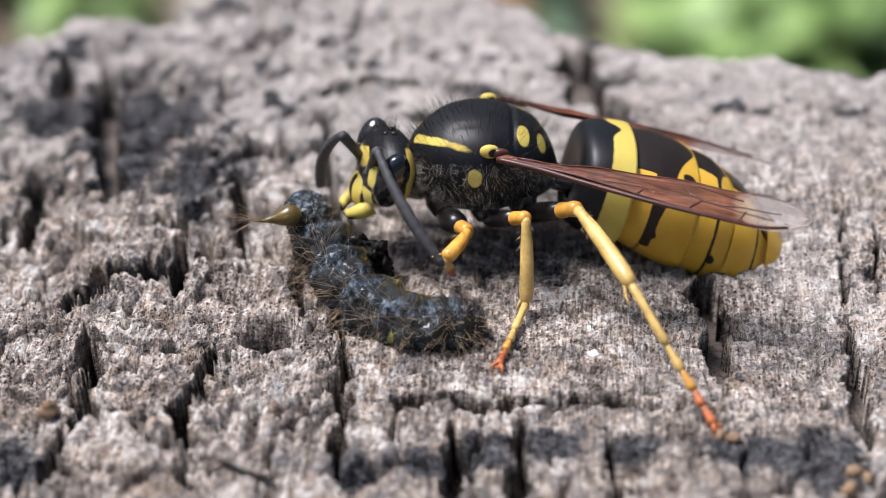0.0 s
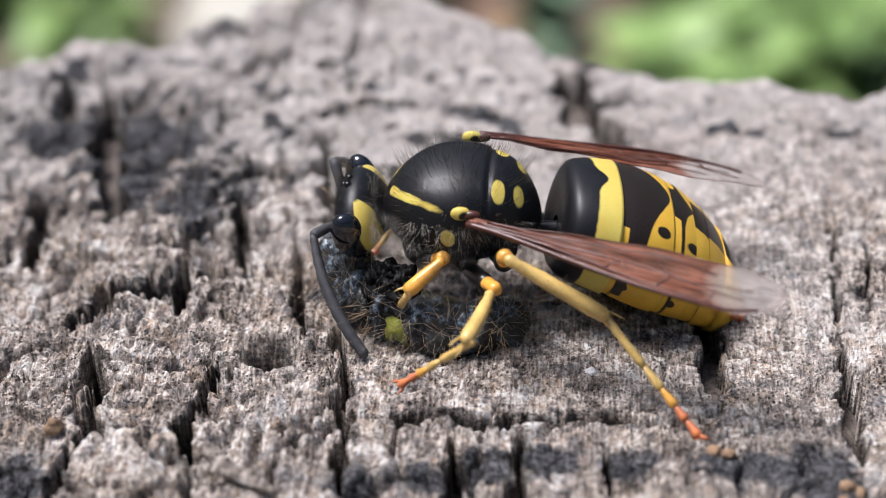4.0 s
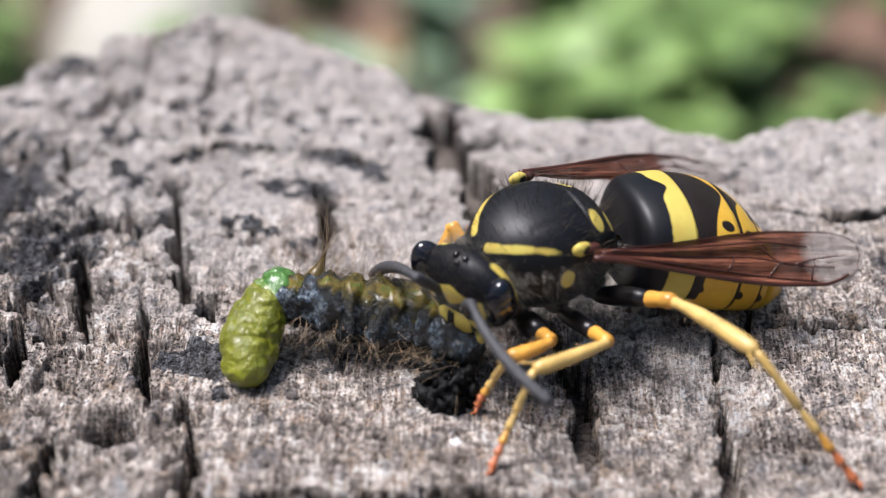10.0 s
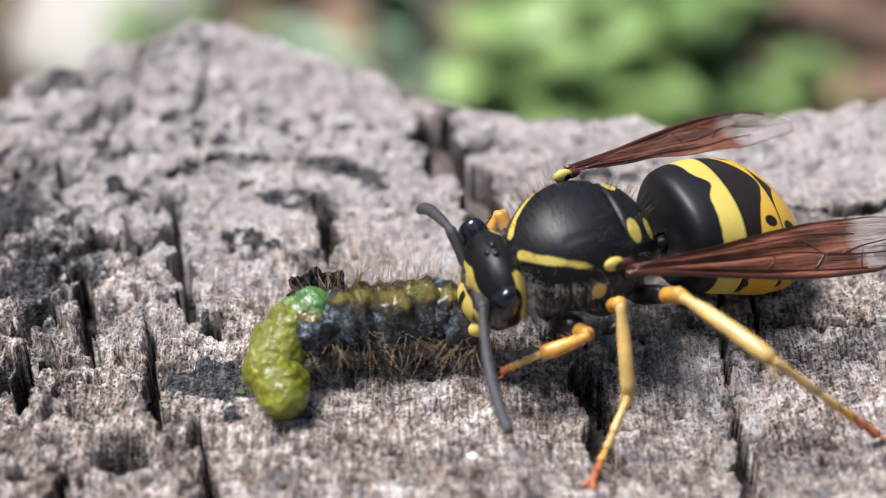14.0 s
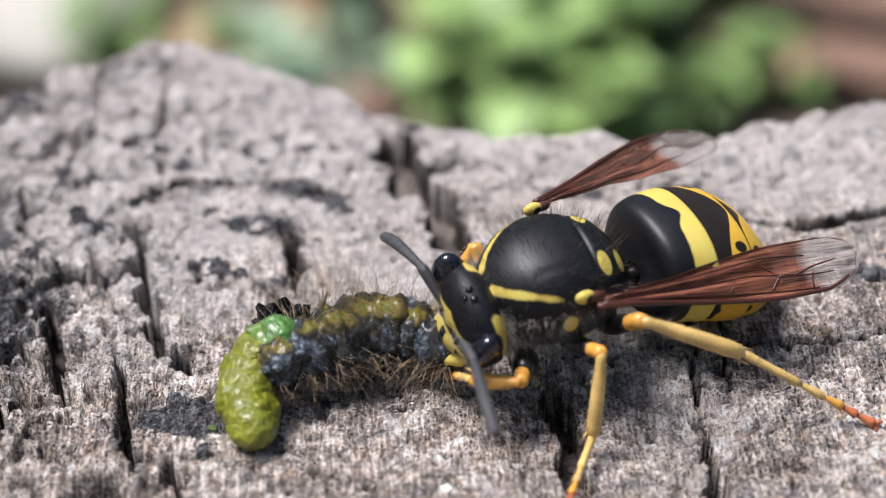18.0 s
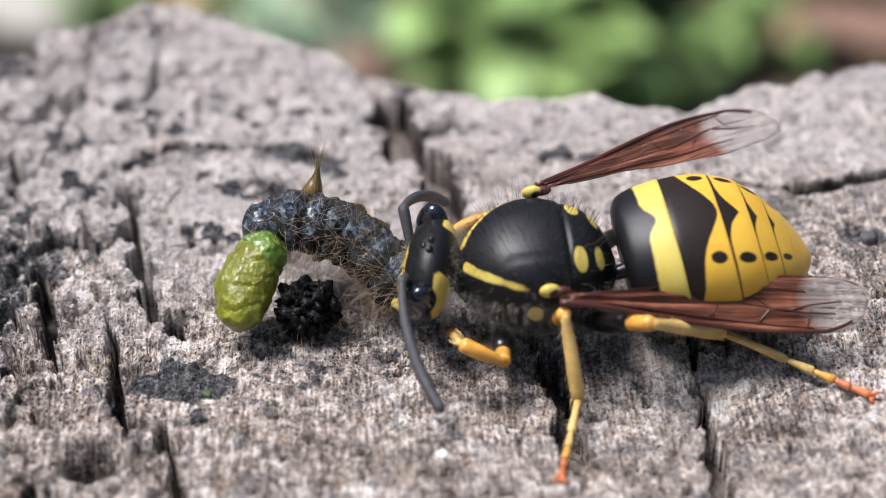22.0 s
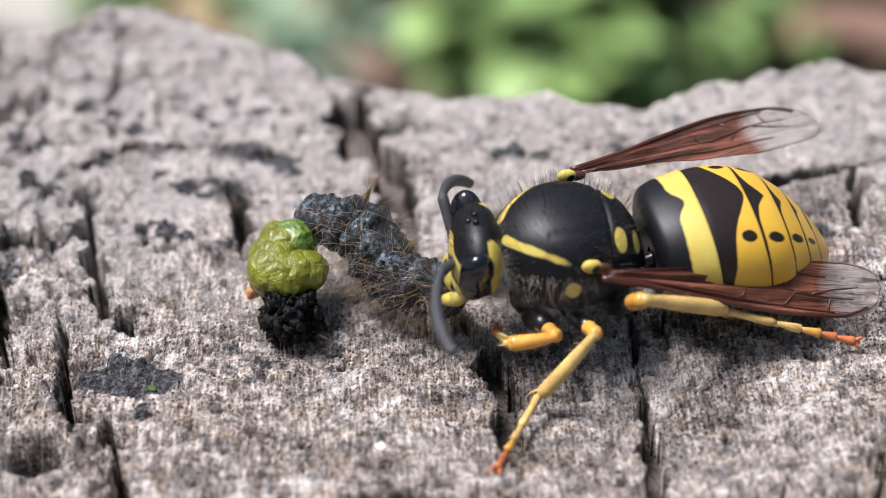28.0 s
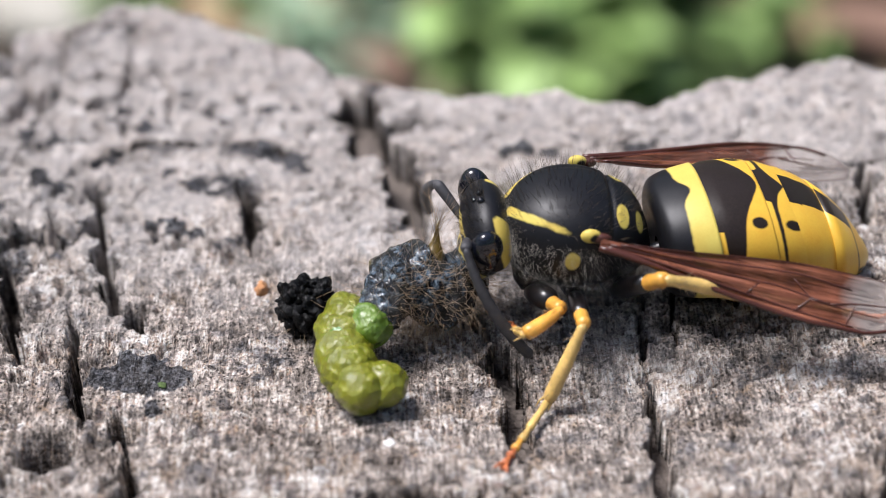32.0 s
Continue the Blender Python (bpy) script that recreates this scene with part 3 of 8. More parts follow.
def build_stump():
    stump = empty("tree_stump", mm(0, 0, 0), "weathered grey tree stump with a cracked, blackened cut face", "stump")
    xs, ys = graded(-86, 86, -22.5, 19.5, 0.066), graded(-160, 24, -17.5, 18.5, 0.072)
    gx, gy = np.meshgrid(xs, ys)
    z, stain, recess_shade, bleach_and_light = relief(gx.ravel(), gy.ravel())
    co = np.stack([gx.ravel(), gy.ravel(), z], 1)
    nx, ny = len(xs), len(ys)
    r = np.hypot(co[:, 0], co[:, 1] + 73).reshape(ny, nx)
    keep = ((r < 93) & (z.reshape(ny, nx) > -11))
    idx = np.arange(nx * ny).reshape(ny, nx)
    quads = np.stack([idx[:-1, :-1], idx[:-1, 1:], idx[1:, 1:], idx[1:, :-1]], -1)[keep[:-1, :-1] & keep[1:, 1:]].reshape(-1, 4)
    used = np.unique(quads)
    remap = np.zeros(nx * ny, np.int64)
    remap[used] = np.arange(len(used))
    me = bpy.data.meshes.new("cut_face")
    me.vertices.add(len(used))
    me.vertices.foreach_set("co", (co[used] * MM).astype(np.float32).ravel())
    me.loops.add(quads.size)
    me.loops.foreach_set("vertex_index", remap[quads].astype(np.int32).ravel())
    me.polygons.add(len(quads))
    me.polygons.foreach_set("loop_start", np.arange(0, quads.size, 4, dtype=np.int32))
    me.polygons.foreach_set("use_smooth", np.ones(len(quads), bool))
    me.update(calc_edges=True)
    me.materials.append(WOOD)
    for key, values in (("stain", stain), ("recess_shade", recess_shade), ("bleach_and_light", bleach_and_light)):
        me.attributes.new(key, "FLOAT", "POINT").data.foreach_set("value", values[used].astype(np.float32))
    face = tagged(new("cut_face", me), "grey end grain with deep radial cracks")
    face.parent = stump
    # the bark side, uneven all round, down to the ground
    rings = []
    for k, zz in enumerate((-1.5, -6, -14, -40, -90, -150, -220, -270, -300, -306)):
        flare = 1 + 0.10 * max(0, (-zz - 180) / 126) ** 2
        ring = []
        for i in range(160):
            a = math.tau * i / 160
            rr = (84.5 + (2.0 if k else 0.5)) * flare + 2.2 * noise.noise(Vector((math.cos(a) * 6, math.sin(a) * 6, zz * 0.012))) + 1.2 * noise.noise(Vector((math.cos(a) * 25, math.sin(a) * 25, zz * 0.02)))
            x, y = rr * math.cos(a), -73 + rr * math.sin(a)
            y = min(y, float(np.interp(x, RIM_X, RIM_Y)) + 3.5 + 0.3 * k) if zz > -100 and abs(x) < 40 and y > -20 else y
            top = zz if k else min(zz, height(x, y) - 0.8 if y > -20 else zz)
            ring.append((x, y, top))
        rings.append(ring)
    part("bark", loft(rings), BARK, stump, "furrowed grey-brown bark")
    return stump


# ---------------------------------------------------------------- the wasp
def profile(table, x):
    """Values of a table at x, smoothly between its rows."""
    rows = sorted(table)
    if x <= rows[0][0] or x >= rows[-1][0]:
        return list((rows[0] if x <= rows[0][0] else rows[-1])[1:])
    i = max(k for k in range(len(rows) - 1) if rows[k][0] <= x)
    p, a, b, q = rows[max(0, i - 1)], rows[i], rows[i + 1], rows[min(len(rows) - 1, i + 2)]
    L = b[0] - a[0]
    u = (x - a[0]) / L
    out = []
    for k in range(1, len(a)):
        m0 = (b[k] - p[k]) / (b[0] - p[0]) * L
        m1 = (q[k] - a[k]) / (q[0] - a[0]) * L
        out.append((2 * u**3 - 3 * u**2 + 1) * a[k] + (u**3 - 2 * u**2 + u) * m0 + (3 * u**2 - 2 * u**3) * b[k] + (u**3 - u**2) * m1)
    return out


def seg_dist(p, pts):
    best = 1e9
    for a, b in zip(pts, pts[1:]):
        a, b = Vector(a), Vector(b)
        t = max(0, min(1, (p - a).dot(b - a) / (b - a).length_squared))
        best = min(best, (p - a - t * (b - a)).length)
    return best


# x from rear to front: half width, top, bottom
THORAX = [(-2.45, 0.25, -0.55, -0.95), (-2.3, 0.75, -0.05, -1.15), (-2.0, 1.15, 0.55, -1.35), (-1.65, 1.42, 0.96, -1.5), (-1.25, 1.62, 1.17, -1.6),
          (-1.02, 1.74, 1.20, -1.65), (-0.9, 1.80, 1.29, -1.68), (-0.3, 1.98, 1.42, -1.75), (0.4, 1.95, 1.42, -1.75), (1.0, 1.74, 1.29, -1.65), (1.5, 1.40, 1.03, -1.45),
          (1.85, 1.07, 0.74, -1.2), (2.1, 0.76, 0.42, -1.0), (2.3, 0.42, 0.05, -0.75), (2.4, 0.2, -0.15, -0.6)]


def oval(half, top, low, a):
    """A point of a rounded body section at angle a from the crown."""
    mid, h = (top + low) * 0.5, (top - low) * 0.5
    c, s = math.cos(a), math.sin(a)
    return half * math.copysign(abs(s) ** 0.9, s), mid + h * math.copysign(abs(c) ** 0.85, c)


def build_thorax(wasp):
    rings = []
    for x in np.linspace(-2.45, 2.4, 110):
        half, top, low = profile(THORAX, x)
        ring = []
        for k in range(96):
            a = math.tau * k / 96
            y, z = oval(half, top, low, a)
            seam = 0.05 * math.exp(-(((x + 1.02) / 0.07) ** 2)) * max(0, math.cos(a))
            dent = 0.03 * math.exp(-((abs(y) - 0.95) / 0.06) ** 2) * (0 < x + 0.8 < 1.6) * (math.cos(a) > 0.3)
            ring.append((x, y * (1 - 0.03 * (abs(a - math.pi) < 0.5)), z - seam - dent))
        rings.append(ring)
    bm = loft(rings)
    mark = []
    for v in bm.verts:
        p = v.co
        q = Vector((p.x, abs(p.y), p.z))
        d = [0.15 - seg_dist(q, [(1.95, 0.42, 0.62), (1.72, 0.82, 0.78), (1.0, 1.45, 0.95), (0.22, 1.86, 0.86)]),
             0.31 - Vector(((q.x + 1.34) * 1.5, (q.y - 0.98) * 0.8, (q.z - 1.05) * 0.6)).length,
             0.22 - Vector(((q.x + 1.92) * 1.3, (q.y - 0.75) * 0.6, (q.z - 0.62) * 0.6)).length,
             0.22 - Vector(((q.x - 0.15) * 1.0, (q.y - 1.95) * 0.5, (q.z + 0.02) * 0.75)).length]
        mark.append(max(d))
    thorax = part("thorax", bm, SHELL, wasp, "glossy black thorax with yellow stripes and spots", attrs={"mark": mark})
    for s in (1, -1):
        bm = bmesh.new()
        ball(bm, (-0.30, s * 1.86, 0.84), (0.30, 0.17, 0.22), u=28, v=20)
        mk = [0.9 * math.hypot(v.co.x + 0.40, v.co.z - 0.84) - 0.13 for v in bm.verts]
        tegula = part("tegula", bm, SHELL, wasp, "small yellow wing-base scale", attrs={"mark": mk})
        bm = bmesh.new()
        ball(bm, (-0.60, s * 1.90, 0.80), (0.30, 0.15, 0.16), u=12, v=8)
        part("wing_joint", bm, VEIN, wasp)
        for x, z in ((1.25, -1.35), (-0.1, -1.55), (-1.25, -1.35)):
            bm = tube([(x, s * 0.75, z + 0.5), (x - 0.05, s * 1.0, z - 0.05), (x - 0.1, s * 1.12, z - 0.35)], [0.55, 0.48, 0.28], 12)
            part("coxa", bm, LEG_DARK, wasp)
    rng = random.Random(4)
    dark, pale = [], []
    for _ in range(520):
        x, a = rng.uniform(-2.0, 2.1), rng.gauss(0, 0.8)
        half, top, low = profile(THORAX, x)
        y, z = oval(half, top, low, a)
        dark.append(((x, y, z - 0.02), (0.35 * x, y * 0.6, 0.9)))
    for _ in range(3000):
        x, a = rng.uniform(-2.3, 2.3), rng.choice((1, -1)) * rng.uniform(1.25, 2.95)
        half, top, low = profile(THORAX, x)
        y, z = oval(half, top, low, a)
        pale.append(((x, y * 0.98, z), (0.25 * x, y * 0.8, 0.35 * z)))
    part("dorsal_hair", hair_tuft(rng, dark, 0.62, 0.0058, 0.22, 0.12), HAIR, thorax, "upright dark hairs")
    part("flank_hair", hair_tuft(rng, pale, 0.46, 0.0025, 0.75, 0.35), PALE_HAIR, thorax, "soft pale flank hairs")


def build_head(wasp):
    bm = bmesh.new()
    ball(bm, (0.72, 0, 0.27), (0.86, 1.66, 1.24), u=96, v=64)
    for v in bm.verts:
        p = v.co
        if p.x < 0.55:
            p.x = 0.55 - (0.55 - p.x) * 0.85
        low = max(0.0, -0.1 - p.z)
        p.y *= 1 - 0.26 * low
        p.x += 0.45 * low
        if p.x > 1.0:
            p.x -= 0.10 * math.exp(-((abs(p.y) - 0.42) ** 2 + (p.z - 0.25) ** 2) / 0.06)
    mark = []
    for v in bm.verts:
        p, y = v.co, abs(v.co.y)
        front = p.x - 0.75
        gena = min(0.22 - abs(p.x - 0.26 - 0.10 * p.z), 1.32 - p.z, p.z + 1.1, y - 0.75)
        inner = min(0.22 - abs(y - 0.86 + 0.25 * (p.z - 0.4)), front, 0.34 - abs(p.z - 0.30))
        crown = min(0.34 - abs(p.z - 0.56) - 0.42 * y, front)
        cheek = min(0.24 - abs(y - 0.80), front, 0.32 - abs(p.z + 0.50))
        mark.append(max(gena, inner, crown, cheek))
    head = part("head", bm, SHELL, wasp, "black head with yellow face markings", attrs={"mark": mark})
    # face shield with its dark anchor
    bm = bmesh.new()
    ball(bm, (1.36, 0, -0.50), (0.34, 0.70, 0.56), u=48, v=32)
    mk = []
    for v in bm.verts:
        y, z = abs(v.co.y), v.co.z + 0.50
        anchor = min(0.13 - y + 0.16 * max(0.0, 0.1 - z), 0.42 - abs(z))
        mk.append(min(-anchor, 0.60 - y, 0.50 - abs(z)))
    part("clypeus", bm, SHELL, head, "pale yellow face shield with a black mark", attrs={"mark": mk})
    for s in (1, -1):
        bm = bmesh.new()
        turn = Euler((radians(-12 * s), radians(8), radians(24 * s))).to_matrix()
        ball(bm, (0.90, s * 1.25, 0.38), (0.56, 0.47, 0.98), turn, 44, 32)
        for v in bm.verts:
            if v.co.x > 0.95:
                # the notch on its inner side
                v.co.x -= 0.20 * math.exp(-((v.co.z - 0.38) / 0.20) ** 2 - ((abs(v.co.y) - 1.0) / 0.25) ** 2)
        part("compound_eye", bm, EYE, head, "glossy black kidney-shaped eye")
        bm = tube([(1.05, s * 0.66, -0.78), (1.35, s * 0.66, -1.00), (1.62, s * 0.46, -1.24), (1.72, s * 0.10, -1.38)], [0.26, 0.25, 0.18, 0.05], 18)
        mk = [0.06 - 1.0 * max(0, -v.co.z - 1.24) for v in bm.verts]
        part("mandible", bm, SHELL, head, "yellow jaw with a dark tip", attrs={"mark": mk})
        bm = bmesh.new()
        ball(bm, (1.36, s * 0.36, 0.22), (0.17, 0.17, 0.17), u=14, v=10)
        part("antenna_socket", bm, ANTENNA, head)
    for x, y, z in ((1.04, 0, 1.38), (0.86, 0.17, 1.49), (0.86, -0.17, 1.49)):
        bm = bmesh.new()
        ball(bm, (x, y, z), (0.11, 0.11, 0.10), u=12, v=8)
        part("ocellus", bm, OCELLUS, head)
    rng = random.Random(9)
    roots = []
    for _ in range(260):
        a, b = rng.uniform(-1.2, 1.2), rng.uniform(0.2, 1.5)
        p = Vector((0.72 + 0.8 * math.cos(b) * math.cos(a), 1.5 * math.cos(b) * math.sin(a), 0.27 + 1.2 * math.sin(b)))
        roots.append((p, (0.6 * math.cos(b), 0.3 * math.sin(a), 1)))
    part("head_hair", hair_tuft(rng, roots, 0.55, 0.0052, 0.3, 0.15), HAIR, head, "short dark head hairs")
    roots = []
    for _ in range(900):
        a, b = rng.uniform(-1.5, 1.5), rng.uniform(-1.3, 0.4)
        p = Vector((0.72 + 0.84 * math.cos(b) * math.cos(a), 1.6 * math.cos(b) * math.sin(a), 0.27 + 1.2 * math.sin(b)))
        p.x += 0.30 * max(0.0, -0.2 - p.z)
        roots.append((p, (0.8 * math.cos(b), 0.5 * math.sin(a), -0.4)))
    part("face_fuzz", hair_tuft(rng, roots, 0.30, 0.0030, 0.5, 0.2), PALE_HAIR, head, "fine silvery face hairs")
    roots = []
    for _ in range(700):
        a = rng.uniform(0, math.tau)
        p = Vector((rng.uniform(0.0, 0.35), 1.25 * math.cos(a), 0.2 + 0.95 * math.sin(a)))
        roots.append((p, (-0.3, math.cos(a), math.sin(a) - 0.2)))
    part("cheek_hair", hair_tuft(rng, roots, 0.50, 0.0032, 0.6, 0.3), PALE_HAIR, head, "soft pale cheek hairs")
    bm = tube([(0.45, 0, 0.1), (0.0, 0, 0.12), (-0.35, 0, 0.2), (-0.7, 0, 0.3)], [0.75, 0.50, 0.46, 0.6], 18)
    part("neck", bm, LEG_DARK, head)
    return head


def build_scape(head):
    return part("antenna_scape", tube([(0, 0, 0), (0.2, 0, 0.01), (0.8, 0, 0.03), (1.3, 0, 0.01), (1.45, 0, 0), (1.54, 0, 0)], [0.10, 0.13, 0.155, 0.17, 0.16, 0.08], 14), ANTENNA, head, "black first joint of the antenna")


def build_flagellum(head):
    """Twelve short joints in a gentle bow."""
    pts, rad = [], []
    for k in range(37):
        u = k / 36
        pts.append((4.0 * u, 0, 0.9 * u - 1.15 * u * u))
        r = 0.12 + 0.065 * math.sin(min(1, u * 1.5) * math.pi * 0.5) - 0.05 * max(0, u - 0.75) * 2
        rad.append((r - (0.016 if k % 3 == 0 else 0)) * (1.0 if k < 36 else 0.35))
    return part("antenna_flagellum", tube(pts, rad, 14), ANTENNA, head, "long dull black jointed antenna")


ABDOMEN = [(0.0, 0.18, 0.10, -0.16), (-0.25, 0.45, 0.60, -0.45), (-0.42, 1.05, 1.35, -0.70), (-0.65, 1.55, 1.85, -0.88), (-1.05, 1.95, 2.12, -1.05), (-1.8, 2.14, 2.22, -1.28),
           (-2.6, 2.22, 2.12, -1.52), (-3.4, 2.18, 1.88, -1.72), (-4.1, 2.02, 1.46, -1.84), (-4.7, 1.72, 0.86, -1.92), (-5.2, 1.34, 0.16, -1.88), (-5.6, 0.92, -0.54, -1.84),
           (-5.85, 0.55, -1.08, -1.80), (-6.0, 0.24, -1.44, -1.78), (-6.06, 0.06, -1.64, -1.74)]
SEGMENTS = [(-0.20, -2.02), (-1.97, -3.46), (-3.42, -4.30), (-4.26, -4.88), (-4.85, -5.38), (-5.34, -6.06)]


def segment_mark(n, s, L, a, half):
    """Where a ring of the abdomen is yellow: s along it, a round it from the crown."""
    w, b = (s * L if s > 0 else s * 2.0), abs(a)
    if n and b > (2.05 if s > 0 else 0.75 if n == 1 else 0.30):
        return abs(w - 0.03) - 0.045 - 0.10 * math.exp(-((b - math.pi) / 0.35) ** 2)
    s, w = max(s, 0), max(w, 0)
    if n == 0:
        return w - L * (0.69 + 0.13 * math.exp(-(a / 0.14) ** 2) - 0.03 * b) if b < 2.2 else -0.3
    if b < 2.15:
        if n == 1:
            m = min(w - L * (0.20 + 0.17 / (1 + math.exp((b - 1.3) * 9)) + 0.58 * math.exp(-(b / 0.46) ** 1.6)), math.hypot((s - 0.74) * L * 0.85, (b - 0.66) * 2.1) - 0.20)
        elif n < 5:
            k2, wide, dot = ((0.56, 0.18, 0.18), (0.32, 0.13, 0.15), (0.22, 0.09, 0.11))[n - 2]
            m = min(w - L * (0.09 + 0.02 / (1 + math.exp((b - 1.2) * 9)) + k2 * math.exp(-(b / wide) ** 1.2)), math.hypot((s - 0.52) * L * 0.7, (b - 0.70) * half * 0.95) - dot)
        else:
            m = w - L * 0.05
        return min(m, math.hypot((s - 0.15) * L, (b - 1.75) * 2.0) - 0.17) if b > 1.5 else m
    return min(w - L * (0.16 + 0.12 * math.exp(-((b - math.pi) / 0.5) ** 2)), math.hypot((s - 0.3) * L, (b - 2.6) * 1.8) - 0.16)


def build_abdomen(wasp):
    bm = tube([(0.35, 0, 0.12), (0.0, 0, 0.0), (-0.5, 0, 0.05), (-1.0, 0, 0.1)], [0.26, 0.20, 0.24, 0.34], 20)
    abdomen = part("abdomen", bm, LEG_DARK, wasp, "black and yellow banded abdomen on a thin waist")
    rng = random.Random(3)
    made = []
    for n, (x0, x1) in enumerate(SEGMENTS):
        rings, mark = [], []
        L = abs(x1 - x0)
        steps = [-0.45, -0.25, -0.1] * (n > 0) + [k / 22 for k in range(23)] + [1.0, 1.0]
        for i, s in enumerate(steps):
            x = x0 + (x1 - x0) * (s if s >= 0 else s * 2.0 / L)
            half, top, low = profile(ABDOMEN, max(x, x1))
            tail = max(0, i - len(steps) + 3)
            grow = 1.0 + 0.016 * max(s, 0) - (0.035 if n else 0.0) * max(0.0, 0.12 - s) / 0.5 - 0.03 * tail
            mid = (top + low) * 0.5
            ring = []
            for k in range(120):
                a = -math.pi + math.tau * k / 120
                y, z = oval(half * grow, mid + (top - mid) * grow, mid + (low - mid) * grow, a)
                dish = (0.75 * math.exp(-((half / 1.3) ** 2)) - 0.35) * max(0.0, min(1.0, (x + 1.9) / 0.9)) if n == 0 else 0.0
                ring.append((x - dish, y, z))
                mark.append(segment_mark(n, s, L, a, half))
            rings.append(ring)
        words = ("black back plate with a yellow hind band", "black and yellow ring with two black dots", "yellow ring with black dots", "yellow ring with black dots", "yellow ring with black dots", "yellow pointed last ring")[n]
        made.append(part("abdomen_segment", loft(rings, close_ends=(n == 5)), TERGITE if n else SHELL, abdomen, words, attrs={"mark": mark}))
    return abdomen, made


def build_wing(wasp, s):
    """A wing folded lengthwise: narrow at its root, pleated, clear at its tip; it runs back along -x."""
    n, k = 72, 24
    bm = bmesh.new()
    L = 9.4
    grid, clear = [], []

    def spot(u, w):
        body = min(1.0, u / 0.72)
        wide = 0.30 + 1.32 * body * body * (3 - 2 * body)
        end = math.sqrt(max(0.0, 1 - max(0.0, (u - 0.82) / 0.18) ** 2.4))
        shift = 0.5 * (wide - 0.30)
        lead, trail = 0.16 + 0.10 * math.sin(u * 3.0) + shift, 0.16 - wide + shift
        mid = 0.35 * lead + 0.65 * trail
        lead, trail = mid + (lead - mid) * end, mid + (trail - mid) * end
        fold = abs((w * 2.6 + 0.25 * math.sin(u * 5)) % 1.0 - 0.5) - 0.25
        z = 0.46 * fold * max(0.0, 1 - 0.9 * max(0.0, u - 0.3)) * min(1, u * 4) * (1 - 0.6 * u) * end - 0.16 * w * math.sin(u * 2.6) + 0.16 * math.sin(u * 3.0) + 0.03 * math.sin(u * 23 + w * 7) * w
        return Vector((-L * u, s * (lead + (trail - lead) * w), z))

    for i in range(n + 1):
        grid.append([bm.verts.new(spot(i / n, j / k)) for j in range(k + 1)])
        clear += [(i / n - (0.80 if s > 0 else 0.72) + 0.06 * math.sin(j / k * 2.6)) * 8.0 for j in range(k + 1)]
    for i in range(n):
        for j in range(k):
            bm.faces.new((grid[i][j], grid[i][j + 1], grid[i + 1][j + 1], grid[i + 1][j]))
    wing = part("wing", bm, WING, wasp, "smoky red-brown wing folded lengthwise with a clear tip", attrs={"clear": clear})
    veins = [([(0.0, 0.06), (0.3, 0.03), (0.6, 0.03), (0.84, 0.04), (0.93, 0.12)], 0.075), ([(0.02, 0.3), (0.3, 0.22), (0.62, 0.16), (0.8, 0.10)], 0.04),
             ([(0.03, 0.6), (0.3, 0.5), (0.55, 0.52), (0.72, 0.40)], 0.035), ([(0.06, 0.8), (0.35, 0.78), (0.6, 0.8), (0.78, 0.72)], 0.03),
             ([(0.62, 0.16), (0.66, 0.42), (0.60, 0.70)], 0.026), ([(0.72, 0.40), (0.80, 0.5), (0.90, 0.56)], 0.022), ([(0.78, 0.10), (0.80, 0.5)], 0.022),
             ([(0.46, 0.19), (0.50, 0.52)], 0.024), ([(0.66, 0.42), (0.78, 0.36), (0.88, 0.34)], 0.022), ([(0.1, 0.98), (0.4, 0.98), (0.7, 0.98), (0.84, 0.98), (0.92, 0.97), (0.97, 0.92), (0.985, 0.5), (0.97, 0.1), (0.93, 0.05)], 0.014)]
    for line, r in veins:
        pts = []
        for (u0, w0), (u1, w1) in zip(line, line[1:]):
            m = max(3, int(abs(u1 - u0) * 40))
            pts += [spot(u0 + (u1 - u0) * q / m, w0 + (w1 - w0) * q / m) for q in range(m)]
        pts.append(spot(*line[-1]))
        part("vein", tube(pts, [1.35 * r * (1 - 0.5 * q / len(pts)) for q in range(len(pts))], 6), VEIN, wing)
    return wing


LEGS = {"fore": (Vector((1.15, 1.12, -1.72)), 1.75, 1.45, 1.9, 0.205), "middle": (Vector((-0.2, 1.14, -1.9)), 2.7, 2.6, 2.9, 0.195), "hind": (Vector((-1.35, 1.14, -1.72)), 3.2, 3.4, 4.5, 0.22)}


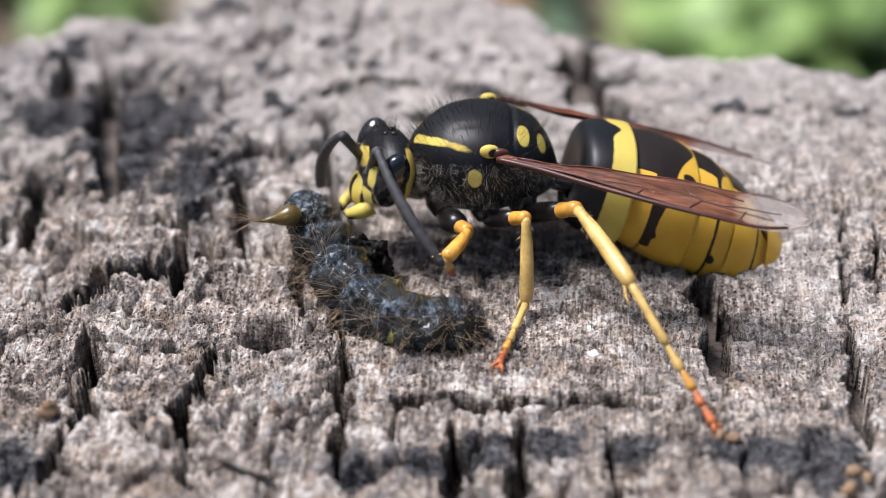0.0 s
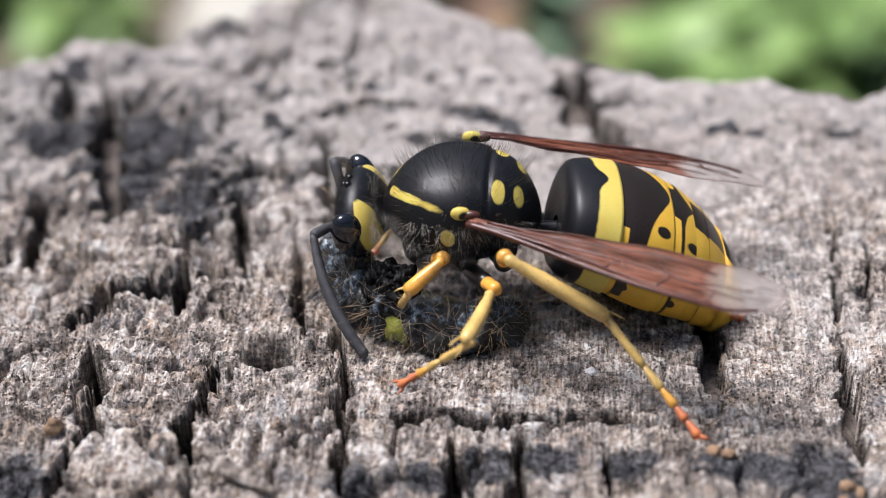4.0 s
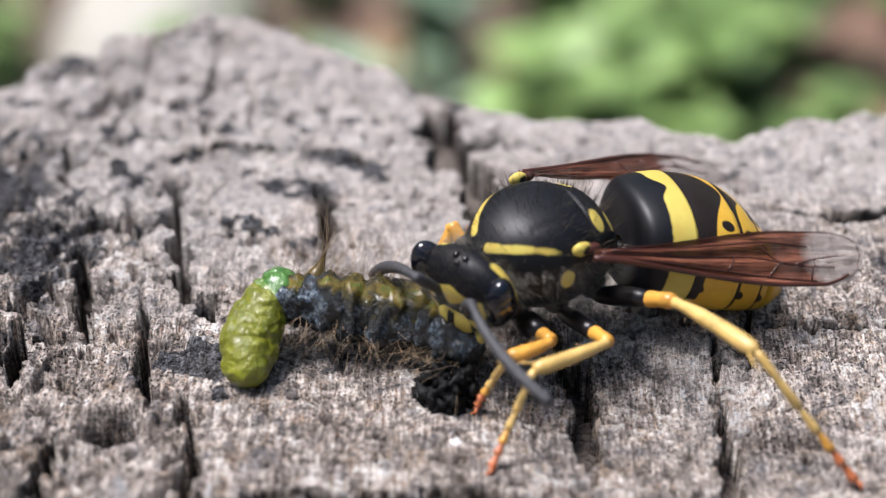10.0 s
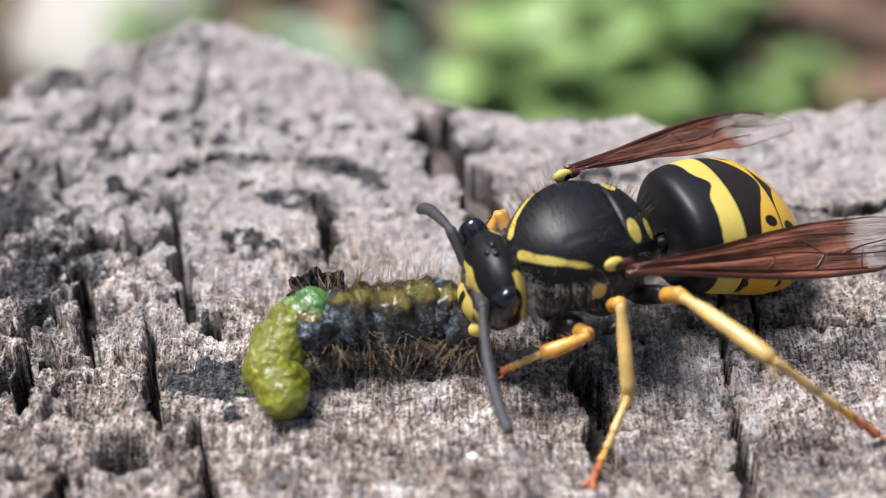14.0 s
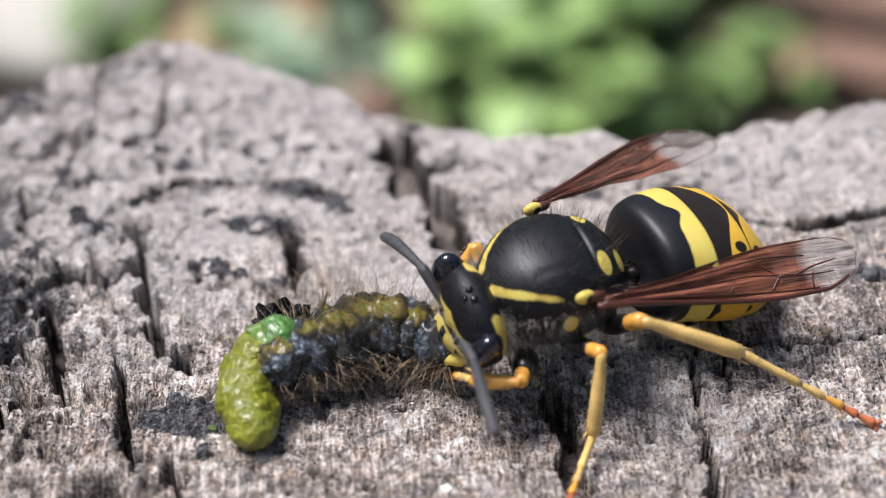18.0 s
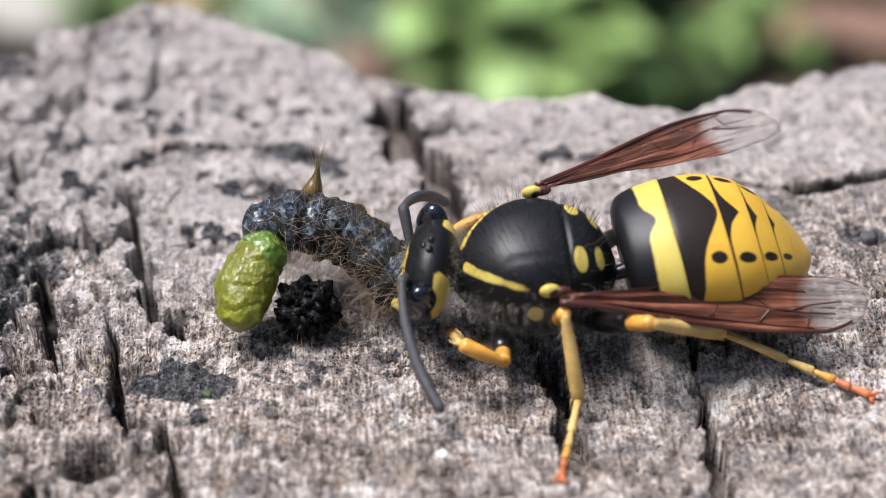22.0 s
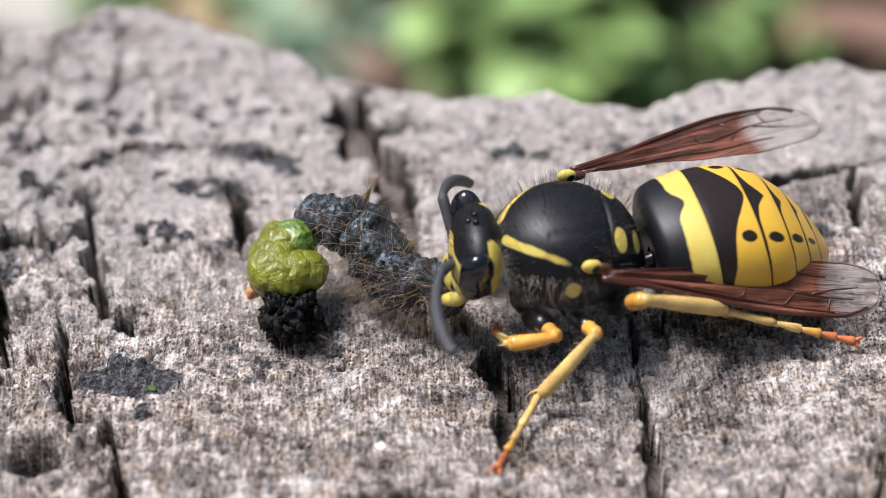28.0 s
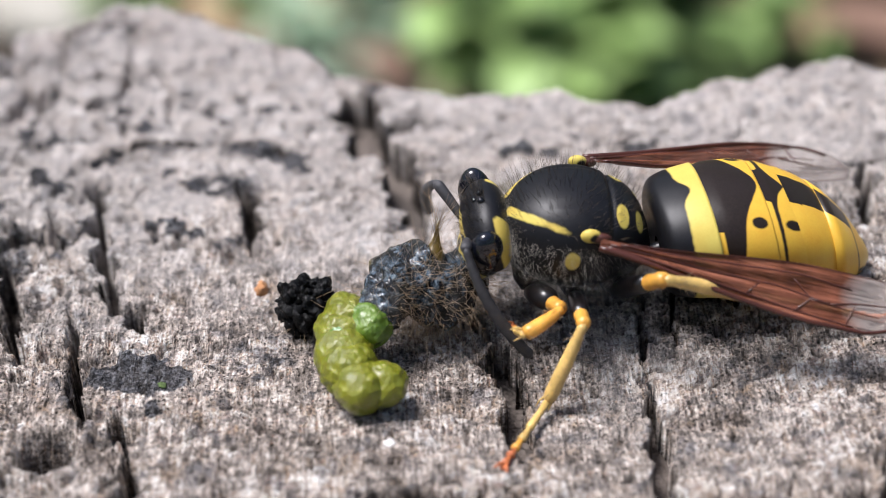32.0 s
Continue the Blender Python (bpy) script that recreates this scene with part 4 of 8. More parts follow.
def build_leg(wasp, which):
    """Thigh, shin and foot, each along +x from its joint."""
    hip, lf, lt, ls, r = LEGS[which]
    rng = random.Random(len(which))

    def spines(length, radius, count, long, parent):
        roots = []
        for _ in range(count):
            a = rng.uniform(0, math.tau)
            roots.append(((length * rng.uniform(0.08, 0.96), radius * math.cos(a), radius * math.sin(a)), (0.9, math.cos(a), math.sin(a))))
        part("leg_bristles", hair_tuft(rng, roots, long, 0.009, 0.2, 0.1), TAN_HAIR, parent, "short pale bristles")

    fat = 1.75 if which == "fore" else 1.3
    bm = tube([(0, 0, 0), (lf * 0.1, 0, 0), (lf * 0.3, 0, 0.02), (lf * 0.55, 0, 0.02), (lf * 0.72, 0, 0)], [r * 0.7, r * fat * 0.9, r * fat * 1.1, r * fat, r * 1.15], 16)
    femur = part("femur", bm, LEG_DARK, wasp, "black thigh with an amber knee")
    part("knee", tube([(lf * 0.66, 0, 0), (lf * 0.74, 0, 0), (lf * 0.86, 0, 0.01), (lf * 0.95, 0, 0), (lf * 1.01, 0, 0), (lf * 1.03, 0, 0)], [r * 1.1, r * 1.14, r * 1.0, r * 1.12, r * 0.95, r * 0.4], 16), KNEE, femur)
    bm = tube([(-0.02, 0, 0), (lt * 0.04, 0, 0), (lt * 0.1, 0, 0.02), (lt * 0.3, 0, 0.05), (lt * 0.6, 0, 0.05), (lt * 0.86, 0, 0.02), (lt * 0.96, 0, 0), (lt * 1.01, 0, 0)], [r * 0.5, r * 0.82, r * 0.72, r * 0.95, r * 1.08, r * 1.12, r * 1.0, r * 0.45], 16)
    tibia = part("tibia", bm, KNEE if which == "fore" else LEG_YELLOW, wasp, "amber yellow shin")
    spines(lt, r * 0.95, 60, 0.22, tibia)
    for s in (1, -1):
        part("spur", tube([(lt * 0.96, s * r * 0.6, -r * 0.5), (lt * 1.06, s * r * 0.9, -r * 1.2), (lt * 1.16, s * r, -r * 1.5)], [0.045, 0.035, 0.01], 6), LEG_YELLOW, tibia)
    cuts = [0, 0.44, 0.62, 0.76, 0.87, 1.0]
    bm = tube([(0, 0, 0), (ls * 0.03, 0, 0), (ls * 0.2, 0, -0.01), (ls * 0.40, 0, -0.02), (ls * 0.44, 0, -0.02)], [r * 0.4, r * 0.62, r * 0.52, r * 0.64, r * 0.45], 14)
    tarsus = part("tarsus", bm, LEG_YELLOW, wasp, "jointed amber foot with rusty end")
    spines(ls * 0.9, r * 0.5, 46, 0.16, tarsus)
    for q in range(1, 5):
        a, b = ls * cuts[q], ls * cuts[q + 1]
        flare = 0.72 if q > 1 else 0.64
        bm = tube([(a - 0.03, 0, -0.02), (a + (b - a) * 0.2, 0, -0.02), (a + (b - a) * 0.7, 0, -0.03), (b - 0.05, 0, -0.03), (b, 0, -0.03)], [r * 0.3, r * 0.42, r * 0.6, r * flare, r * 0.4], 12)
        part("tarsal_joint", bm, LEG_RUST if q > 2 else KNEE if q == 2 else LEG_YELLOW, tarsus)
    for s in (1, -1):
        part("claw", tube([(ls - 0.03, s * 0.03, 0), (ls + 0.14, s * 0.15, 0.03), (ls + 0.26, s * 0.20, -0.10)], [0.07, 0.055, 0.012], 8), LEG_RUST, tarsus)
    bm = bmesh.new()
    ball(bm, (ls + 0.05, 0, -0.02), (0.13, 0.10, 0.06), u=12, v=8)
    part("foot_pad", bm, LEG_RUST, tarsus)
    return femur, tibia, tarsus


wasp = empty("wasp", mm(0, 0, 4), "black and yellow paper-making wasp gripping a torn caterpillar on the stump", "wasp")


# ---------------------------------------------------------------- the prey
prey = empty("caterpillar", mm(0, 0, 0), "torn hairy caterpillar, green insides spilling, held in wasp jaws", "caterpillar")


def granules(name, material, size, count, label, seed):
    """A wet clot of many small lumps and shreds."""
    rng = random.Random(seed)
    bm = bmesh.new()
    ball(bm, (0, 0, 0), [q * 0.85 for q in size], None, 48, 32, 0.5, 2.6, seed)
    for _ in range(count):
        d = Vector((rng.gauss(0, 1), rng.gauss(0, 1), rng.gauss(0, 1))).normalized()
        q = rng.uniform(0.7, 1.0)
        r = 0.04 + 0.17 * rng.random() ** 2.5
        ball(bm, (d.x * size[0] * q, d.y * size[1] * q, d.z * size[2] * q), (r * rng.uniform(0.8, 1.7), r, r * rng.uniform(0.5, 1.0)), Euler((rng.uniform(0, 3), rng.uniform(0, 3), rng.uniform(0, 3))).to_matrix(), 10, 7, 0.6, 4.0, seed + 1)
    clot = tagged(part(name, bm, material, prey), label, kind="stuff")
    roots = []
    for _ in range(60):
        a = rng.uniform(0, math.tau)
        roots.append(((size[0] * 0.8 * math.cos(a), size[1] * 0.8 * math.sin(a), -0.3 * size[2]), (0.6 * math.cos(a), 0.6 * math.sin(a), -0.7)))
    part("bristles", hair_tuft(rng, roots, 0.85, 0.0075, 0.5, 0.4), TAN_HAIR, clot, "fine tan bristles")
    return clot


def gut_lobe(size, material, seed, label):
    """A taut pebbly swelling of the gut."""
    bm = bmesh.new()
    bmesh.ops.create_icosphere(bm, subdivisions=5, radius=1.0)
    for v in bm.verts:
        d = v.co.normalized()
        p = Vector((d.x * size[0], d.y * size[1], d.z * size[2]))
        q = noise.voronoi(p * 2.3 + Vector((seed * 3.7, 0, seed)))[0]
        k = 1 + 0.16 * noise.noise(p * 1.1 + Vector((0, seed * 5.1, 0))) + 0.10 * (0.42 - q[0]) + 0.05 * noise.noise(p * 4.5)
        v.co = p * k
    return part("gut_lobe", bm, material, prey, label)


def skin_segment(length, radius, seed, label, torn=1.0, hairs=105):
    """A ring of caterpillar body: granular outside, wet where it is torn, with bristles."""
    rng = random.Random(seed)
    rings, raw, n, m = [], [], 40, 48
    for i in range(n + 1):
        u = i / n
        x = (u - 0.5) * length
        r = radius * (0.03 + 0.97 * max(0.0, math.sin(math.pi * u)) ** 0.45) * (1 + 0.05 * math.cos(u * math.tau * 3 + seed))
        ring = []
        for k in range(m):
            a = math.tau * k / m
            c, q = math.cos(a), Vector((x * 1.5 + seed * 9, math.cos(a) * 1.4, math.sin(a) * 1.4))
            g = r * (1 + 0.24 * noise.noise(q) + 0.10 * noise.noise(q * 3.3) + 0.05 * noise.noise(q * 8.0))
            ring.append((x, g * c, g * math.sin(a)))
            raw.append(torn * (0.5 + 0.62 * c) - (1 - torn) * 0.4)
        rings.append(ring)
    ob = part("skin_segment", loft(rings), SKIN, prey, label, attrs={"raw": raw})
    roots = []
    for _ in range(hairs):
        u, a = rng.uniform(-0.45, 0.45), rng.uniform(0.55 * math.pi, 2.05 * math.pi)
        c, d = math.cos(a), math.sin(a)
        roots.append(((u * length, radius * 0.8 * c, radius * 0.8 * d), (0.25 * u, c, d - 0.1)))
    part("bristles", hair_tuft(rng, roots, 1.45, 0.0075, 0.6, 0.4), TAN_HAIR, ob, "fine tan bristles")
    return ob


gut_lobes = [gut_lobe((0.80, 0.72, 0.68), EMERALD, 1, "glistening emerald green gut end")]
for k, r in enumerate((0.74, 0.78, 0.82, 0.84, 0.84, 0.80, 0.72)):
    gut_lobes.append(gut_lobe((r * 1.04, r, r * 0.94), GREEN if k else GRASSY, 2 + k, "glistening lime green gut"))
skin_segments = [skin_segment(1.8, 0.74, 21, "blackish torn skin over brown flesh", 0.75, 60), skin_segment(2.0, 0.90, 22, "slate-blue granular skin with bristles", 0.6), skin_segment(2.2, 0.96, 23, "slate-blue granular skin with bristles", 0.8),
                 skin_segment(2.2, 0.98, 24, "torn skin over wet olive flesh", 0.9), skin_segment(2.2, 0.96, 25, "torn skin over wet olive flesh", 0.9), skin_segment(2.1, 0.90, 26, "blackish granular skin with bristles", 0.6),
                 skin_segment(1.9, 0.80, 27, "blackish granular skin with bristles", 0.5, 220)]
pulp = granules("pulp", PULP, (0.98, 0.82, 0.80), 340, "wet black pulp", 12)
bm = tube([(-0.9, 0, 0), (-0.55, 0, 0), (-0.2, 0, 0.02), (0.3, 0, 0.08), (0.75, 0, 0.18), (1.3, 0.03, 0.34), (1.75, 0.05, 0.50)], [0.30, 0.55, 0.62, 0.44, 0.22, 0.09, 0.03], 14)
for v in bm.verts:
    v.co *= 0.55
hook = part("claw_end", bm, ORANGE, prey, "amber hooked body end")
rng = random.Random(6)
part("bristles", hair_tuft(rng, [((0.2 + 0.9 * rng.random(), 0, 0.25), (1.0, rng.uniform(-0.6, 0.6), rng.uniform(-0.1, 0.9))) for _ in range(22)], 1.5, 0.008, 0.3, 0.3), TAN_HAIR, hook, "long tan bristles")


# ---------------------------------------------------------------- bits on the stump
def crumb(name, x, y, size, material, label, category, seed):
    bm = bmesh.new()
    ball(bm, (0, 0, 0), size, None, 14, 10, 0.5, 1.6, seed)
    ob = part(name, bm, material)
    ob.matrix_basis = mm(x, y, height(x, y) + size[2] * 0.35, 0, 0, seed * 40)
    return tagged(ob, label, category)


build_stump()
crumb("wood_crumb", 0.9, -11.0, (0.17, 0.15, 0.12), plain("chalk_white_chip", (0.75, 0.73, 0.70), 0.7), "small chalk-white wood chip on the stump", "crumb", 1)
crumb("frass_pellet", -3.0, -3.5, (0.22, 0.20, 0.26), plain("orange_frass", (0.50, 0.24, 0.10), 0.7, relief=0.1), "small orange-brown crumb on the stump", "crumb", 2)
CHAR_AT = ((-3.3, 5.0, 0.30), (5.9, 3.9, 0.36), (5.3, 3.6, 0.26), (15.0, -2.5, 0.30))
CRUMB_AT = ((7.8, -15.8, 0.24), (7.6, -16.5, 0.27), (8.1, -16.1, 0.18), (4.3, -14.5, 0.26), (4.7, -14.7, 0.2), (-14.3, -14.6, 0.3), (-13.6, -13.4, 0.2))
CHAR = plain("charred_wood", (0.075, 0.074, 0.078), 0.8, 0.6, 2.0, relief=0.2)
for i, (x, y, r) in enumerate(CHAR_AT):
    crumb("charred_knob", x, y, (r, r * 0.8, r * 0.75), CHAR, "small charred black knob of wood on the stump", "wood knob", 30 + i)
RUSTY = plain("rusty_crumb", (0.30, 0.19, 0.11), 0.8, 0.4, 2.0, relief=0.2)
for i, (x, y, r) in enumerate(CRUMB_AT):
    crumb("wood_crumb", x, y, (r, r * 0.7, r * 0.8), RUSTY, "rusty brown rotten crumb on the stump", "crumb", 50 + i)
crumb("moss_tuft", -5.7, -8.1, (0.14, 0.11, 0.05), plain("moss_green", (0.07, 0.11, 0.03), 0.9, 0.4, 3.0, relief=0.1), "tiny green moss tuft on a dark stain", "moss", 71)
for i, (x, y) in enumerate(((-8.5, -16.8), (-9.3, -16.0))):
    bm = tube([(-1.1, 0, 0), (-0.4, 0.1, 0.1), (0.5, 0.05, 0.06), (1.1, -0.06, 0)], [0.10, 0.24, 0.22, 0.08], 7)
    ob = part("splinter", bm, WOOD)
    ob.matrix_basis = mm(x, y, max(0.1, height(x, y)) + 0.22, 0, 4, -18 - 25 * i)
    tagged(ob, "grey loose wood splinter lying in a crack", "splinter", "splinters")


# ---------------------------------------------------------------- ground and plants round the stump
def ground_material():
    m, nt, b = mat("forest_soil")
    v = coords(nt)
    n, fine = noise_tex(nt, v, 0.006, 6, 0.6), noise_tex(nt, v, 0.06, 5, 0.7)
    c = ramp(nt, n, [(0.3, (0.035, 0.025, 0.017)), (0.55, (0.13, 0.09, 0.065)), (0.75, (0.17, 0.15, 0.07))])
    c = mix(nt, 0.5, c, ramp(nt, fine, [(0.35, (0.02, 0.015, 0.011)), (0.65, (0.24, 0.175, 0.125))]))
    nt.links.new(c, b.inputs["Base Color"])
    b.inputs["Roughness"].default_value = 0.95
    bump(nt, b, fine, 1.0, 8.0)
    return m


GROUND_Z = -300.0
bm = bmesh.new()
R = [0, 100, 200, 350, 500, 700, 900, 1200, 2000, 5000, 20000, 100000, 600000]
rows_ = []
for r in R[1:]:
    rows_.append([bm.verts.new((r * math.cos(a), r * math.sin(a), GROUND_Z + (6 * noise.noise(Vector((r * math.cos(a) * 0.006, r * math.sin(a) * 0.006, 0))) if r < 3000 else 0))) for a in (math.tau * k / 64 for k in range(64))])
for a, b in zip(rows_, rows_[1:]):
    for k in range(64):
        bm.faces.new((a[k], a[(k + 1) % 64], b[(k + 1) % 64], b[k]))
bm.faces.new(rows_[0])
tagged(part("ground", bm, ground_material()), "dark forest soil with leaf litter", "ground", kind="structure")

LEAF_MATS = [plain("fresh_leaf", (0.13, 0.215, 0.055), 0.5, 0.3, 0.05), plain("pale_leaf", (0.225, 0.34, 0.10), 0.5, 0.3, 0.05), plain("bluish_leaf", (0.24, 0.35, 0.22), 0.5, 0.3, 0.05)]
DEAD = plain("dead_leaf", (0.17, 0.098, 0.066), 0.75, 0.4, 0.05)
STRAW = plain("straw", (0.27, 0.19, 0.10), 0.7, 0.3, 0.05)
PALE_STONE = plain("pale_stone", (0.40, 0.38, 0.325), 0.8, 0.15, 0.03, relief=0.5)


def leaf_blade(bm, base, direction, length, width, droop):
    d = Vector(direction).normalized()
    side = d.cross(Vector((0, 0, 1))).normalized()
    up = side.cross(d)
    prev = None
    for i in range(7):
        u = i / 6
        c = Vector(base) + d * length * u - Vector((0, 0, 1)) * droop * length * u * u
        w = width * math.sin(math.pi * min(1, 0.08 + u * 0.92)) ** 0.8
        row = [bm.verts.new(c - side * w + up * w * 0.3), bm.verts.new(c), bm.verts.new(c + side * w + up * w * 0.3)]
        if prev:
            for k in range(2):
                bm.faces.new((prev[k], prev[k + 1], row[k + 1], row[k]))
        prev = row


def weed(x, y, tall, leaves, material, label, seed, broad=0.32):
    rng = random.Random(seed)
    root = empty("weed", mm(x, y, GROUND_Z), label, "weed", "weeds behind the stump")
    for n in range(max(2, leaves // 9)):
        lean = Vector((rng.uniform(-0.5, 0.5), rng.uniform(-0.5, 0.5), 1)).normalized()
        h = tall * rng.uniform(0.6, 1.0)
        part("stem", tube([(0, 0, 0), lean * h * 0.5, lean * h + Vector((0, 0, -h * 0.03))], [1.6, 1.3, 0.6], 6), LEAF_MATS[0], root)
        bm = bmesh.new()
        for k in range(9):
            u = 0.2 + 0.8 * k / 8
            a = k * 2.4 + n
            L = tall * rng.uniform(0.22, 0.4)
            leaf_blade(bm, lean * h * u, (math.cos(a), math.sin(a), rng.uniform(0.1, 0.8)), L, L * broad, rng.uniform(0.2, 0.7))
        part("foliage", bm, material, root)
    return root


for i, (x, y, tall, leaves, kind, words) in enumerate((
        (118, 505, 44, 54, 1, "bright green weed growing behind the stump"), (142, 528, 40, 45, 0, "leafy green weed growing behind the stump"), (97, 500, 36, 45, 1, "bright green weed growing behind the stump"),
        (40, 500, 78, 63, 1, "bright green weed growing behind the stump"), (64, 480, 70, 54, 1, "bright green weed growing behind the stump"), (88, 520, 84, 63, 0, "leafy green weed growing behind the stump"), (22, 540, 70, 45, 0, "leafy green weed growing behind the stump"),
        (-30, 505, 62, 36, 2, "bluish green weed growing behind the stump"), (-78, 500, 48, 27, 0, "leafy green weed growing behind the stump"), (-110, 545, 52, 27, 0, "leafy green weed growing behind the stump"),
        (60, 590, 80, 81, 1, "bright green weed growing behind the stump"), (95, 570, 66, 72, 1, "bright green weed growing behind the stump"),
        (125, 610, 80, 63, 0, "leafy green weed growing behind the stump"), (-8, 600, 60, 36, 2, "bluish green weed growing behind the stump"),
        (40, 660, 90, 63, 0, "leafy green weed growing behind the stump"), (200, 660, 70, 36, 0, "leafy green weed growing behind the stump"),
        (-205, 560, 60, 63, 1, "bright green weed growing behind the stump"), (-235, 600, 70, 63, 0, "leafy green weed growing behind the stump"), (-262, 640, 80, 63, 1, "bright green weed growing behind the stump"), (-300, 690, 90, 45, 0, "leafy green weed growing behind the stump"),
        (-5, 556, 34, 27, 2, "bluish green weed growing behind the stump"), (30, 540, 26, 18, 0, "leafy green weed growing behind the stump"), (-62, 575, 30, 27, 0, "leafy green weed growing behind the stump"), (-95, 600, 34, 18, 1, "bright green weed growing behind the stump"), (160, 520, 26, 18, 0, "leafy green weed growing behind the stump"), (-70, 680, 60, 36, 0, "leafy green weed growing behind the stump"), (10, 760, 110, 54, 1, "bright green weed growing behind the stump"),
        (120, 780, 110, 54, 1, "bright green weed growing behind the stump"), (-100, 850, 120, 54, 0, "leafy green weed growing behind the stump"),
        (230, 850, 120, 54, 0, "leafy green weed growing behind the stump"), (350, 720, 90, 45, 1, "bright green weed growing behind the stump"))):
    weed(x, y, tall, leaves, LEAF_MATS[kind], words, 50 + i, 0.42)
rng = random.Random(12)
for i in range(44):
    bm = bmesh.new()
    L = rng.uniform(32, 60)
    leaf_blade(bm, (-L / 2, 0, 2), (1, 0, 0.12), L, L * 0.3, 0.25)
    leaf = part("dead_leaf", bm, DEAD if i % 3 else STRAW)
    leaf.matrix_basis = mm(rng.uniform(130, 300) if i < 30 else rng.uniform(-110, 40), rng.uniform(500, 660), GROUND_Z + rng.uniform(5, 12), 0, 0, rng.uniform(0, 360))
    tagged(leaf, "curled red-brown dead leaf on the soil" if i % 3 else "dry straw-coloured leaf on the soil", "dead leaf", "dead leaves on the soil")
bm = tube([(0, 0, 0), (4, 6, 40), (-4, 10, 90), (-10, 12, 150)], [3.4, 3.0, 2.6, 1.8], 8)
stalk = part("dry_stalk", bm, STRAW)
stalk.matrix_basis = mm(-28, 590, GROUND_Z - 2)
tagged(stalk, "dry straw-coloured plant stalk standing in the soil", "stalk")
bm = bmesh.new()
ball(bm, (0, 0, 0), (46, 74, 30), None, 40, 28, 0.15, 1.2, 3)
stone = part("stone", bm, PALE_STONE)
stone.matrix_basis = mm(-141, 634, GROUND_Z + 10)
tagged(stone, "pale cream stone lying on the forest floor", "stone")


def skylight_screen():
    """Unseen shrubs added all round to block low sky light, far behind the camera and the weeds."""
    rng = random.Random(31)
    bm = bmesh.new()
    for _ in range(5200):
        a, r = rng.uniform(0, math.tau), rng.uniform(2300, 3600)
        z = GROUND_Z + 2300 * rng.random() ** 1.3
        leaf_blade(bm, (r * math.cos(a), r * math.sin(a), z), (rng.uniform(-1, 1), rng.uniform(-1, 1), rng.uniform(-0.6, 0.6)), rng.uniform(160, 300), rng.uniform(50, 90), 0.3)
    tagged(part("shrubs", bm, LEAF_MATS[0]), "unseen ring of green shrubs added to block low sky light", "shrubs", kind="stuff")


skylight_screen()


# ---------------------------------------------------------------- what moves
build_thorax(wasp)
head = build_head(wasp)
abdomen, rings_of_abdomen = build_abdomen(wasp)
scape_near, scape_far = build_scape(head), build_scape(head)
antenna_near, antenna_far = build_flagellum(head), build_flagellum(head)
wing_near, wing_far = build_wing(wasp, 1), build_wing(wasp, -1)
limbs = {(which, s): build_leg(wasp, which) for which in LEGS for s in (1, -1)}

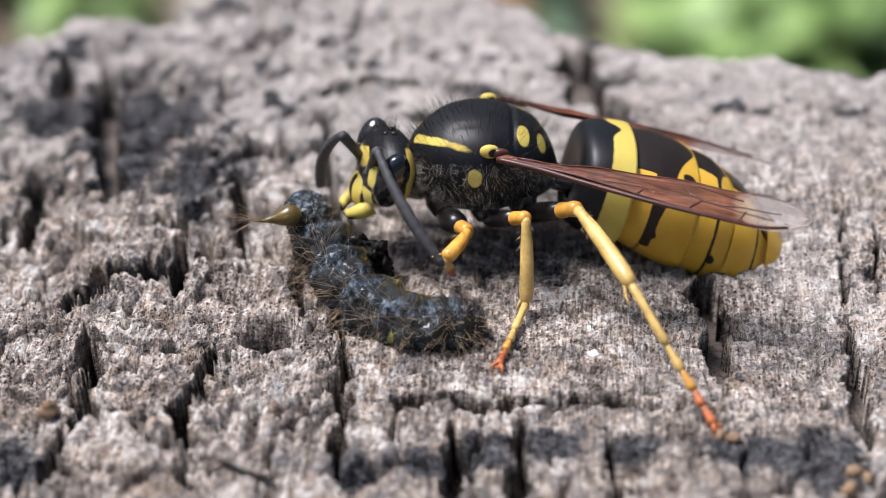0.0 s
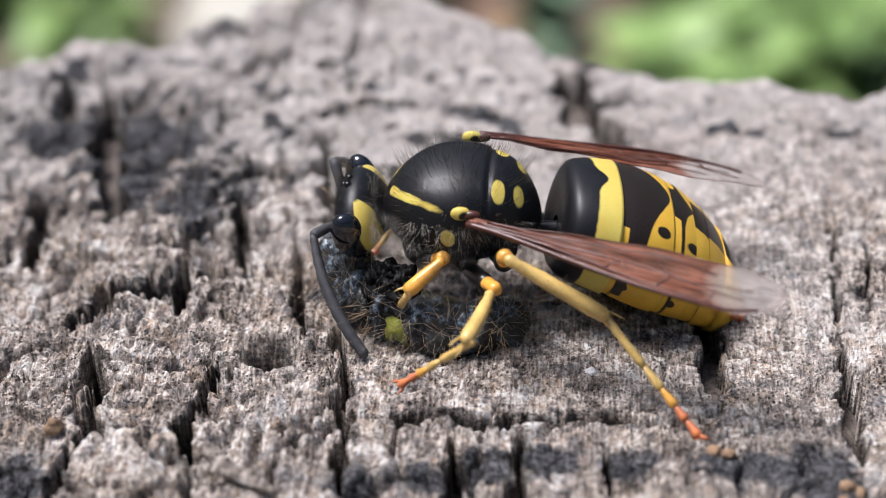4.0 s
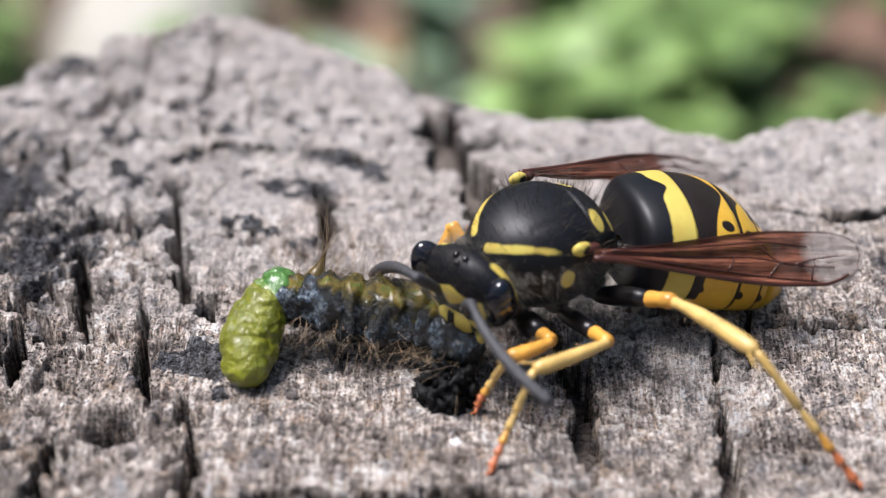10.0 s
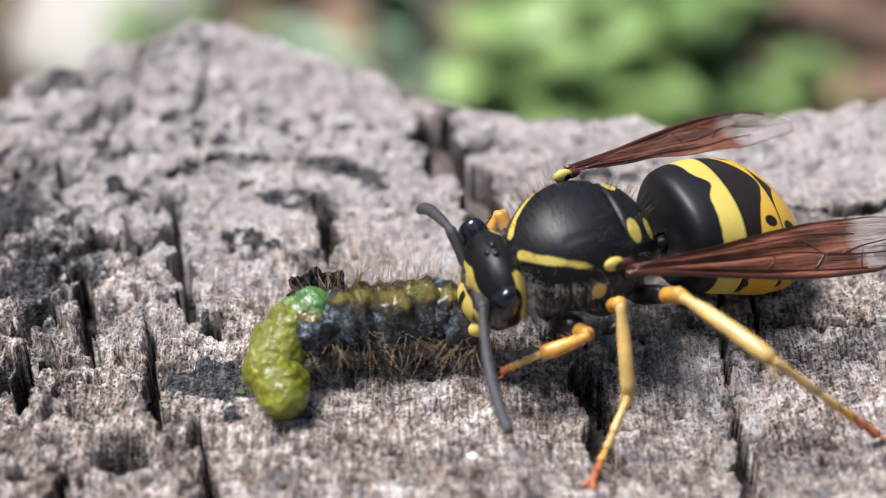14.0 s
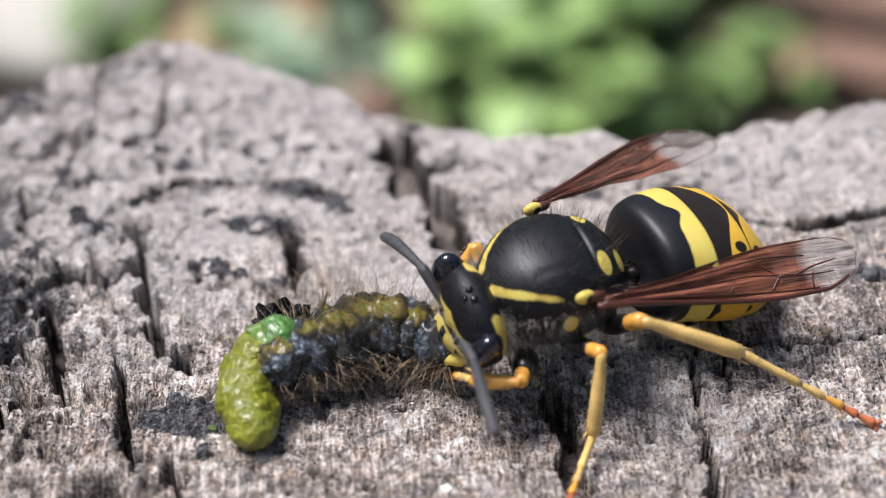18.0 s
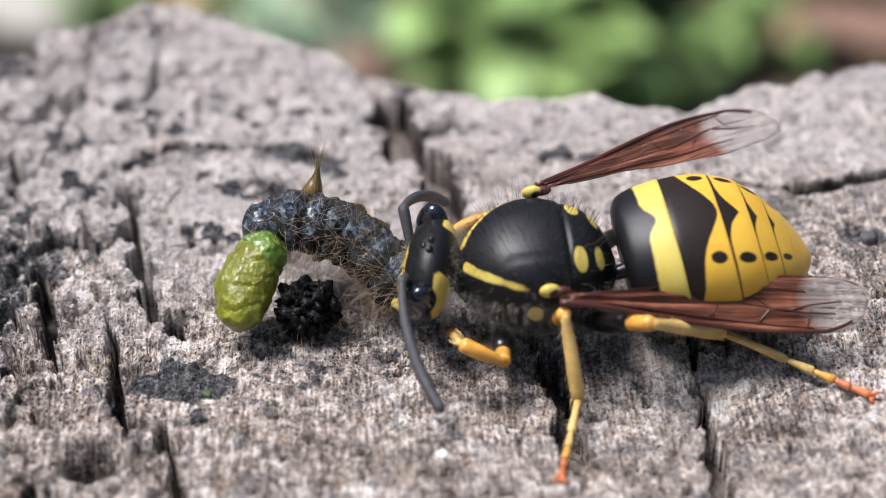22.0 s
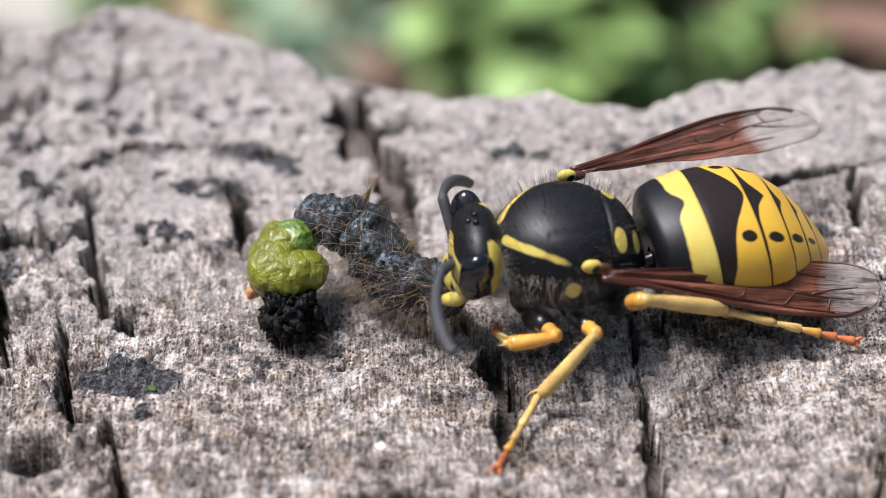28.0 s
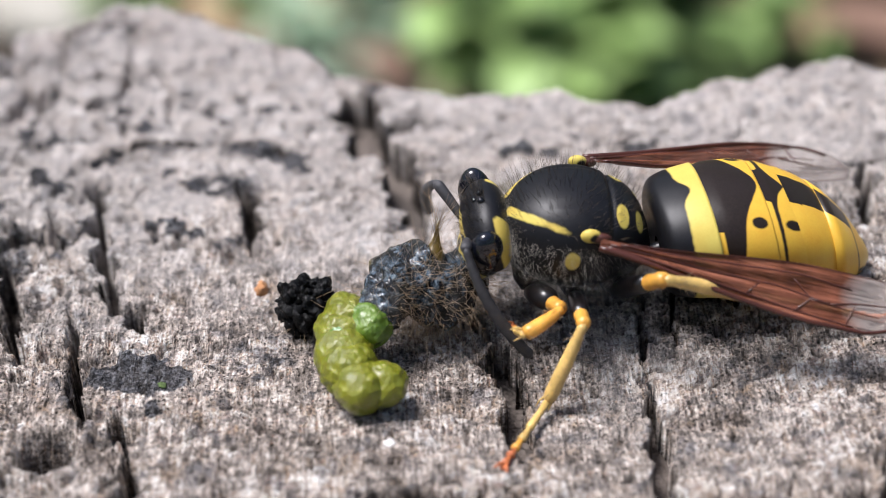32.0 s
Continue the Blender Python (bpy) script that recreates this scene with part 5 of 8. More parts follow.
BODY = [
    (0, mm(-2.77, -5.05, 3.56, 3.9, -0.7, -175.7)),
    (0.5, mm(-3.26, -6.43, 4.06, 3, 2.9, -174.1)),
    (1, mm(-3.51, -7.49, 4.28, -1.3, 4.2, -172.3)),
    (1.5, mm(-3.51, -7.51, 4.3, -0.7, 3.3, -175.8)),
    (2, mm(-3.5, -7.5, 4.42, -0.6, 1.6, -177.7)),
    (2.5, mm(-3.55, -7.52, 4.35, -2.5, 2.4, -178.9)),
    (3, mm(-3.37, -7.45, 4.3, -4.8, -0.7, -179.5)),
    (3.5, mm(-3.33, -7.46, 4.2, -5.3, 1.4, 178.7)),
    (5.5, mm(-1.95, -7.86, 3.9, -15.7, 3.9, 177.4)),
    (6, mm(-1.41, -7.44, 4.25, -13.2, 1.3, 178.7)),
    (6.5, mm(-0.69, -6.64, 4.41, -8, -1.3, 177.1)),
    (7, mm(-0.18, -6.38, 4.45, -5.4, -0.4, -179.4)),
    (7.5, mm(0.31, -6.79, 4.29, -6.6, 0.5, -179.7)),
    (8, mm(0.62, -6.69, 4.02, -5.9, 1.9, 177.3)),
    (8.5, mm(1.29, -6.17, 4.5, -1.4, 2.7, -175.9)),
    (9, mm(1.73, -6.13, 4.53, 0.2, 6, -165.2)),
    (9.5, mm(2.59, -5.98, 4.19, -4.4, 3.3, -162.4)),
    (10, mm(3.23, -5.83, 3.63, -5.6, 1, -152)),
    (10.5, mm(3.29, -5.56, 3.64, -6.2, 2.6, -144.9)),
    (11, mm(3.41, -5.34, 3.33, -9.5, 5.5, -145.4)),
    (11.5, mm(3.59, -5.45, 3.48, -9.4, 5.4, -144.2)),
    (12, mm(3.87, -5.36, 3.64, -10.7, 8.4, -144.9)),
    (12.5, mm(4.12, -5.45, 3.58, -12.9, 7.8, -146)),
    (13, mm(4.41, -5.18, 3.67, -12.4, 5.1, -152.6)),
    (13.5, mm(4.24, -5.27, 3.73, -12.1, 2, -160.9)),
    (14, mm(4.13, -5.7, 3.73, -13.3, 5, -162)),
    (14.5, mm(4.36, -4.73, 3.29, -14.1, 4.1, -158.1)),
    (16.5, mm(4.46, -4.15, 2.76, -11.8, 6.3, -161.4)),
    (17, mm(4.47, -4.52, 3.11, -12.9, 2.7, -162.1)),
    (17.5, mm(4.37, -5.33, 3.46, -11.7, 3.6, -162.2)),
    (18, mm(4.22, -5.88, 3.65, -11.9, 4.9, -162.6)),
    (18.5, mm(4.3, -6.04, 3.53, -13, 5.7, -163.6)),
    (19, mm(4.27, -6.29, 3.27, -14, 7, -165.8)),
    (19.5, mm(4.22, -6.62, 3.44, -14.7, 5.8, -168.5)),
    (20, mm(4.17, -6.68, 3.26, -15.1, 5.1, -170.1)),
    (20.5, mm(4.23, -6.24, 2.88, -15.4, 5.8, -172.5)),
    (21, mm(3.94, -6.21, 2.73, -14.9, 6.4, -174.2)),
    (21.5, mm(3.9, -6.21, 2.89, -14.6, 4.7, -176.5)),
    (22, mm(3.85, -5.92, 2.93, -14.5, 4.9, -178.7)),
    (22.5, mm(3.88, -5.72, 3.04, -13.4, 2, -179.7)),
    (23, mm(3.87, -5.76, 3.25, -13.6, 0.4, 178.5)),
    (23.5, mm(3.77, -6, 3.17, -12.6, 2.9, 177.8)),
    (24, mm(3.91, -6.09, 3.45, -12.2, 1.1, 177.8)),
    (24.5, mm(4.19, -5.87, 3.68, -12.1, -0.2, -178.7)),
    (25, mm(4.38, -5.82, 3.56, -11.1, 2, 179.3)),
    (25.5, mm(4.7, -5.77, 3.52, -12.8, -2.3, -178.6)),
    (26, mm(5.32, -5.5, 3.55, -11.2, -2.7, -178.2)),
    (26.5, mm(5.74, -5.67, 3.33, -11.6, -2.2, -177.3)),
    (28.5, mm(6.65, -6.11, 3.36, -10.9, -5.3, -173.3)),
    (29, mm(6.64, -6.15, 3.19, -11.4, -5.3, -172.8)),
    (29.5, mm(6.65, -5.87, 3.12, -11.4, -6.6, -174.8)),
    (30, mm(6.62, -5.25, 2.95, -7.5, -3, -177.6)),
    (30.5, mm(6.41, -5.71, 3.44, -6.7, -5.3, -175.6)),
    (31, mm(6.56, -5.59, 3.47, -6.8, -7.3, -179.1)),
    (31.5, mm(6.62, -5.53, 3.53, -5.7, -7.6, -179.2)),
    (32, mm(6.59, -5.22, 3.42, -2.3, -5.8, -180)),
]


def blend(table, t):
    """A place on a table of (t, x, y, lift), between its rows."""
    ts = [r[0] for r in table]
    return Vector([float(np.interp(t, ts, [r[k] for r in table])) for k in (1, 2, 3)])


def along(origin, target, up):
    """A turn whose x axis points from origin to target."""
    x = (target - origin).normalized()
    y = up.cross(x).normalized()
    return Matrix.Translation(origin * MM) @ Matrix((x, y, x.cross(y))).transposed().to_4x4()


FEET = {
    ("hind", 1): [(0, 4.2, -14.3, 0), (1, 3.5, -14, 0), (3.5, 3.7, -14, 0), (5, 5, -14.7, 0.2), (6, 5.6, -15, 0), (7, 5.8, -15, 0), (7.5, 7.2, -15, 0.8), (8, 8.4, -14.8, 0), (9, 8.4, -14.6, 0), (9.5, 10, -13.5, 0.8), (10, 11.8, -12.4, 0), (11, 11.8, -11.6, 0), (12, 12, -9.3, 0), (13, 12.04, -10.11, 0.2), (14, 12.14, -10.64, 0.2), (17, 12.85, -10.28, 0.2), (18, 13.37, -9.09, 0), (26.5, 13.1, -9.7, 0), (27.5, 14.6, -8.3, 0.8), (29, 16.07, -6.65, 0), (31, 15.83, -6.81, 0)],
    ("middle", 1): [(0, -1.8, -12, 0.2), (1, -4.85, -12.99, 1.31), (2, -4.46, -13.1, 0.8), (3, -4.47, -13, 0.77), (6, -4.55, -12.64, 0.47), (6.5, -3.5, -12.4, 0.7), (7, -2.79, -12.55, 0), (7.5, -2, -12.4, 0.4), (8, -2.58, -13.12, 0), (8.5, 0.2, -12.4, 0.7), (9, 1.6, -12.5, 0), (10, 1.9, -12.1, 0), (10.5, 3.2, -12.1, 0.7), (11, 4.1, -12, 0), (32, 4.05, -11.95, 0)],
    ("fore", 1): [(0, -3.5, -7.8, 0.7), (1, -5.86, -11.56, 1.27), (2, -6.64, -9.94, 0.98), (3, -6.2, -9.23, 0.47), (6, -3.2, -9.97, 0.25), (7, -2.13, -8.75, 0), (8, -1.45, -11.25, 0.9), (9, 0.9, -8.6, 0.1), (11, 2.1, -10.2, 0.1), (13, 2.1, -7.8, 0.1), (17, 1.4, -6.3, 0.5), (19, 1.3, -7, 0.5), (23, 1.5, -6.6, 1), (25, 1.8, -7.1, 1), (26, 2.9, -7.1, 1), (28.5, 4.6, -7, 1), (30, 4.7, -6.9, 1), (32, 4.7, -7.1, 1)],
}
# the far side, mostly hidden behind the body
FAR_FEET = {"fore": Vector((3.4, -1.9, -3.2)), "middle": Vector((-0.9, -5.6, -3.4)), "hind": Vector((-8.5, 0.3, -3.4))}
# which way the shin lies from the foot (world), and which way the knee sticks out (on the wasp, for its near side)
ANKLES = {
    "hind": [(0, -0.51, 0.66, 0.55), (2, -0.54, 0.79, 0.28), (6, -0.64, 0.33, 0.7), (7, -0.49, 0.41, 0.77), (8, -0.7, 0.27, 0.66), (9, -0.52, 0.35, 0.78), (13, -0.71, -0.11, 0.69), (14, -0.73, -0.1, 0.68), (17, -0.81, 0.09, 0.58), (18, -0.85, 0.18, 0.49), (19, -0.86, 0.43, 0.29), (23, -0.87, 0.47, 0.18), (26, -0.79, 0.58, 0.19), (29, -0.9, -0.26, 0.35), (31, -0.9, -0.18, 0.39)],
    "middle": [(0, 0.23, 0.97, 0.06), (1, 0.77, -0.02, 0.64), (2, 0.65, -0.18, 0.74), (3, 0.67, -0.15, 0.73), (6, 0.81, -0.21, 0.55), (7, 0.77, 0.02, 0.63), (8, 0.85, 0.22, 0.47), (9, 0.35, 0.22, 0.91), (11, 0.35, 0.86, 0.36), (13, 0.43, 0.8, 0.43), (17, 0.39, 0.91, 0.17), (19, 0.36, 0.93, 0.08), (23, 0.25, 0.96, 0.13), (26, 0.37, 0.92, 0.1), (30, 0.57, 0.81, 0.13), (32, 0.5, 0.87, 0.01)],
    "fore": [(0, -0.01, -0.72, 0.7), (1, 0.65, 0.52, 0.56), (2, 0.62, -0.02, 0.78), (3, 0.37, -0.45, 0.81), (6, 0.36, -0.49, 0.8), (7, 0.29, -0.38, 0.88), (8, 0.36, 0.92, 0.16), (9, 0.13, -0.6, 0.79), (11, 0.55, 0.57, 0.62), (13, 0.58, -0.38, 0.72), (17, 0.37, -0.77, 0.53), (19, 0.09, -0.83, 0.55), (23, 0.08, -0.89, 0.45), (26, 0.16, -0.9, 0.4), (30, 0.07, -0.89, 0.46), (32, 0.11, -0.84, 0.54)],
}
KNEES = {
    "hind": [(0, -0.47, 0.79, 0.4), (2, -0.43, 0.78, 0.45), (6, -0.4, 0.75, 0.53), (7, -0.39, 0.81, 0.44), (8, -0.56, 0.75, 0.36), (9, -0.29, 0.92, 0.27), (13, -0.03, -0.52, 0.85), (14, 0.36, -0.45, 0.82), (17, 0.61, -0.3, 0.73), (18, 0.47, 0.29, 0.84), (19, -0.21, 0.63, 0.75), (23, -0.52, 0.59, 0.62), (26, -0.27, 0.63, 0.72), (29, 0.4, 0.57, 0.72), (31, 0.29, 0.64, 0.71)],
    "middle": [(0, -0.43, 0.81, 0.4), (1, -0.63, -0.2, 0.75), (2, -0.7, -0.18, 0.69), (3, -0.75, -0.26, 0.61), (6, -0.97, 0.22, -0.13), (7, -0.99, 0.12, -0.02), (8, -0.68, 0.06, 0.73), (9, -0.05, 0.99, 0.1), (11, -0.04, 0.89, 0.46), (13, 0.14, 0.92, 0.38), (17, 0.01, 0.88, 0.48), (19, -0.02, 0.64, 0.77), (23, -0.23, 0.65, 0.73), (26, -0.06, 0.83, 0.55), (30, 0.26, 0.93, 0.25), (32, 0.11, 0.98, 0.15)],
    "fore": [(0, -0.3, 0.95, 0.11), (1, -0.71, 0.05, 0.7), (2, -0.44, 0.15, 0.89), (3, -0.45, 0.25, 0.86), (6, -0.99, -0.05, 0.14), (7, -0.89, 0.23, 0.4), (8, -0.76, 0.17, 0.62), (9, -0.4, 0.91, 0.14), (11, -0.1, 0.95, 0.3), (13, 0.14, 0.93, 0.34), (17, 0.39, 0.85, 0.37), (19, 0.65, 0.7, 0.31), (23, 0.08, 0.83, 0.56), (26, 0.02, 0.97, 0.25), (30, -0.26, 0.88, 0.39), (32, -0.39, 0.88, 0.26)],
    "far": [(0, 0.8, -0.5, 0.2), (11, 0.11, -0.79, 0.61), (17, 0.4, -0.75, 0.52), (19, 0.23, -0.77, 0.59), (23, 0.15, -0.73, 0.67), (26, 0.31, -0.68, 0.67), (32, 0.8, -0.5, 0.2)],
}


def leg_rows(which, s):
    """Poses of thigh, shin and foot in the wasp's space that keep the foot on the wood."""
    hip0, lf, lt, ls, r = LEGS[which]
    hip = Vector((hip0.x, hip0.y * s, hip0.z))
    rows = ([], [], [])
    for t, m in BODY:
        back = m.inverted()
        f = blend(FEET[which, s], t) if s > 0 else (m @ (FAR_FEET[which] * MM)) / MM
        if s < 0:
            f.z = 0.35 if which == "fore" else 0.0
        f.z += max(-0.15, height(f.x, f.y)) + 0.10
        world_hip = (m @ (hip * MM)) / MM
        lay = blend(ANKLES[which], t)
        if s < 0:
            lay = m.to_3x3() @ {"fore": Vector((-0.5, -0.1, 0.7)), "middle": Vector((0.1, 0.6, 0.7)), "hind": Vector((0.93, -0.05, 0.35))}[which]
        ankle = f + lay.normalized() * ls
        ankle.z = max(ankle.z, height(ankle.x, ankle.y) + 0.3)
        gap = ankle - world_hip
        reach = (lf + lt) * 0.985
        if gap.length > reach:
            ankle = world_hip + gap.normalized() * reach
        low = abs(lf - lt) + 0.5
        if gap.length < low:
            ankle = world_hip + (gap.normalized() if gap.length > 1e-3 else Vector((0, 0, -1))) * low
        hip_l, ankle_l, foot_l = hip, (back @ (ankle * MM)) / MM, (back @ (f * MM)) / MM
        d = ankle_l - hip_l
        L = min(d.length, reach)
        a = (lf * lf - lt * lt + L * L) / (2 * L)
        h = math.sqrt(max(0.0, lf * lf - a * a))
        pole = blend(KNEES[which], t)
        if s < 0:
            pole = blend(KNEES["far"], t) if which == "fore" else {"middle": Vector((-0.3, -0.9, -0.1)), "hind": Vector((0.1, -0.95, -0.1))}[which]
        out = (pole - d.normalized() * pole.dot(d.normalized())).normalized()
        knee = hip_l + d.normalized() * a + out * h
        at = (m @ (knee * MM)) / MM
        if s < 0 and which != "fore":
            # the hidden knees stay low, out on their own side
            u = d.normalized()
            v1 = (Vector((0, -1, 0)) - u * u.dot(Vector((0, -1, 0)))).normalized()
            v2 = u.cross(v1)
            tries = []
            for q in range(-8, 9):
                o2 = v1 * math.cos(q * 0.17) + v2 * math.sin(q * 0.17)
                k2 = hip_l + u * a + o2 * h
                p2 = (m @ (k2 * MM)) / MM
                over = p2.z - 0.9
                tries.append((p2.z + (9 if over < 0 else 0) - 0.2 * over, q, o2, k2))
            _, _, out, knee = min(tries, key=lambda e: e[:2])
            at = (m @ (knee * MM)) / MM
        if s > 0 and at.z < height(at.x, at.y) + 0.3:
            up = back.to_3x3() @ Vector((0, -0.6 * s, 1.0))
            out = (up - d.normalized() * up.dot(d.normalized())).normalized()
            knee = hip_l + d.normalized() * a + out * h
        for rr, (p, q) in zip(rows, ((hip_l, knee), (knee, ankle_l), (ankle_l, foot_l))):
            rr.append((t, along(p, q, out if abs((q - p).normalized().dot(out)) < 0.95 else Vector((s, 0.2, 0.3)))))
    return rows


def motions():
    walk(wasp, BODY)
    walk(head, [
        (0, mm(2.30, 0.29, -0.88, 1.7, -17.7, 15.3)),
        (1, mm(2.29, 0.44, -1.00, 16.2, -16.7, -14.8)),
        (2, mm(2.27, 0.21, -0.74, 10.7, -24.2, -12.6)),
        (3, mm(2.27, 0.09, -0.70, -2.6, -7.8, -5.1)),
        (6, mm(2.04, 0.01, -0.55, 6.4, 18.5, 12.8)),
        (7, mm(2.13, 0.25, -0.74, 6.5, 16.6, 22.3)),
        (8, mm(2.08, 0.20, -0.71, 5.5, 11.3, 22.2)),
        (9, mm(2.06, 0.36, -0.98, 1.5, 22.3, 10.4)),
        (10, mm(1.78, 0.17, -0.64, 2.8, 10.8, 22.8)),
        (11, mm(2.19, 0.40, -1.04, 2.8, -12.2, 7.8)),
        (12, mm(2.06, 0.10, -0.71, -8.6, 5.6, 11.2)),
        (13, mm(1.85, 0.16, -0.66, -1.4, -0.8, -2.6)),
        (14, mm(1.96, 0.19, -0.74, 0.7, -7.0, -1.0)),
        (17, mm(1.80, 0.14, -0.65, -0.7, -6.8, 5.7)),
        (18, mm(1.73, 0.11, -0.63, -14.1, 0.7, 2.5)),
        (19, mm(1.80, 0.15, -0.62, -10.8, -4.7, -3.8)),
        (20, mm(1.61, -0.11, -0.55, -19.7, -5.2, -2.8)),
        (21, mm(1.88, -0.18, -0.50, -11.4, -11.6, -4.4)),
        (22, mm(2.25, -0.17, -0.52, -5.3, -10.3, -13.6)),
        (23, mm(2.29, -0.07, -0.57, 7.6, -8.2, -11.0)),
        (24, mm(2.44, -0.07, -0.58, 8.0, -4.6, -12.9)),
        (25, mm(2.39, -0.18, -0.49, 6.1, -1.8, -11.2)),
        (26, mm(2.09, -0.05, -0.56, 5.9, 4.6, 4.1)),
        (29, mm(1.81, -0.01, -0.55, 2.5, -1.5, -4.3)),
        (30, mm(1.72, -0.18, -0.50, -6.4, -0.7, 6.1)),
        (31, mm(1.95, -0.01, -0.61, 1.7, -2.5, -11.3)),
        (32, mm(1.69, -0.10, -0.47, -5.1, 9.7, 3.7)),
    ])
    walk(abdomen, [
        (0, mm(-2.28, -0.03, -1.23, 0.3, -14.6, 4.4)),
        (0.5, mm(-2.28, -0.03, -1.23, -3.3, -16.3, 7.1)),
        (1, mm(-2.28, -0.03, -1.23, 2.5, -18, 1)),
        (1.5, mm(-2.28, -0.03, -1.23, -1.1, -16.5, 4.5)),
        (2, mm(-2.28, -0.03, -1.23, 5, -15, 0.6)),
        (2.5, mm(-2.28, -0.03, -1.23, -0.5, -17.1, 5.2)),
        (3, mm(-2.28, -0.03, -1.23, 5.6, -19, -0.9)),
        (3.5, mm(-2.28, -0.03, -1.23, -0.1, -17, 5.4)),
        (5.5, mm(-2.28, -0.03, -1.23, 2.6, -29.1, 9.9)),
        (6, mm(-2.28, -0.03, -1.23, 9.4, -27.5, 1.5)),
        (6.5, mm(-2.28, -0.03, -1.23, 2.4, -26.3, 5.4)),
        (7, mm(-2.28, -0.03, -1.23, 0.8, -24.2, 4.5)),
        (7.5, mm(-2.28, -0.03, -1.23, 2.1, -24.7, 2)),
        (8, mm(-2.28, -0.03, -1.23, 6.1, -21.6, -4.7)),
        (8.5, mm(-2.28, -0.03, -1.23, 5, -22, -3.3)),
        (9, mm(-2.28, -0.03, -1.23, 9.7, -25.5, -10.6)),
        (9.5, mm(-2.28, -0.03, -1.23, 0.9, -13, -14.7)),
        (10, mm(-2.28, -0.03, -1.23, 2.3, -8.3, -9.6)),
        (10.5, mm(-2.28, -0.03, -1.23, 1.9, -15.1, -11.4)),
        (11, mm(-2.28, -0.03, -1.23, 6.5, -19, -10.8)),
        (11.5, mm(-2.28, -0.03, -1.23, 2.4, -14.4, -8.9)),
        (12, mm(-2.28, -0.03, -1.23, 0.5, -16, -10)),
        (12.5, mm(-2.28, -0.03, -1.23, 1.2, -19.1, -7)),
        (13, mm(-2.28, -0.03, -1.23, 4.8, -18.1, -1.5)),
        (13.5, mm(-2.28, -0.03, -1.23, 1.7, -11.6, 2.8)),
        (14, mm(-2.28, -0.03, -1.23, 0.8, -11.2, 3.8)),
        (14.5, mm(-2.28, -0.03, -1.23, 0.2, -9.8, 2.7)),
        (16.5, mm(-2.28, -0.03, -1.23, -3, 2.3, -3.9)),
        (17, mm(-2.28, -0.03, -1.23, -1.7, -12.2, 6.8)),
        (17.5, mm(-2.28, -0.03, -1.23, -0.6, -15.3, 8.8)),
        (18, mm(-2.28, -0.03, -1.23, 0.5, -12.3, 6.4)),
        (18.5, mm(-2.28, -0.03, -1.23, -1.2, -1.3, 3)),
        (19, mm(-2.28, -0.03, -1.23, -2, 4.1, 3.1)),
        (19.5, mm(-2.28, -0.03, -1.23, -1.9, 7.6, 1.7)),
        (20, mm(-2.28, -0.03, -1.23, -2.3, 11.6, -0.7)),
        (20.5, mm(-2.28, -0.03, -1.23, -1.7, 12.5, -2.8)),
        (21, mm(-2.28, -0.03, -1.23, -3.4, 10.9, -2.2)),
        (21.5, mm(-2.28, -0.03, -1.23, -2.2, 10.2, 1.6)),
        (22, mm(-2.28, -0.03, -1.23, -4.4, 7.3, 2.7)),
        (22.5, mm(-2.28, -0.03, -1.23, -3.6, 7.4, 2.6)),
        (23, mm(-2.28, -0.03, -1.23, -4.5, 8.4, 6.1)),
        (23.5, mm(-2.28, -0.03, -1.23, -3.6, 4.2, 6.2)),
        (24, mm(-2.28, -0.03, -1.23, -3.4, 5, 5.2)),
        (24.5, mm(-2.28, -0.03, -1.23, -3.7, 7.5, 4.2)),
        (25, mm(-2.28, -0.03, -1.23, -6.1, 5.6, 2.7)),
        (25.5, mm(-2.28, -0.03, -1.23, -2.8, 1.7, 6)),
        (26, mm(-2.28, -0.03, -1.23, -4.4, 5.3, 3.3)),
        (26.5, mm(-2.28, -0.03, -1.23, -3.7, 7.8, 2.8)),
        (28.5, mm(-2.28, -0.03, -1.23, -0.8, 13, 6.1)),
        (29, mm(-2.28, -0.03, -1.23, -0.8, 11.9, 6.5)),
        (29.5, mm(-2.28, -0.03, -1.23, -0.7, 11.2, 7.8)),
        (30, mm(-2.28, -0.03, -1.23, -5.4, 13.3, 5.7)),
        (30.5, mm(-2.28, -0.03, -1.23, -0.1, 9.5, 5.9)),
        (31, mm(-2.28, -0.03, -1.23, 0.2, 8, 8)),
        (31.5, mm(-2.28, -0.03, -1.23, 0.1, 8.9, 6.9)),
        (32, mm(-2.28, -0.03, -1.23, -5.1, 12.8, 6.5)),
    ])
    # the abdomen draws out and in: each ring slides under the one before it
    for n, ring in enumerate(rings_of_abdomen):
        walk(ring, [(t, mm(-k * n, 0, -0.075 * k * n * n)) for t, k in ((0, 0.72), (1, 0.54), (2, 0.38), (3.5, 0.30), (6, 0.27), (8, 0.28), (9, 0.2), (13, 0.0), (23, 0.0), (26.5, 0.0), (30, 0.12), (32, 0.22))])
    for (which, s), pieces in limbs.items():
        for piece, rows in zip(pieces, leg_rows(which, s)):
            walk(piece, rows)
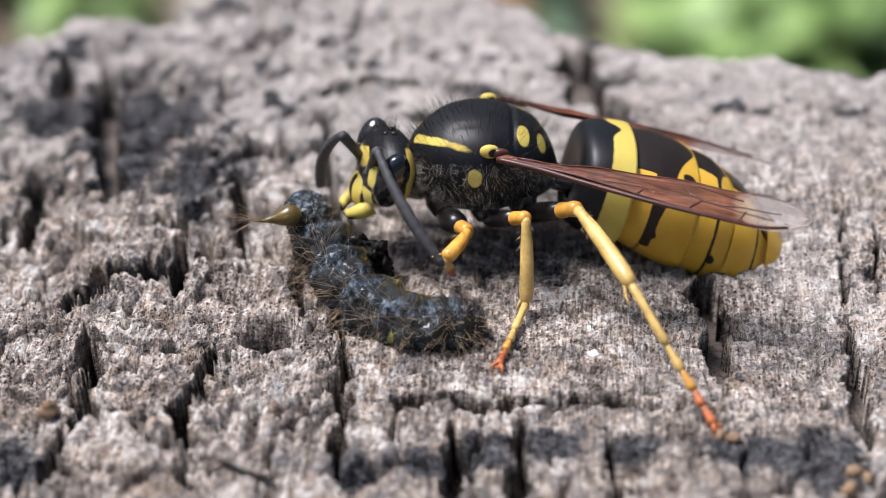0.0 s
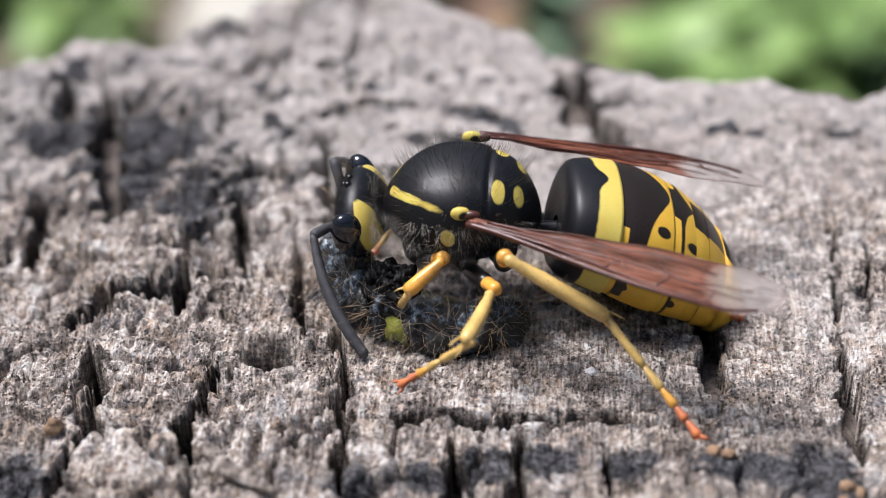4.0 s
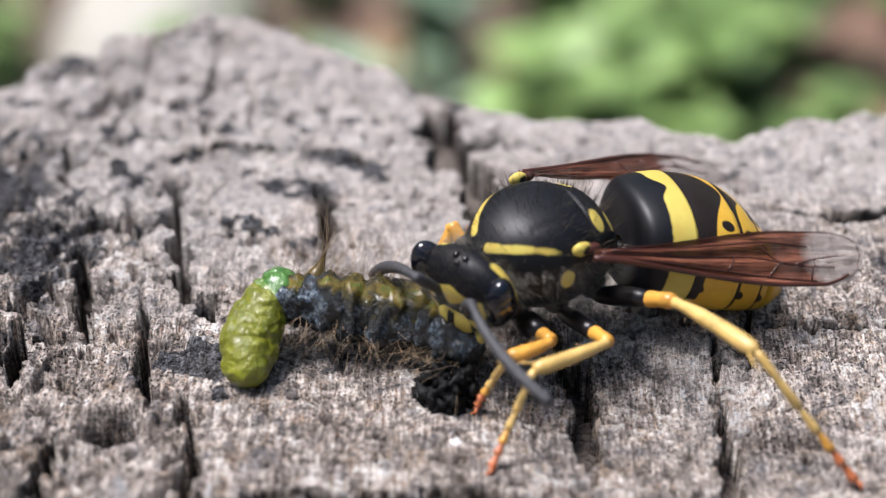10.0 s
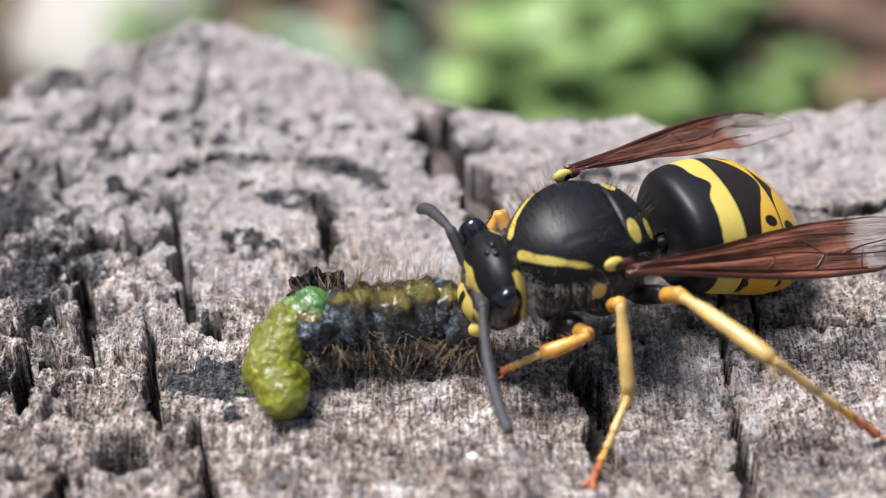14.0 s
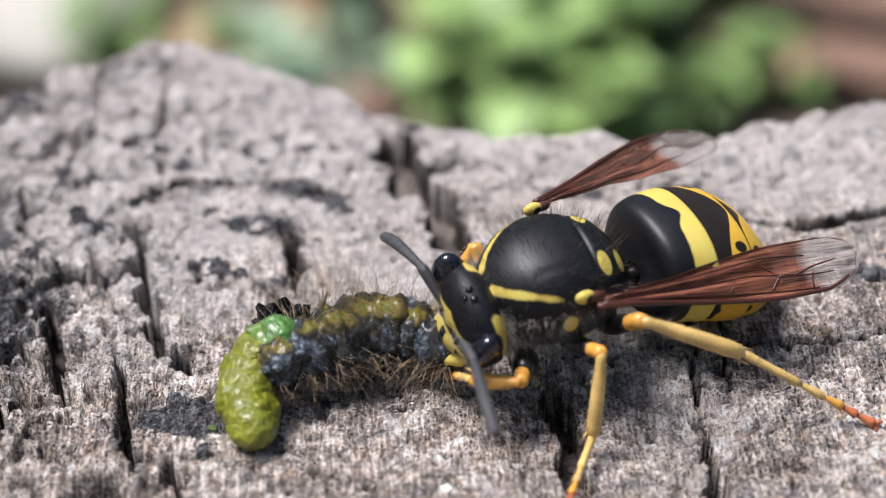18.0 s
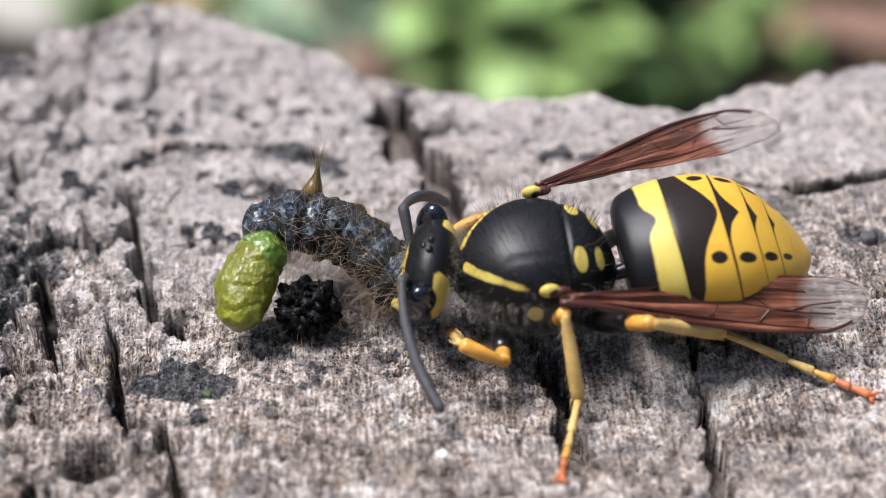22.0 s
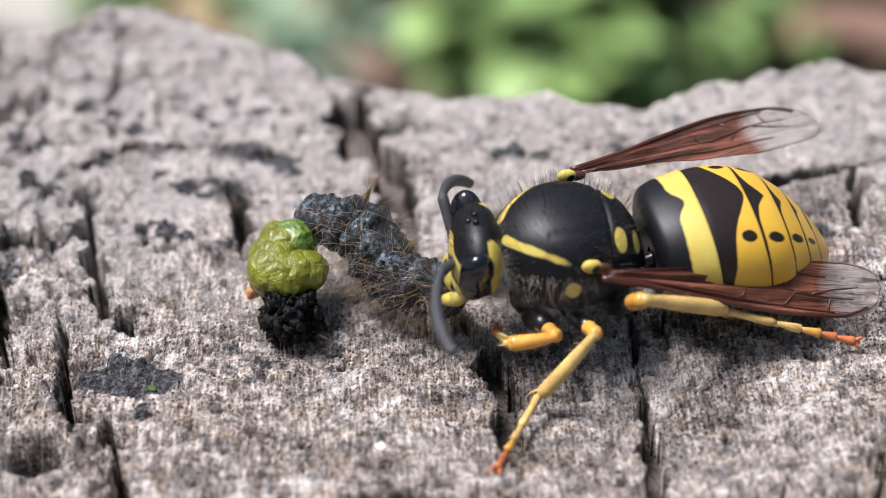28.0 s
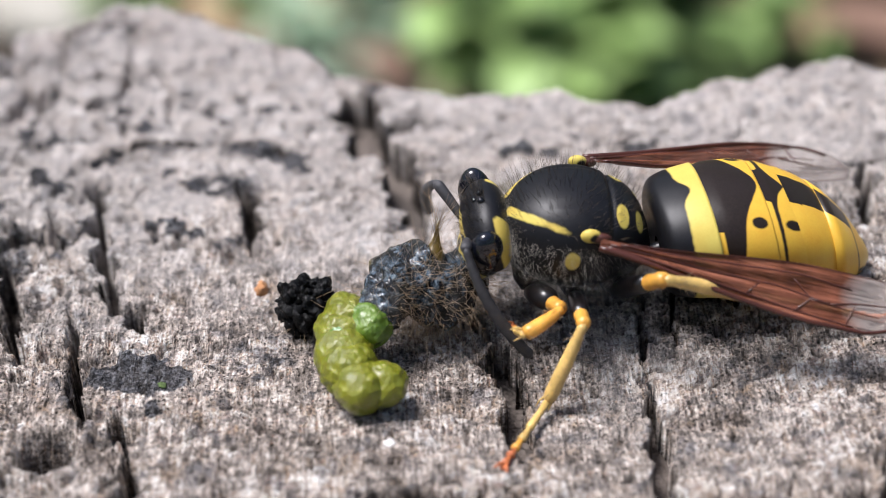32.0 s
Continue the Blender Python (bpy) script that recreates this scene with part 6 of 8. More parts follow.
    walk(wing_near, [
        (0, mm(-0.55, 2.1, 0.78, -11.0, -5.3, -16.8)),
        (1, mm(-0.55, 2.1, 0.78, -10.8, -5.2, -18.5)),
        (2, mm(-0.55, 2.1, 0.78, -11.2, -5.9, -15.6)),
        (2.8, mm(-0.55, 2.1, 0.78, -10.8, -6.1, -18.3)),
        (3.5, mm(-0.55, 2.1, 0.78, -10.7, -4.5, -18.6)),
        (5.5, mm(-0.55, 2.1, 0.78, -11.0, -2.5, -14.0)),
        (6.2, mm(-0.55, 2.1, 0.78, -10.8, -1.2, -17.7)),
        (7, mm(-0.55, 2.1, 0.78, -10.5, -4.0, -21.6)),
        (8, mm(-0.55, 2.1, 0.78, -10.3, -3.3, -22.8)),
        (9.7, mm(-0.55, 2.1, 0.78, -48.9, -18.6, -8.7)),
        (10.4, mm(-0.55, 2.1, 0.78, -41.3, -7.7, -9.2)),
        (11.1, mm(-0.55, 2.1, 0.78, -37.7, -9.9, -12.1)),
        (11.8, mm(-0.55, 2.1, 0.78, -34.0, -5.8, -9.5)),
        (12.5, mm(-0.55, 2.1, 0.78, -31.5, -12.8, -3.1)),
        (13.2, mm(-0.55, 2.1, 0.78, -36.0, -10.4, -3.9)),
        (14, mm(-0.55, 2.1, 0.78, -35.3, -10.1, -4.1)),
        (16.5, mm(-0.55, 2.1, 0.78, -36.8, -17.4, -3.1)),
        (17.5, mm(-0.55, 2.1, 0.78, -36.4, -16.4, 2.1)),
        (18.5, mm(-0.55, 2.1, 0.78, -33.1, -13.2, 2.2)),
        (19.5, mm(-0.55, 2.1, 0.78, -32.3, -15.8, 3.9)),
        (20.5, mm(-0.55, 2.1, 0.78, -33.0, -19.2, 0.0)),
        (21.5, mm(-0.55, 2.1, 0.78, -33.2, -15.0, 0.2)),
        (22.5, mm(-0.55, 2.1, 0.78, -35.2, -15.6, 1.0)),
        (23.5, mm(-0.55, 2.1, 0.78, -36.6, -18.7, 5.9)),
        (25, mm(-0.55, 2.1, 0.78, -38.0, -15.1, -0.9)),
        (26.5, mm(-0.55, 2.1, 0.78, -39.3, -19.5, 6.4)),
        (29, mm(-0.55, 2.1, 0.78, -37.2, -8.4, 0.8)),
        (30, mm(-0.55, 2.1, 0.78, -41.2, -9.5, -3.4)),
        (32, mm(-0.55, 2.1, 0.78, -46.4, -7.7, -9.1)),
    ])
    walk(wing_far, [
        (0, mm(-0.55, -2, 0.82, 23.7, -14.8, -0.7)),
        (1, mm(-0.55, -2, 0.82, 24.7, -10.2, -6.5)),
        (2, mm(-0.55, -2, 0.82, 24.3, -11.8, -5.8)),
        (2.8, mm(-0.55, -2, 0.82, 22.5, -18.1, 4.6)),
        (3.5, mm(-0.55, -2, 0.82, 22.3, -19.1, 7.4)),
        (5.5, mm(-0.55, -2, 0.82, 20.9, -17.3, 15.6)),
        (6.2, mm(-0.55, -2, 0.82, 23.5, -17.6, 9.3)),
        (7, mm(-0.55, -2, 0.82, 25.2, -19.8, 8.6)),
        (8, mm(-0.55, -2, 0.82, 24.9, -21.6, 14.8)),
        (9, mm(-0.55, -2, 0.82, -6.9, -18.6, 9.8)),
        (9.7, mm(-0.55, -2, 0.82, -2.4, -23.8, 9.6)),
        (10.4, mm(-0.55, -2, 0.82, 1.9, -16.7, 9.9)),
        (11.1, mm(-0.55, -2, 0.82, 5.1, -20.5, 12.1)),
        (11.8, mm(-0.55, -2, 0.82, 7.3, -12.8, 11.7)),
        (12.5, mm(-0.55, -2, 0.82, 6.9, -22.7, 17.0)),
        (13.2, mm(-0.55, -2, 0.82, 6.2, -24.2, 21.4)),
        (14, mm(-0.55, -2, 0.82, 8.5, -17.0, 13.6)),
        (16.5, mm(-0.55, -2, 0.82, 1.9, -23.3, 22.5)),
        (17.5, mm(-0.55, -2, 0.82, 1.0, -23.2, 25.7)),
        (18.5, mm(-0.55, -2, 0.82, 3.1, -19.6, 25.0)),
        (19.5, mm(-0.55, -2, 0.82, 2.5, -19.9, 27.7)),
        (20.5, mm(-0.55, -2, 0.82, 0.7, -20.7, 30.0)),
        (21.5, mm(-0.55, -2, 0.82, 0.6, -18.1, 27.3)),
        (22.5, mm(-0.55, -2, 0.82, 0.2, -15.4, 25.5)),
        (23.5, mm(-0.55, -2, 0.82, -2.1, -17.0, 29.7)),
        (25, mm(-0.55, -2, 0.82, -1.9, -18.0, 25.2)),
        (26.5, mm(-0.55, -2, 0.82, -2.0, -11.5, 21.6)),
        (29, mm(-0.55, -2, 0.82, -2.1, -5.6, 18.1)),
        (30, mm(-0.55, -2, 0.82, -2.2, -8.6, 16.5)),
        (31, mm(-0.55, -2, 0.82, -3.0, -6.2, 14.3)),
        (32, mm(-0.55, -2, 0.82, -4.0, -9.1, 13.8)),
    ])
    walk(scape_near, [
        (0, mm(1.36, 0.36, 0.22, 0.0, -47.3, 74.4)),
        (1, mm(1.36, 0.36, 0.22, 0.0, -8.9, 36.0)),
        (2, mm(1.36, 0.36, 0.22, 0.0, -31.9, 71.9)),
        (3, mm(1.36, 0.36, 0.22, 0.0, -24.2, 69.9)),
        (6, mm(1.36, 0.36, 0.22, 0.0, -28.5, 56.9)),
        (7, mm(1.36, 0.36, 0.22, 0.0, -24.5, 53.3)),
        (8, mm(1.36, 0.36, 0.22, 0.0, -38.8, 62.0)),
        (9, mm(1.36, 0.36, 0.22, 0.0, -13.2, 70.5)),
        (10, mm(1.36, 0.36, 0.22, 0.0, -43.4, 56.4)),
        (11, mm(1.36, 0.36, 0.22, 0.0, -22.0, 60.1)),
        (12, mm(1.36, 0.36, 0.22, 0.0, -32.4, 44.7)),
        (13, mm(1.36, 0.36, 0.22, 0.0, -20.4, 46.9)),
        (14, mm(1.36, 0.36, 0.22, 0.0, -30.2, 73.4)),
        (17, mm(1.36, 0.36, 0.22, 0.0, -24.4, 82.1)),
        (18, mm(1.36, 0.36, 0.22, 0.0, -25.6, 84.9)),
        (19, mm(1.36, 0.36, 0.22, 0.0, -28.4, 72.4)),
        (20, mm(1.36, 0.36, 0.22, 0.0, -49.1, 86.9)),
        (21, mm(1.36, 0.36, 0.22, 0.0, -35.3, 91.7)),
        (22, mm(1.36, 0.36, 0.22, 0.0, -49.6, 82.9)),
        (23, mm(1.36, 0.36, 0.22, 0.0, -15.0, 83.9)),
        (24, mm(1.36, 0.36, 0.22, 0.0, -17.0, 69.2)),
        (25, mm(1.36, 0.36, 0.22, 0.0, -22.9, 74.3)),
        (26, mm(1.36, 0.36, 0.22, 0.0, -21.5, 71.3)),
        (29, mm(1.36, 0.36, 0.22, 0.0, -24.3, 57.9)),
        (30, mm(1.36, 0.36, 0.22, 0.0, -14.8, 56.9)),
        (31, mm(1.36, 0.36, 0.22, 0.0, -36.0, 75.3)),
        (32, mm(1.36, 0.36, 0.22, 0.0, -33.1, 81.9)),
    ])
    walk(antenna_near, [
        (0, mm(1.62, 1.31, 1.29, 85.9, 35.0, 125.7)),
        (1, mm(2.52, 1.20, 0.45, 72.8, 37.6, 102.4)),
        (2, mm(1.74, 1.53, 0.99, 82.6, 41.5, 106.3)),
        (3, mm(1.82, 1.60, 0.81, 102.3, 44.6, 111.5)),
        (6, mm(2.06, 1.43, 0.91, 28.9, 48.6, 104.3)),
        (7, mm(2.15, 1.42, 0.82, 76.7, 50.6, 103.2)),
        (8, mm(1.89, 1.36, 1.13, 103.9, 47.8, 113.4)),
        (8.5, mm(1.86, 1.52, 0.84, 128.6, 22.5, 108.2)),
        (9, mm(1.83, 1.69, 0.55, 153.2, 1.2, 93.4)),
        (9.5, mm(1.89, 1.46, 0.88, 110.2, 7.8, 80.8)),
        (10, mm(1.94, 1.24, 1.22, 66.8, 3.9, 67.1)),
        (10.5, mm(1.99, 1.38, 0.99, 119.1, 9.5, 67.3)),
        (11, mm(2.03, 1.53, 0.76, 172.3, 12.8, 72.0)),
        (12, mm(2.23, 1.22, 1.00, -155.1, -20.8, 40.6)),
        (13, mm(2.29, 1.35, 0.73, -166.8, -14.8, 61.1)),
        (14, mm(1.72, 1.56, 0.95, 157.2, 13.4, 80.3)),
        (17, mm(1.54, 1.67, 0.82, 161.8, -0.4, 66.2)),
        (17.5, mm(1.51, 1.66, 0.83, 95.4, -21.0, 53.6)),
        (18, mm(1.48, 1.66, 0.85, 17.4, -39.2, 71.7)),
        (18.5, mm(1.61, 1.62, 0.88, 76.2, -33.9, 67.1)),
        (19, mm(1.75, 1.58, 0.91, 130.7, -27.8, 69.9)),
        (20, mm(1.41, 1.31, 1.32, 165.7, -32.4, 88.8)),
        (21, mm(1.32, 1.54, 1.06, 173.0, -20.5, 92.7)),
        (22, mm(1.48, 1.29, 1.32, 108.4, 9.6, 112.6)),
        (23, mm(1.51, 1.75, 0.59, 122.9, 4.1, 109.9)),
        (24, mm(1.85, 1.66, 0.64, 134.1, 9.6, 123.0)),
        (25, mm(1.72, 1.65, 0.78, 146.7, 16.6, 118.7)),
        (26, mm(1.79, 1.64, 0.75, 78.9, -10.2, 103.4)),
        (29, mm(2.06, 1.48, 0.82, 107.3, -3.1, 70.1)),
        (30, mm(2.13, 1.53, 0.59, 134.6, 3.7, 81.6)),
        (30.5, mm(1.89, 1.51, 0.83, 114.1, 25.5, 107.5)),
        (31, mm(1.66, 1.50, 1.07, 102.4, 53.6, 131.0)),
        (32, mm(1.53, 1.56, 1.01, 98.0, 59.7, 130.0)),
    ])
    walk(scape_far, [
        (0, mm(1.36, -0.36, 0.22, 0.0, -38.8, 19.7)),
        (1, mm(1.36, -0.36, 0.22, -0.0, -53.6, -22.2)),
        (2, mm(1.36, -0.36, 0.22, -0.0, -24.9, -54.5)),
        (3, mm(1.36, -0.36, 0.22, -0.0, -50.4, -75.7)),
        (6, mm(1.36, -0.36, 0.22, -0.0, -54.4, -62.9)),
        (7, mm(1.36, -0.36, 0.22, 0.0, -52.4, 66.0)),
        (8, mm(1.36, -0.36, 0.22, 0.0, -48.4, 61.8)),
        (9, mm(1.36, -0.36, 0.22, 0.0, -44.3, 66.6)),
        (10, mm(1.36, -0.36, 0.22, -0.0, -56.3, -20.5)),
        (11, mm(1.36, -0.36, 0.22, -0.0, -46.5, -36.7)),
        (12, mm(1.36, -0.36, 0.22, -0.0, -43.9, -40.2)),
        (13, mm(1.36, -0.36, 0.22, -0.0, -61.9, -39.4)),
        (14, mm(1.36, -0.36, 0.22, -0.0, -42.6, -72.3)),
        (17, mm(1.36, -0.36, 0.22, -0.0, -33.0, -69.6)),
        (18, mm(1.36, -0.36, 0.22, -0.0, -28.6, -76.3)),
        (19, mm(1.36, -0.36, 0.22, -0.0, -24.2, -59.2)),
        (20, mm(1.36, -0.36, 0.22, -0.0, -24.3, -75.3)),
        (21, mm(1.36, -0.36, 0.22, -0.0, -29.3, -80.0)),
        (22, mm(1.36, -0.36, 0.22, -0.0, -34.0, -65.7)),
        (23, mm(1.36, -0.36, 0.22, -0.0, -47.3, -65.6)),
        (24, mm(1.36, -0.36, 0.22, -0.0, -50.6, -70.8)),
        (25, mm(1.36, -0.36, 0.22, -0.0, -51.2, -71.3)),
        (26, mm(1.36, -0.36, 0.22, -0.0, -49.7, -69.3)),
        (29, mm(1.36, -0.36, 0.22, -0.0, -46.6, -71.6)),
        (30, mm(1.36, -0.36, 0.22, -0.0, -31.6, -52.2)),
        (31, mm(1.36, -0.36, 0.22, -0.0, -64.4, -70.6)),
        (32, mm(1.36, -0.36, 0.22, -0.0, -42.8, -51.0)),
    ])
    walk(antenna_far, [
        (0, mm(2.42, 0.02, 1.13, -58.5, 44.7, -98.4)),
        (1, mm(2.16, -0.69, 1.39, -44.8, 32.2, -86.2)),
        (2, mm(2.12, -1.43, 0.83, -44.3, 40.0, -87.0)),
        (3, mm(1.59, -1.26, 1.34, -41.0, 52.7, -77.6)),
        (6, mm(1.74, -1.11, 1.40, -14.4, 16.2, -118.1)),
        (7, mm(1.72, 0.45, 1.37, -11.9, 18.3, -87.8)),
        (8, mm(1.82, 0.49, 1.30, -17.7, 17.0, -91.9)),
        (9, mm(1.77, 0.59, 1.23, -18.8, 19.5, -85.3)),
        (10, mm(2.11, -0.64, 1.43, 8.6, 34.6, -108.2)),
        (11, mm(2.16, -0.96, 1.27, -4.6, 30.7, -120.9)),
        (12, mm(2.16, -1.03, 1.23, 6.3, 52.7, -95.0)),
        (13, mm(1.89, -0.79, 1.50, -13.1, 27.4, -99.5)),
        (14, mm(1.69, -1.38, 1.20, -22.5, 32.4, -95.0)),
        (17, mm(1.78, -1.50, 1.01, 2.7, 39.6, -86.7)),
        (18, mm(1.66, -1.60, 0.91, -18.4, 41.9, -90.0)),
        (19, mm(2.04, -1.50, 0.81, 57.4, 47.8, -76.2)),
        (20, mm(1.69, -1.64, 0.82, 10.5, 46.5, -75.6)),
        (21, mm(1.58, -1.61, 0.93, 6.9, 54.0, -70.1)),
        (22, mm(1.85, -1.46, 1.03, -43.0, 45.0, -112.4)),
        (23, mm(1.77, -1.26, 1.29, -43.1, 34.9, -104.9)),
        (24, mm(1.66, -1.23, 1.34, -76.5, 17.9, -123.6)),
        (25, mm(1.65, -1.22, 1.35, -36.5, 28.5, -116.4)),
        (26, mm(1.69, -1.24, 1.33, -41.2, 20.2, -127.7)),
        (29, mm(1.67, -1.31, 1.27, -32.3, 38.0, -94.7)),
        (30, mm(2.12, -1.34, 0.98, -6.0, 53.6, -73.7)),
        (31, mm(1.57, -0.95, 1.53, -44.9, 28.9, -109.0)),
        (32, mm(2.03, -1.19, 1.21, -33.4, 50.6, -79.5)),
    ])
    walk(gut_lobes[0], [
        (0, mm(-5.47, -9.88, 0.81, 0, 0, -53)),
        (1, mm(-5.81, -9.63, 0.91, 0, 0, -53)),
        (2, mm(-5.25, -9.17, 0.99, 0, 0, -53)),
        (3, mm(-4.92, -9.42, 0.91, 0, 0, -53)),
        (6, mm(-6.64, -7.91, 1.27, 0, 0, -71)),
        (7, mm(-6.45, -8.10, 1.29, 0, 0, -71)),
        (8, mm(-6.19, -7.65, 1.40, 0, 0, -71)),
        (9, mm(-5.09, -6.55, 2.22, 0, 0, -71)),
        (10, mm(-4.36, -6.31, 2.02, 0, 0, -71)),
        (11, mm(-3.62, -6.35, 2.12, 0, 0, -71)),
        (12, mm(-3.27, -6.52, 2.12, 0, 0, -71)),
        (13, mm(-3.21, -6.36, 2.12, 0, 0, -71)),
        (14, mm(-3.62, -6.60, 2.12, 0, 0, -71)),
        (17, mm(-3.41, -6.29, 2.12, 0, 0, -71)),
        (18, mm(-3.74, -6.29, 2.12, 0, 0, -71)),
        (19, mm(-4.11, -6.30, 2.00, 0, 0, -71)),
        (20, mm(-4.43, -6.99, 2.00, 0, 0, -71)),
        (21, mm(-4.65, -6.96, 2.10, 0, 0, -71)),
        (22, mm(-4.45, -4.84, 2.12, 0, 0, -71)),
        (23, mm(-3.98, -4.17, 2.20, 0, 0, -71)),
        (24, mm(-3.33, -3.62, 2.43, 0, 0, -71)),
        (25, mm(-2.76, -3.96, 2.56, 0, 0, -71)),
        (26, mm(-2.50, -3.98, 2.44, 0, 0, -71)),
        (29, mm(-1.69, -5.08, 1.95, 0, 0, -71)),
        (30, mm(-1.15, -5.46, 1.75, 0, 0, -71)),
        (31, mm(-0.88, -6.07, 1.59, 0, 0, -71)),
        (32, mm(-0.36, -7.75, 1.33, 0, 0, -71)),
    ])
    walk(gut_lobes[1], [
        (0, mm(-6.28, -8.96, 0.89, 0, -0, -53)),
        (1, mm(-6.54, -9.36, 1.05, 0, -0, -53)),
        (2, mm(-6.09, -8.56, 1.21, 0, -0, -53)),
        (3, mm(-5.73, -9.06, 1.05, 0, -0, -53)),
        (6, mm(-6.28, -7.61, 1.44, 0, -0, -66)),
        (7, mm(-6.09, -7.83, 1.49, 0, -0, -66)),
        (8, mm(-6.06, -7.39, 1.68, 0, -0, -66)),
        (9, mm(-5.20, -6.74, 1.89, 0, -0, -66)),
        (10, mm(-4.56, -6.51, 1.84, 0, -0, -66)),
        (11, mm(-4.01, -6.42, 1.93, 0, -0, -66)),
        (12, mm(-3.61, -6.67, 1.93, 0, -0, -66)),
        (13, mm(-3.51, -6.56, 1.94, 0, -0, -66)),
        (14, mm(-3.96, -6.73, 1.93, 0, -0, -66)),
        (17, mm(-3.78, -6.42, 1.93, 0, -0, -66)),
        (18, mm(-4.10, -6.35, 1.92, 0, -0, -66)),
        (19, mm(-4.40, -6.57, 1.93, 0, -0, -66)),
        (20, mm(-4.65, -7.25, 1.93, 0, -0, -66)),
        (21, mm(-4.86, -7.21, 2.03, 0, -0, -66)),
        (22, mm(-4.03, -4.34, 2.49, 0, -0, -66)),
        (23, mm(-3.39, -3.87, 2.57, 0, -0, -66)),
        (24, mm(-2.73, -3.64, 2.70, 0, -0, -66)),
        (25, mm(-2.19, -3.87, 2.80, 0, -0, -66)),
        (26, mm(-1.94, -3.84, 2.60, 0, -0, -66)),
        (29, mm(-1.05, -4.12, 2.29, 0, -0, -66)),
        (30, mm(-0.48, -4.71, 2.14, 0, -0, -66)),
        (31, mm(-0.14, -5.35, 1.90, 0, -0, -66)),
        (32, mm(0.43, -7.39, 1.60, 0, -0, -66)),
    ])
    walk(gut_lobes[2], [
        (0, mm(-5.67, -9.74, 0.83, 0, -0, -53)),
        (1, mm(-6.01, -9.52, 0.93, 0, -0, -53)),
        (2, mm(-5.47, -9.00, 1.03, 0, -0, -53)),
        (3, mm(-5.13, -9.31, 0.93, 0, -0, -53)),
        (6, mm(-6.58, -7.76, 1.36, 0, -0, -61)),
        (7, mm(-6.39, -7.95, 1.38, 0, -0, -61)),
        (8, mm(-6.16, -7.54, 1.49, 0, -0, -61)),
        (9, mm(-5.30, -7.03, 1.72, 0, -0, -61)),
        (10, mm(-4.80, -6.80, 1.75, 0, -0, -61)),
        (11, mm(-4.43, -6.69, 1.81, 0, -0, -61)),
        (12, mm(-3.99, -6.94, 1.81, 0, -0, -61)),
        (13, mm(-3.86, -6.86, 1.84, 0, -0, -61)),
        (14, mm(-4.30, -7.02, 1.81, 0, -0, -61)),
        (17, mm(-4.16, -6.72, 1.79, 0, -0, -61)),
        (18, mm(-4.43, -6.64, 1.74, 0, -0, -61)),
        (19, mm(-4.59, -6.89, 1.80, 0, -0, -61)),
        (20, mm(-4.80, -7.53, 1.82, 0, -0, -61)),
        (21, mm(-5.00, -7.48, 1.93, 0, -0, -61)),
        (22, mm(-4.25, -4.51, 2.36, 0, -0, -61)),
        (23, mm(-3.65, -3.93, 2.43, 0, -0, -61)),
        (24, mm(-2.96, -3.50, 2.67, 0, -0, -61)),
        (25, mm(-2.42, -3.73, 2.78, 0, -0, -61)),
        (26, mm(-2.18, -3.78, 2.58, 0, -0, -61)),
        (29, mm(-1.56, -4.29, 2.18, 0, -0, -61)),
        (30, mm(-1.00, -4.65, 1.99, 0, -0, -61)),
        (31, mm(-0.73, -5.29, 1.90, 0, -0, -61)),
        (32, mm(-0.19, -6.98, 1.60, 0, -0, -61)),
    ])
    walk(gut_lobes[3], [
        (0, mm(-5.27, -10.01, 0.79, 0, -0, -53)),
        (1, mm(-5.61, -9.74, 0.89, 0, -0, -53)),
        (2, mm(-5.03, -9.34, 0.95, 0, -0, -53)),
        (3, mm(-4.70, -9.53, 0.89, 0, -0, -53)),
        (6, mm(-6.70, -8.05, 1.19, 0, -0, -57)),
        (7, mm(-6.50, -8.25, 1.20, 0, -0, -57)),
        (8, mm(-6.21, -7.77, 1.31, 0, -0, -57)),
        (9, mm(-5.38, -7.34, 1.57, 0, -0, -57)),
        (10, mm(-4.96, -7.12, 1.58, 0, -0, -57)),
        (11, mm(-4.77, -7.07, 1.65, 0, -0, -57)),
        (12, mm(-4.28, -7.29, 1.63, 0, -0, -57)),
        (13, mm(-4.12, -7.24, 1.68, 0, -0, -57)),
        (14, mm(-4.56, -7.39, 1.64, 0, -0, -57)),
        (17, mm(-4.49, -7.09, 1.62, 0, -0, -57)),
        (18, mm(-4.64, -7.02, 1.53, 0, -0, -57)),
        (19, mm(-4.72, -7.24, 1.64, 0, -0, -57)),
        (20, mm(-4.90, -7.84, 1.67, 0, -0, -57)),
        (21, mm(-5.07, -7.77, 1.79, 0, -0, -57)),
        (22, mm(-4.39, -4.73, 2.21, 0, -0, -57)),
        (23, mm(-3.88, -4.07, 2.27, 0, -0, -57)),
        (24, mm(-3.21, -3.57, 2.51, 0, -0, -57)),
        (25, mm(-2.65, -3.88, 2.63, 0, -0, -57)),
        (26, mm(-2.39, -3.91, 2.49, 0, -0, -57)),
        (29, mm(-1.69, -4.83, 2.02, 0, -0, -57)),
        (30, mm(-1.14, -5.20, 1.82, 0, -0, -57)),
        (31, mm(-0.85, -5.81, 1.69, 0, -0, -57)),
        (32, mm(-0.36, -7.40, 1.44, 0, -0, -57)),
    ])
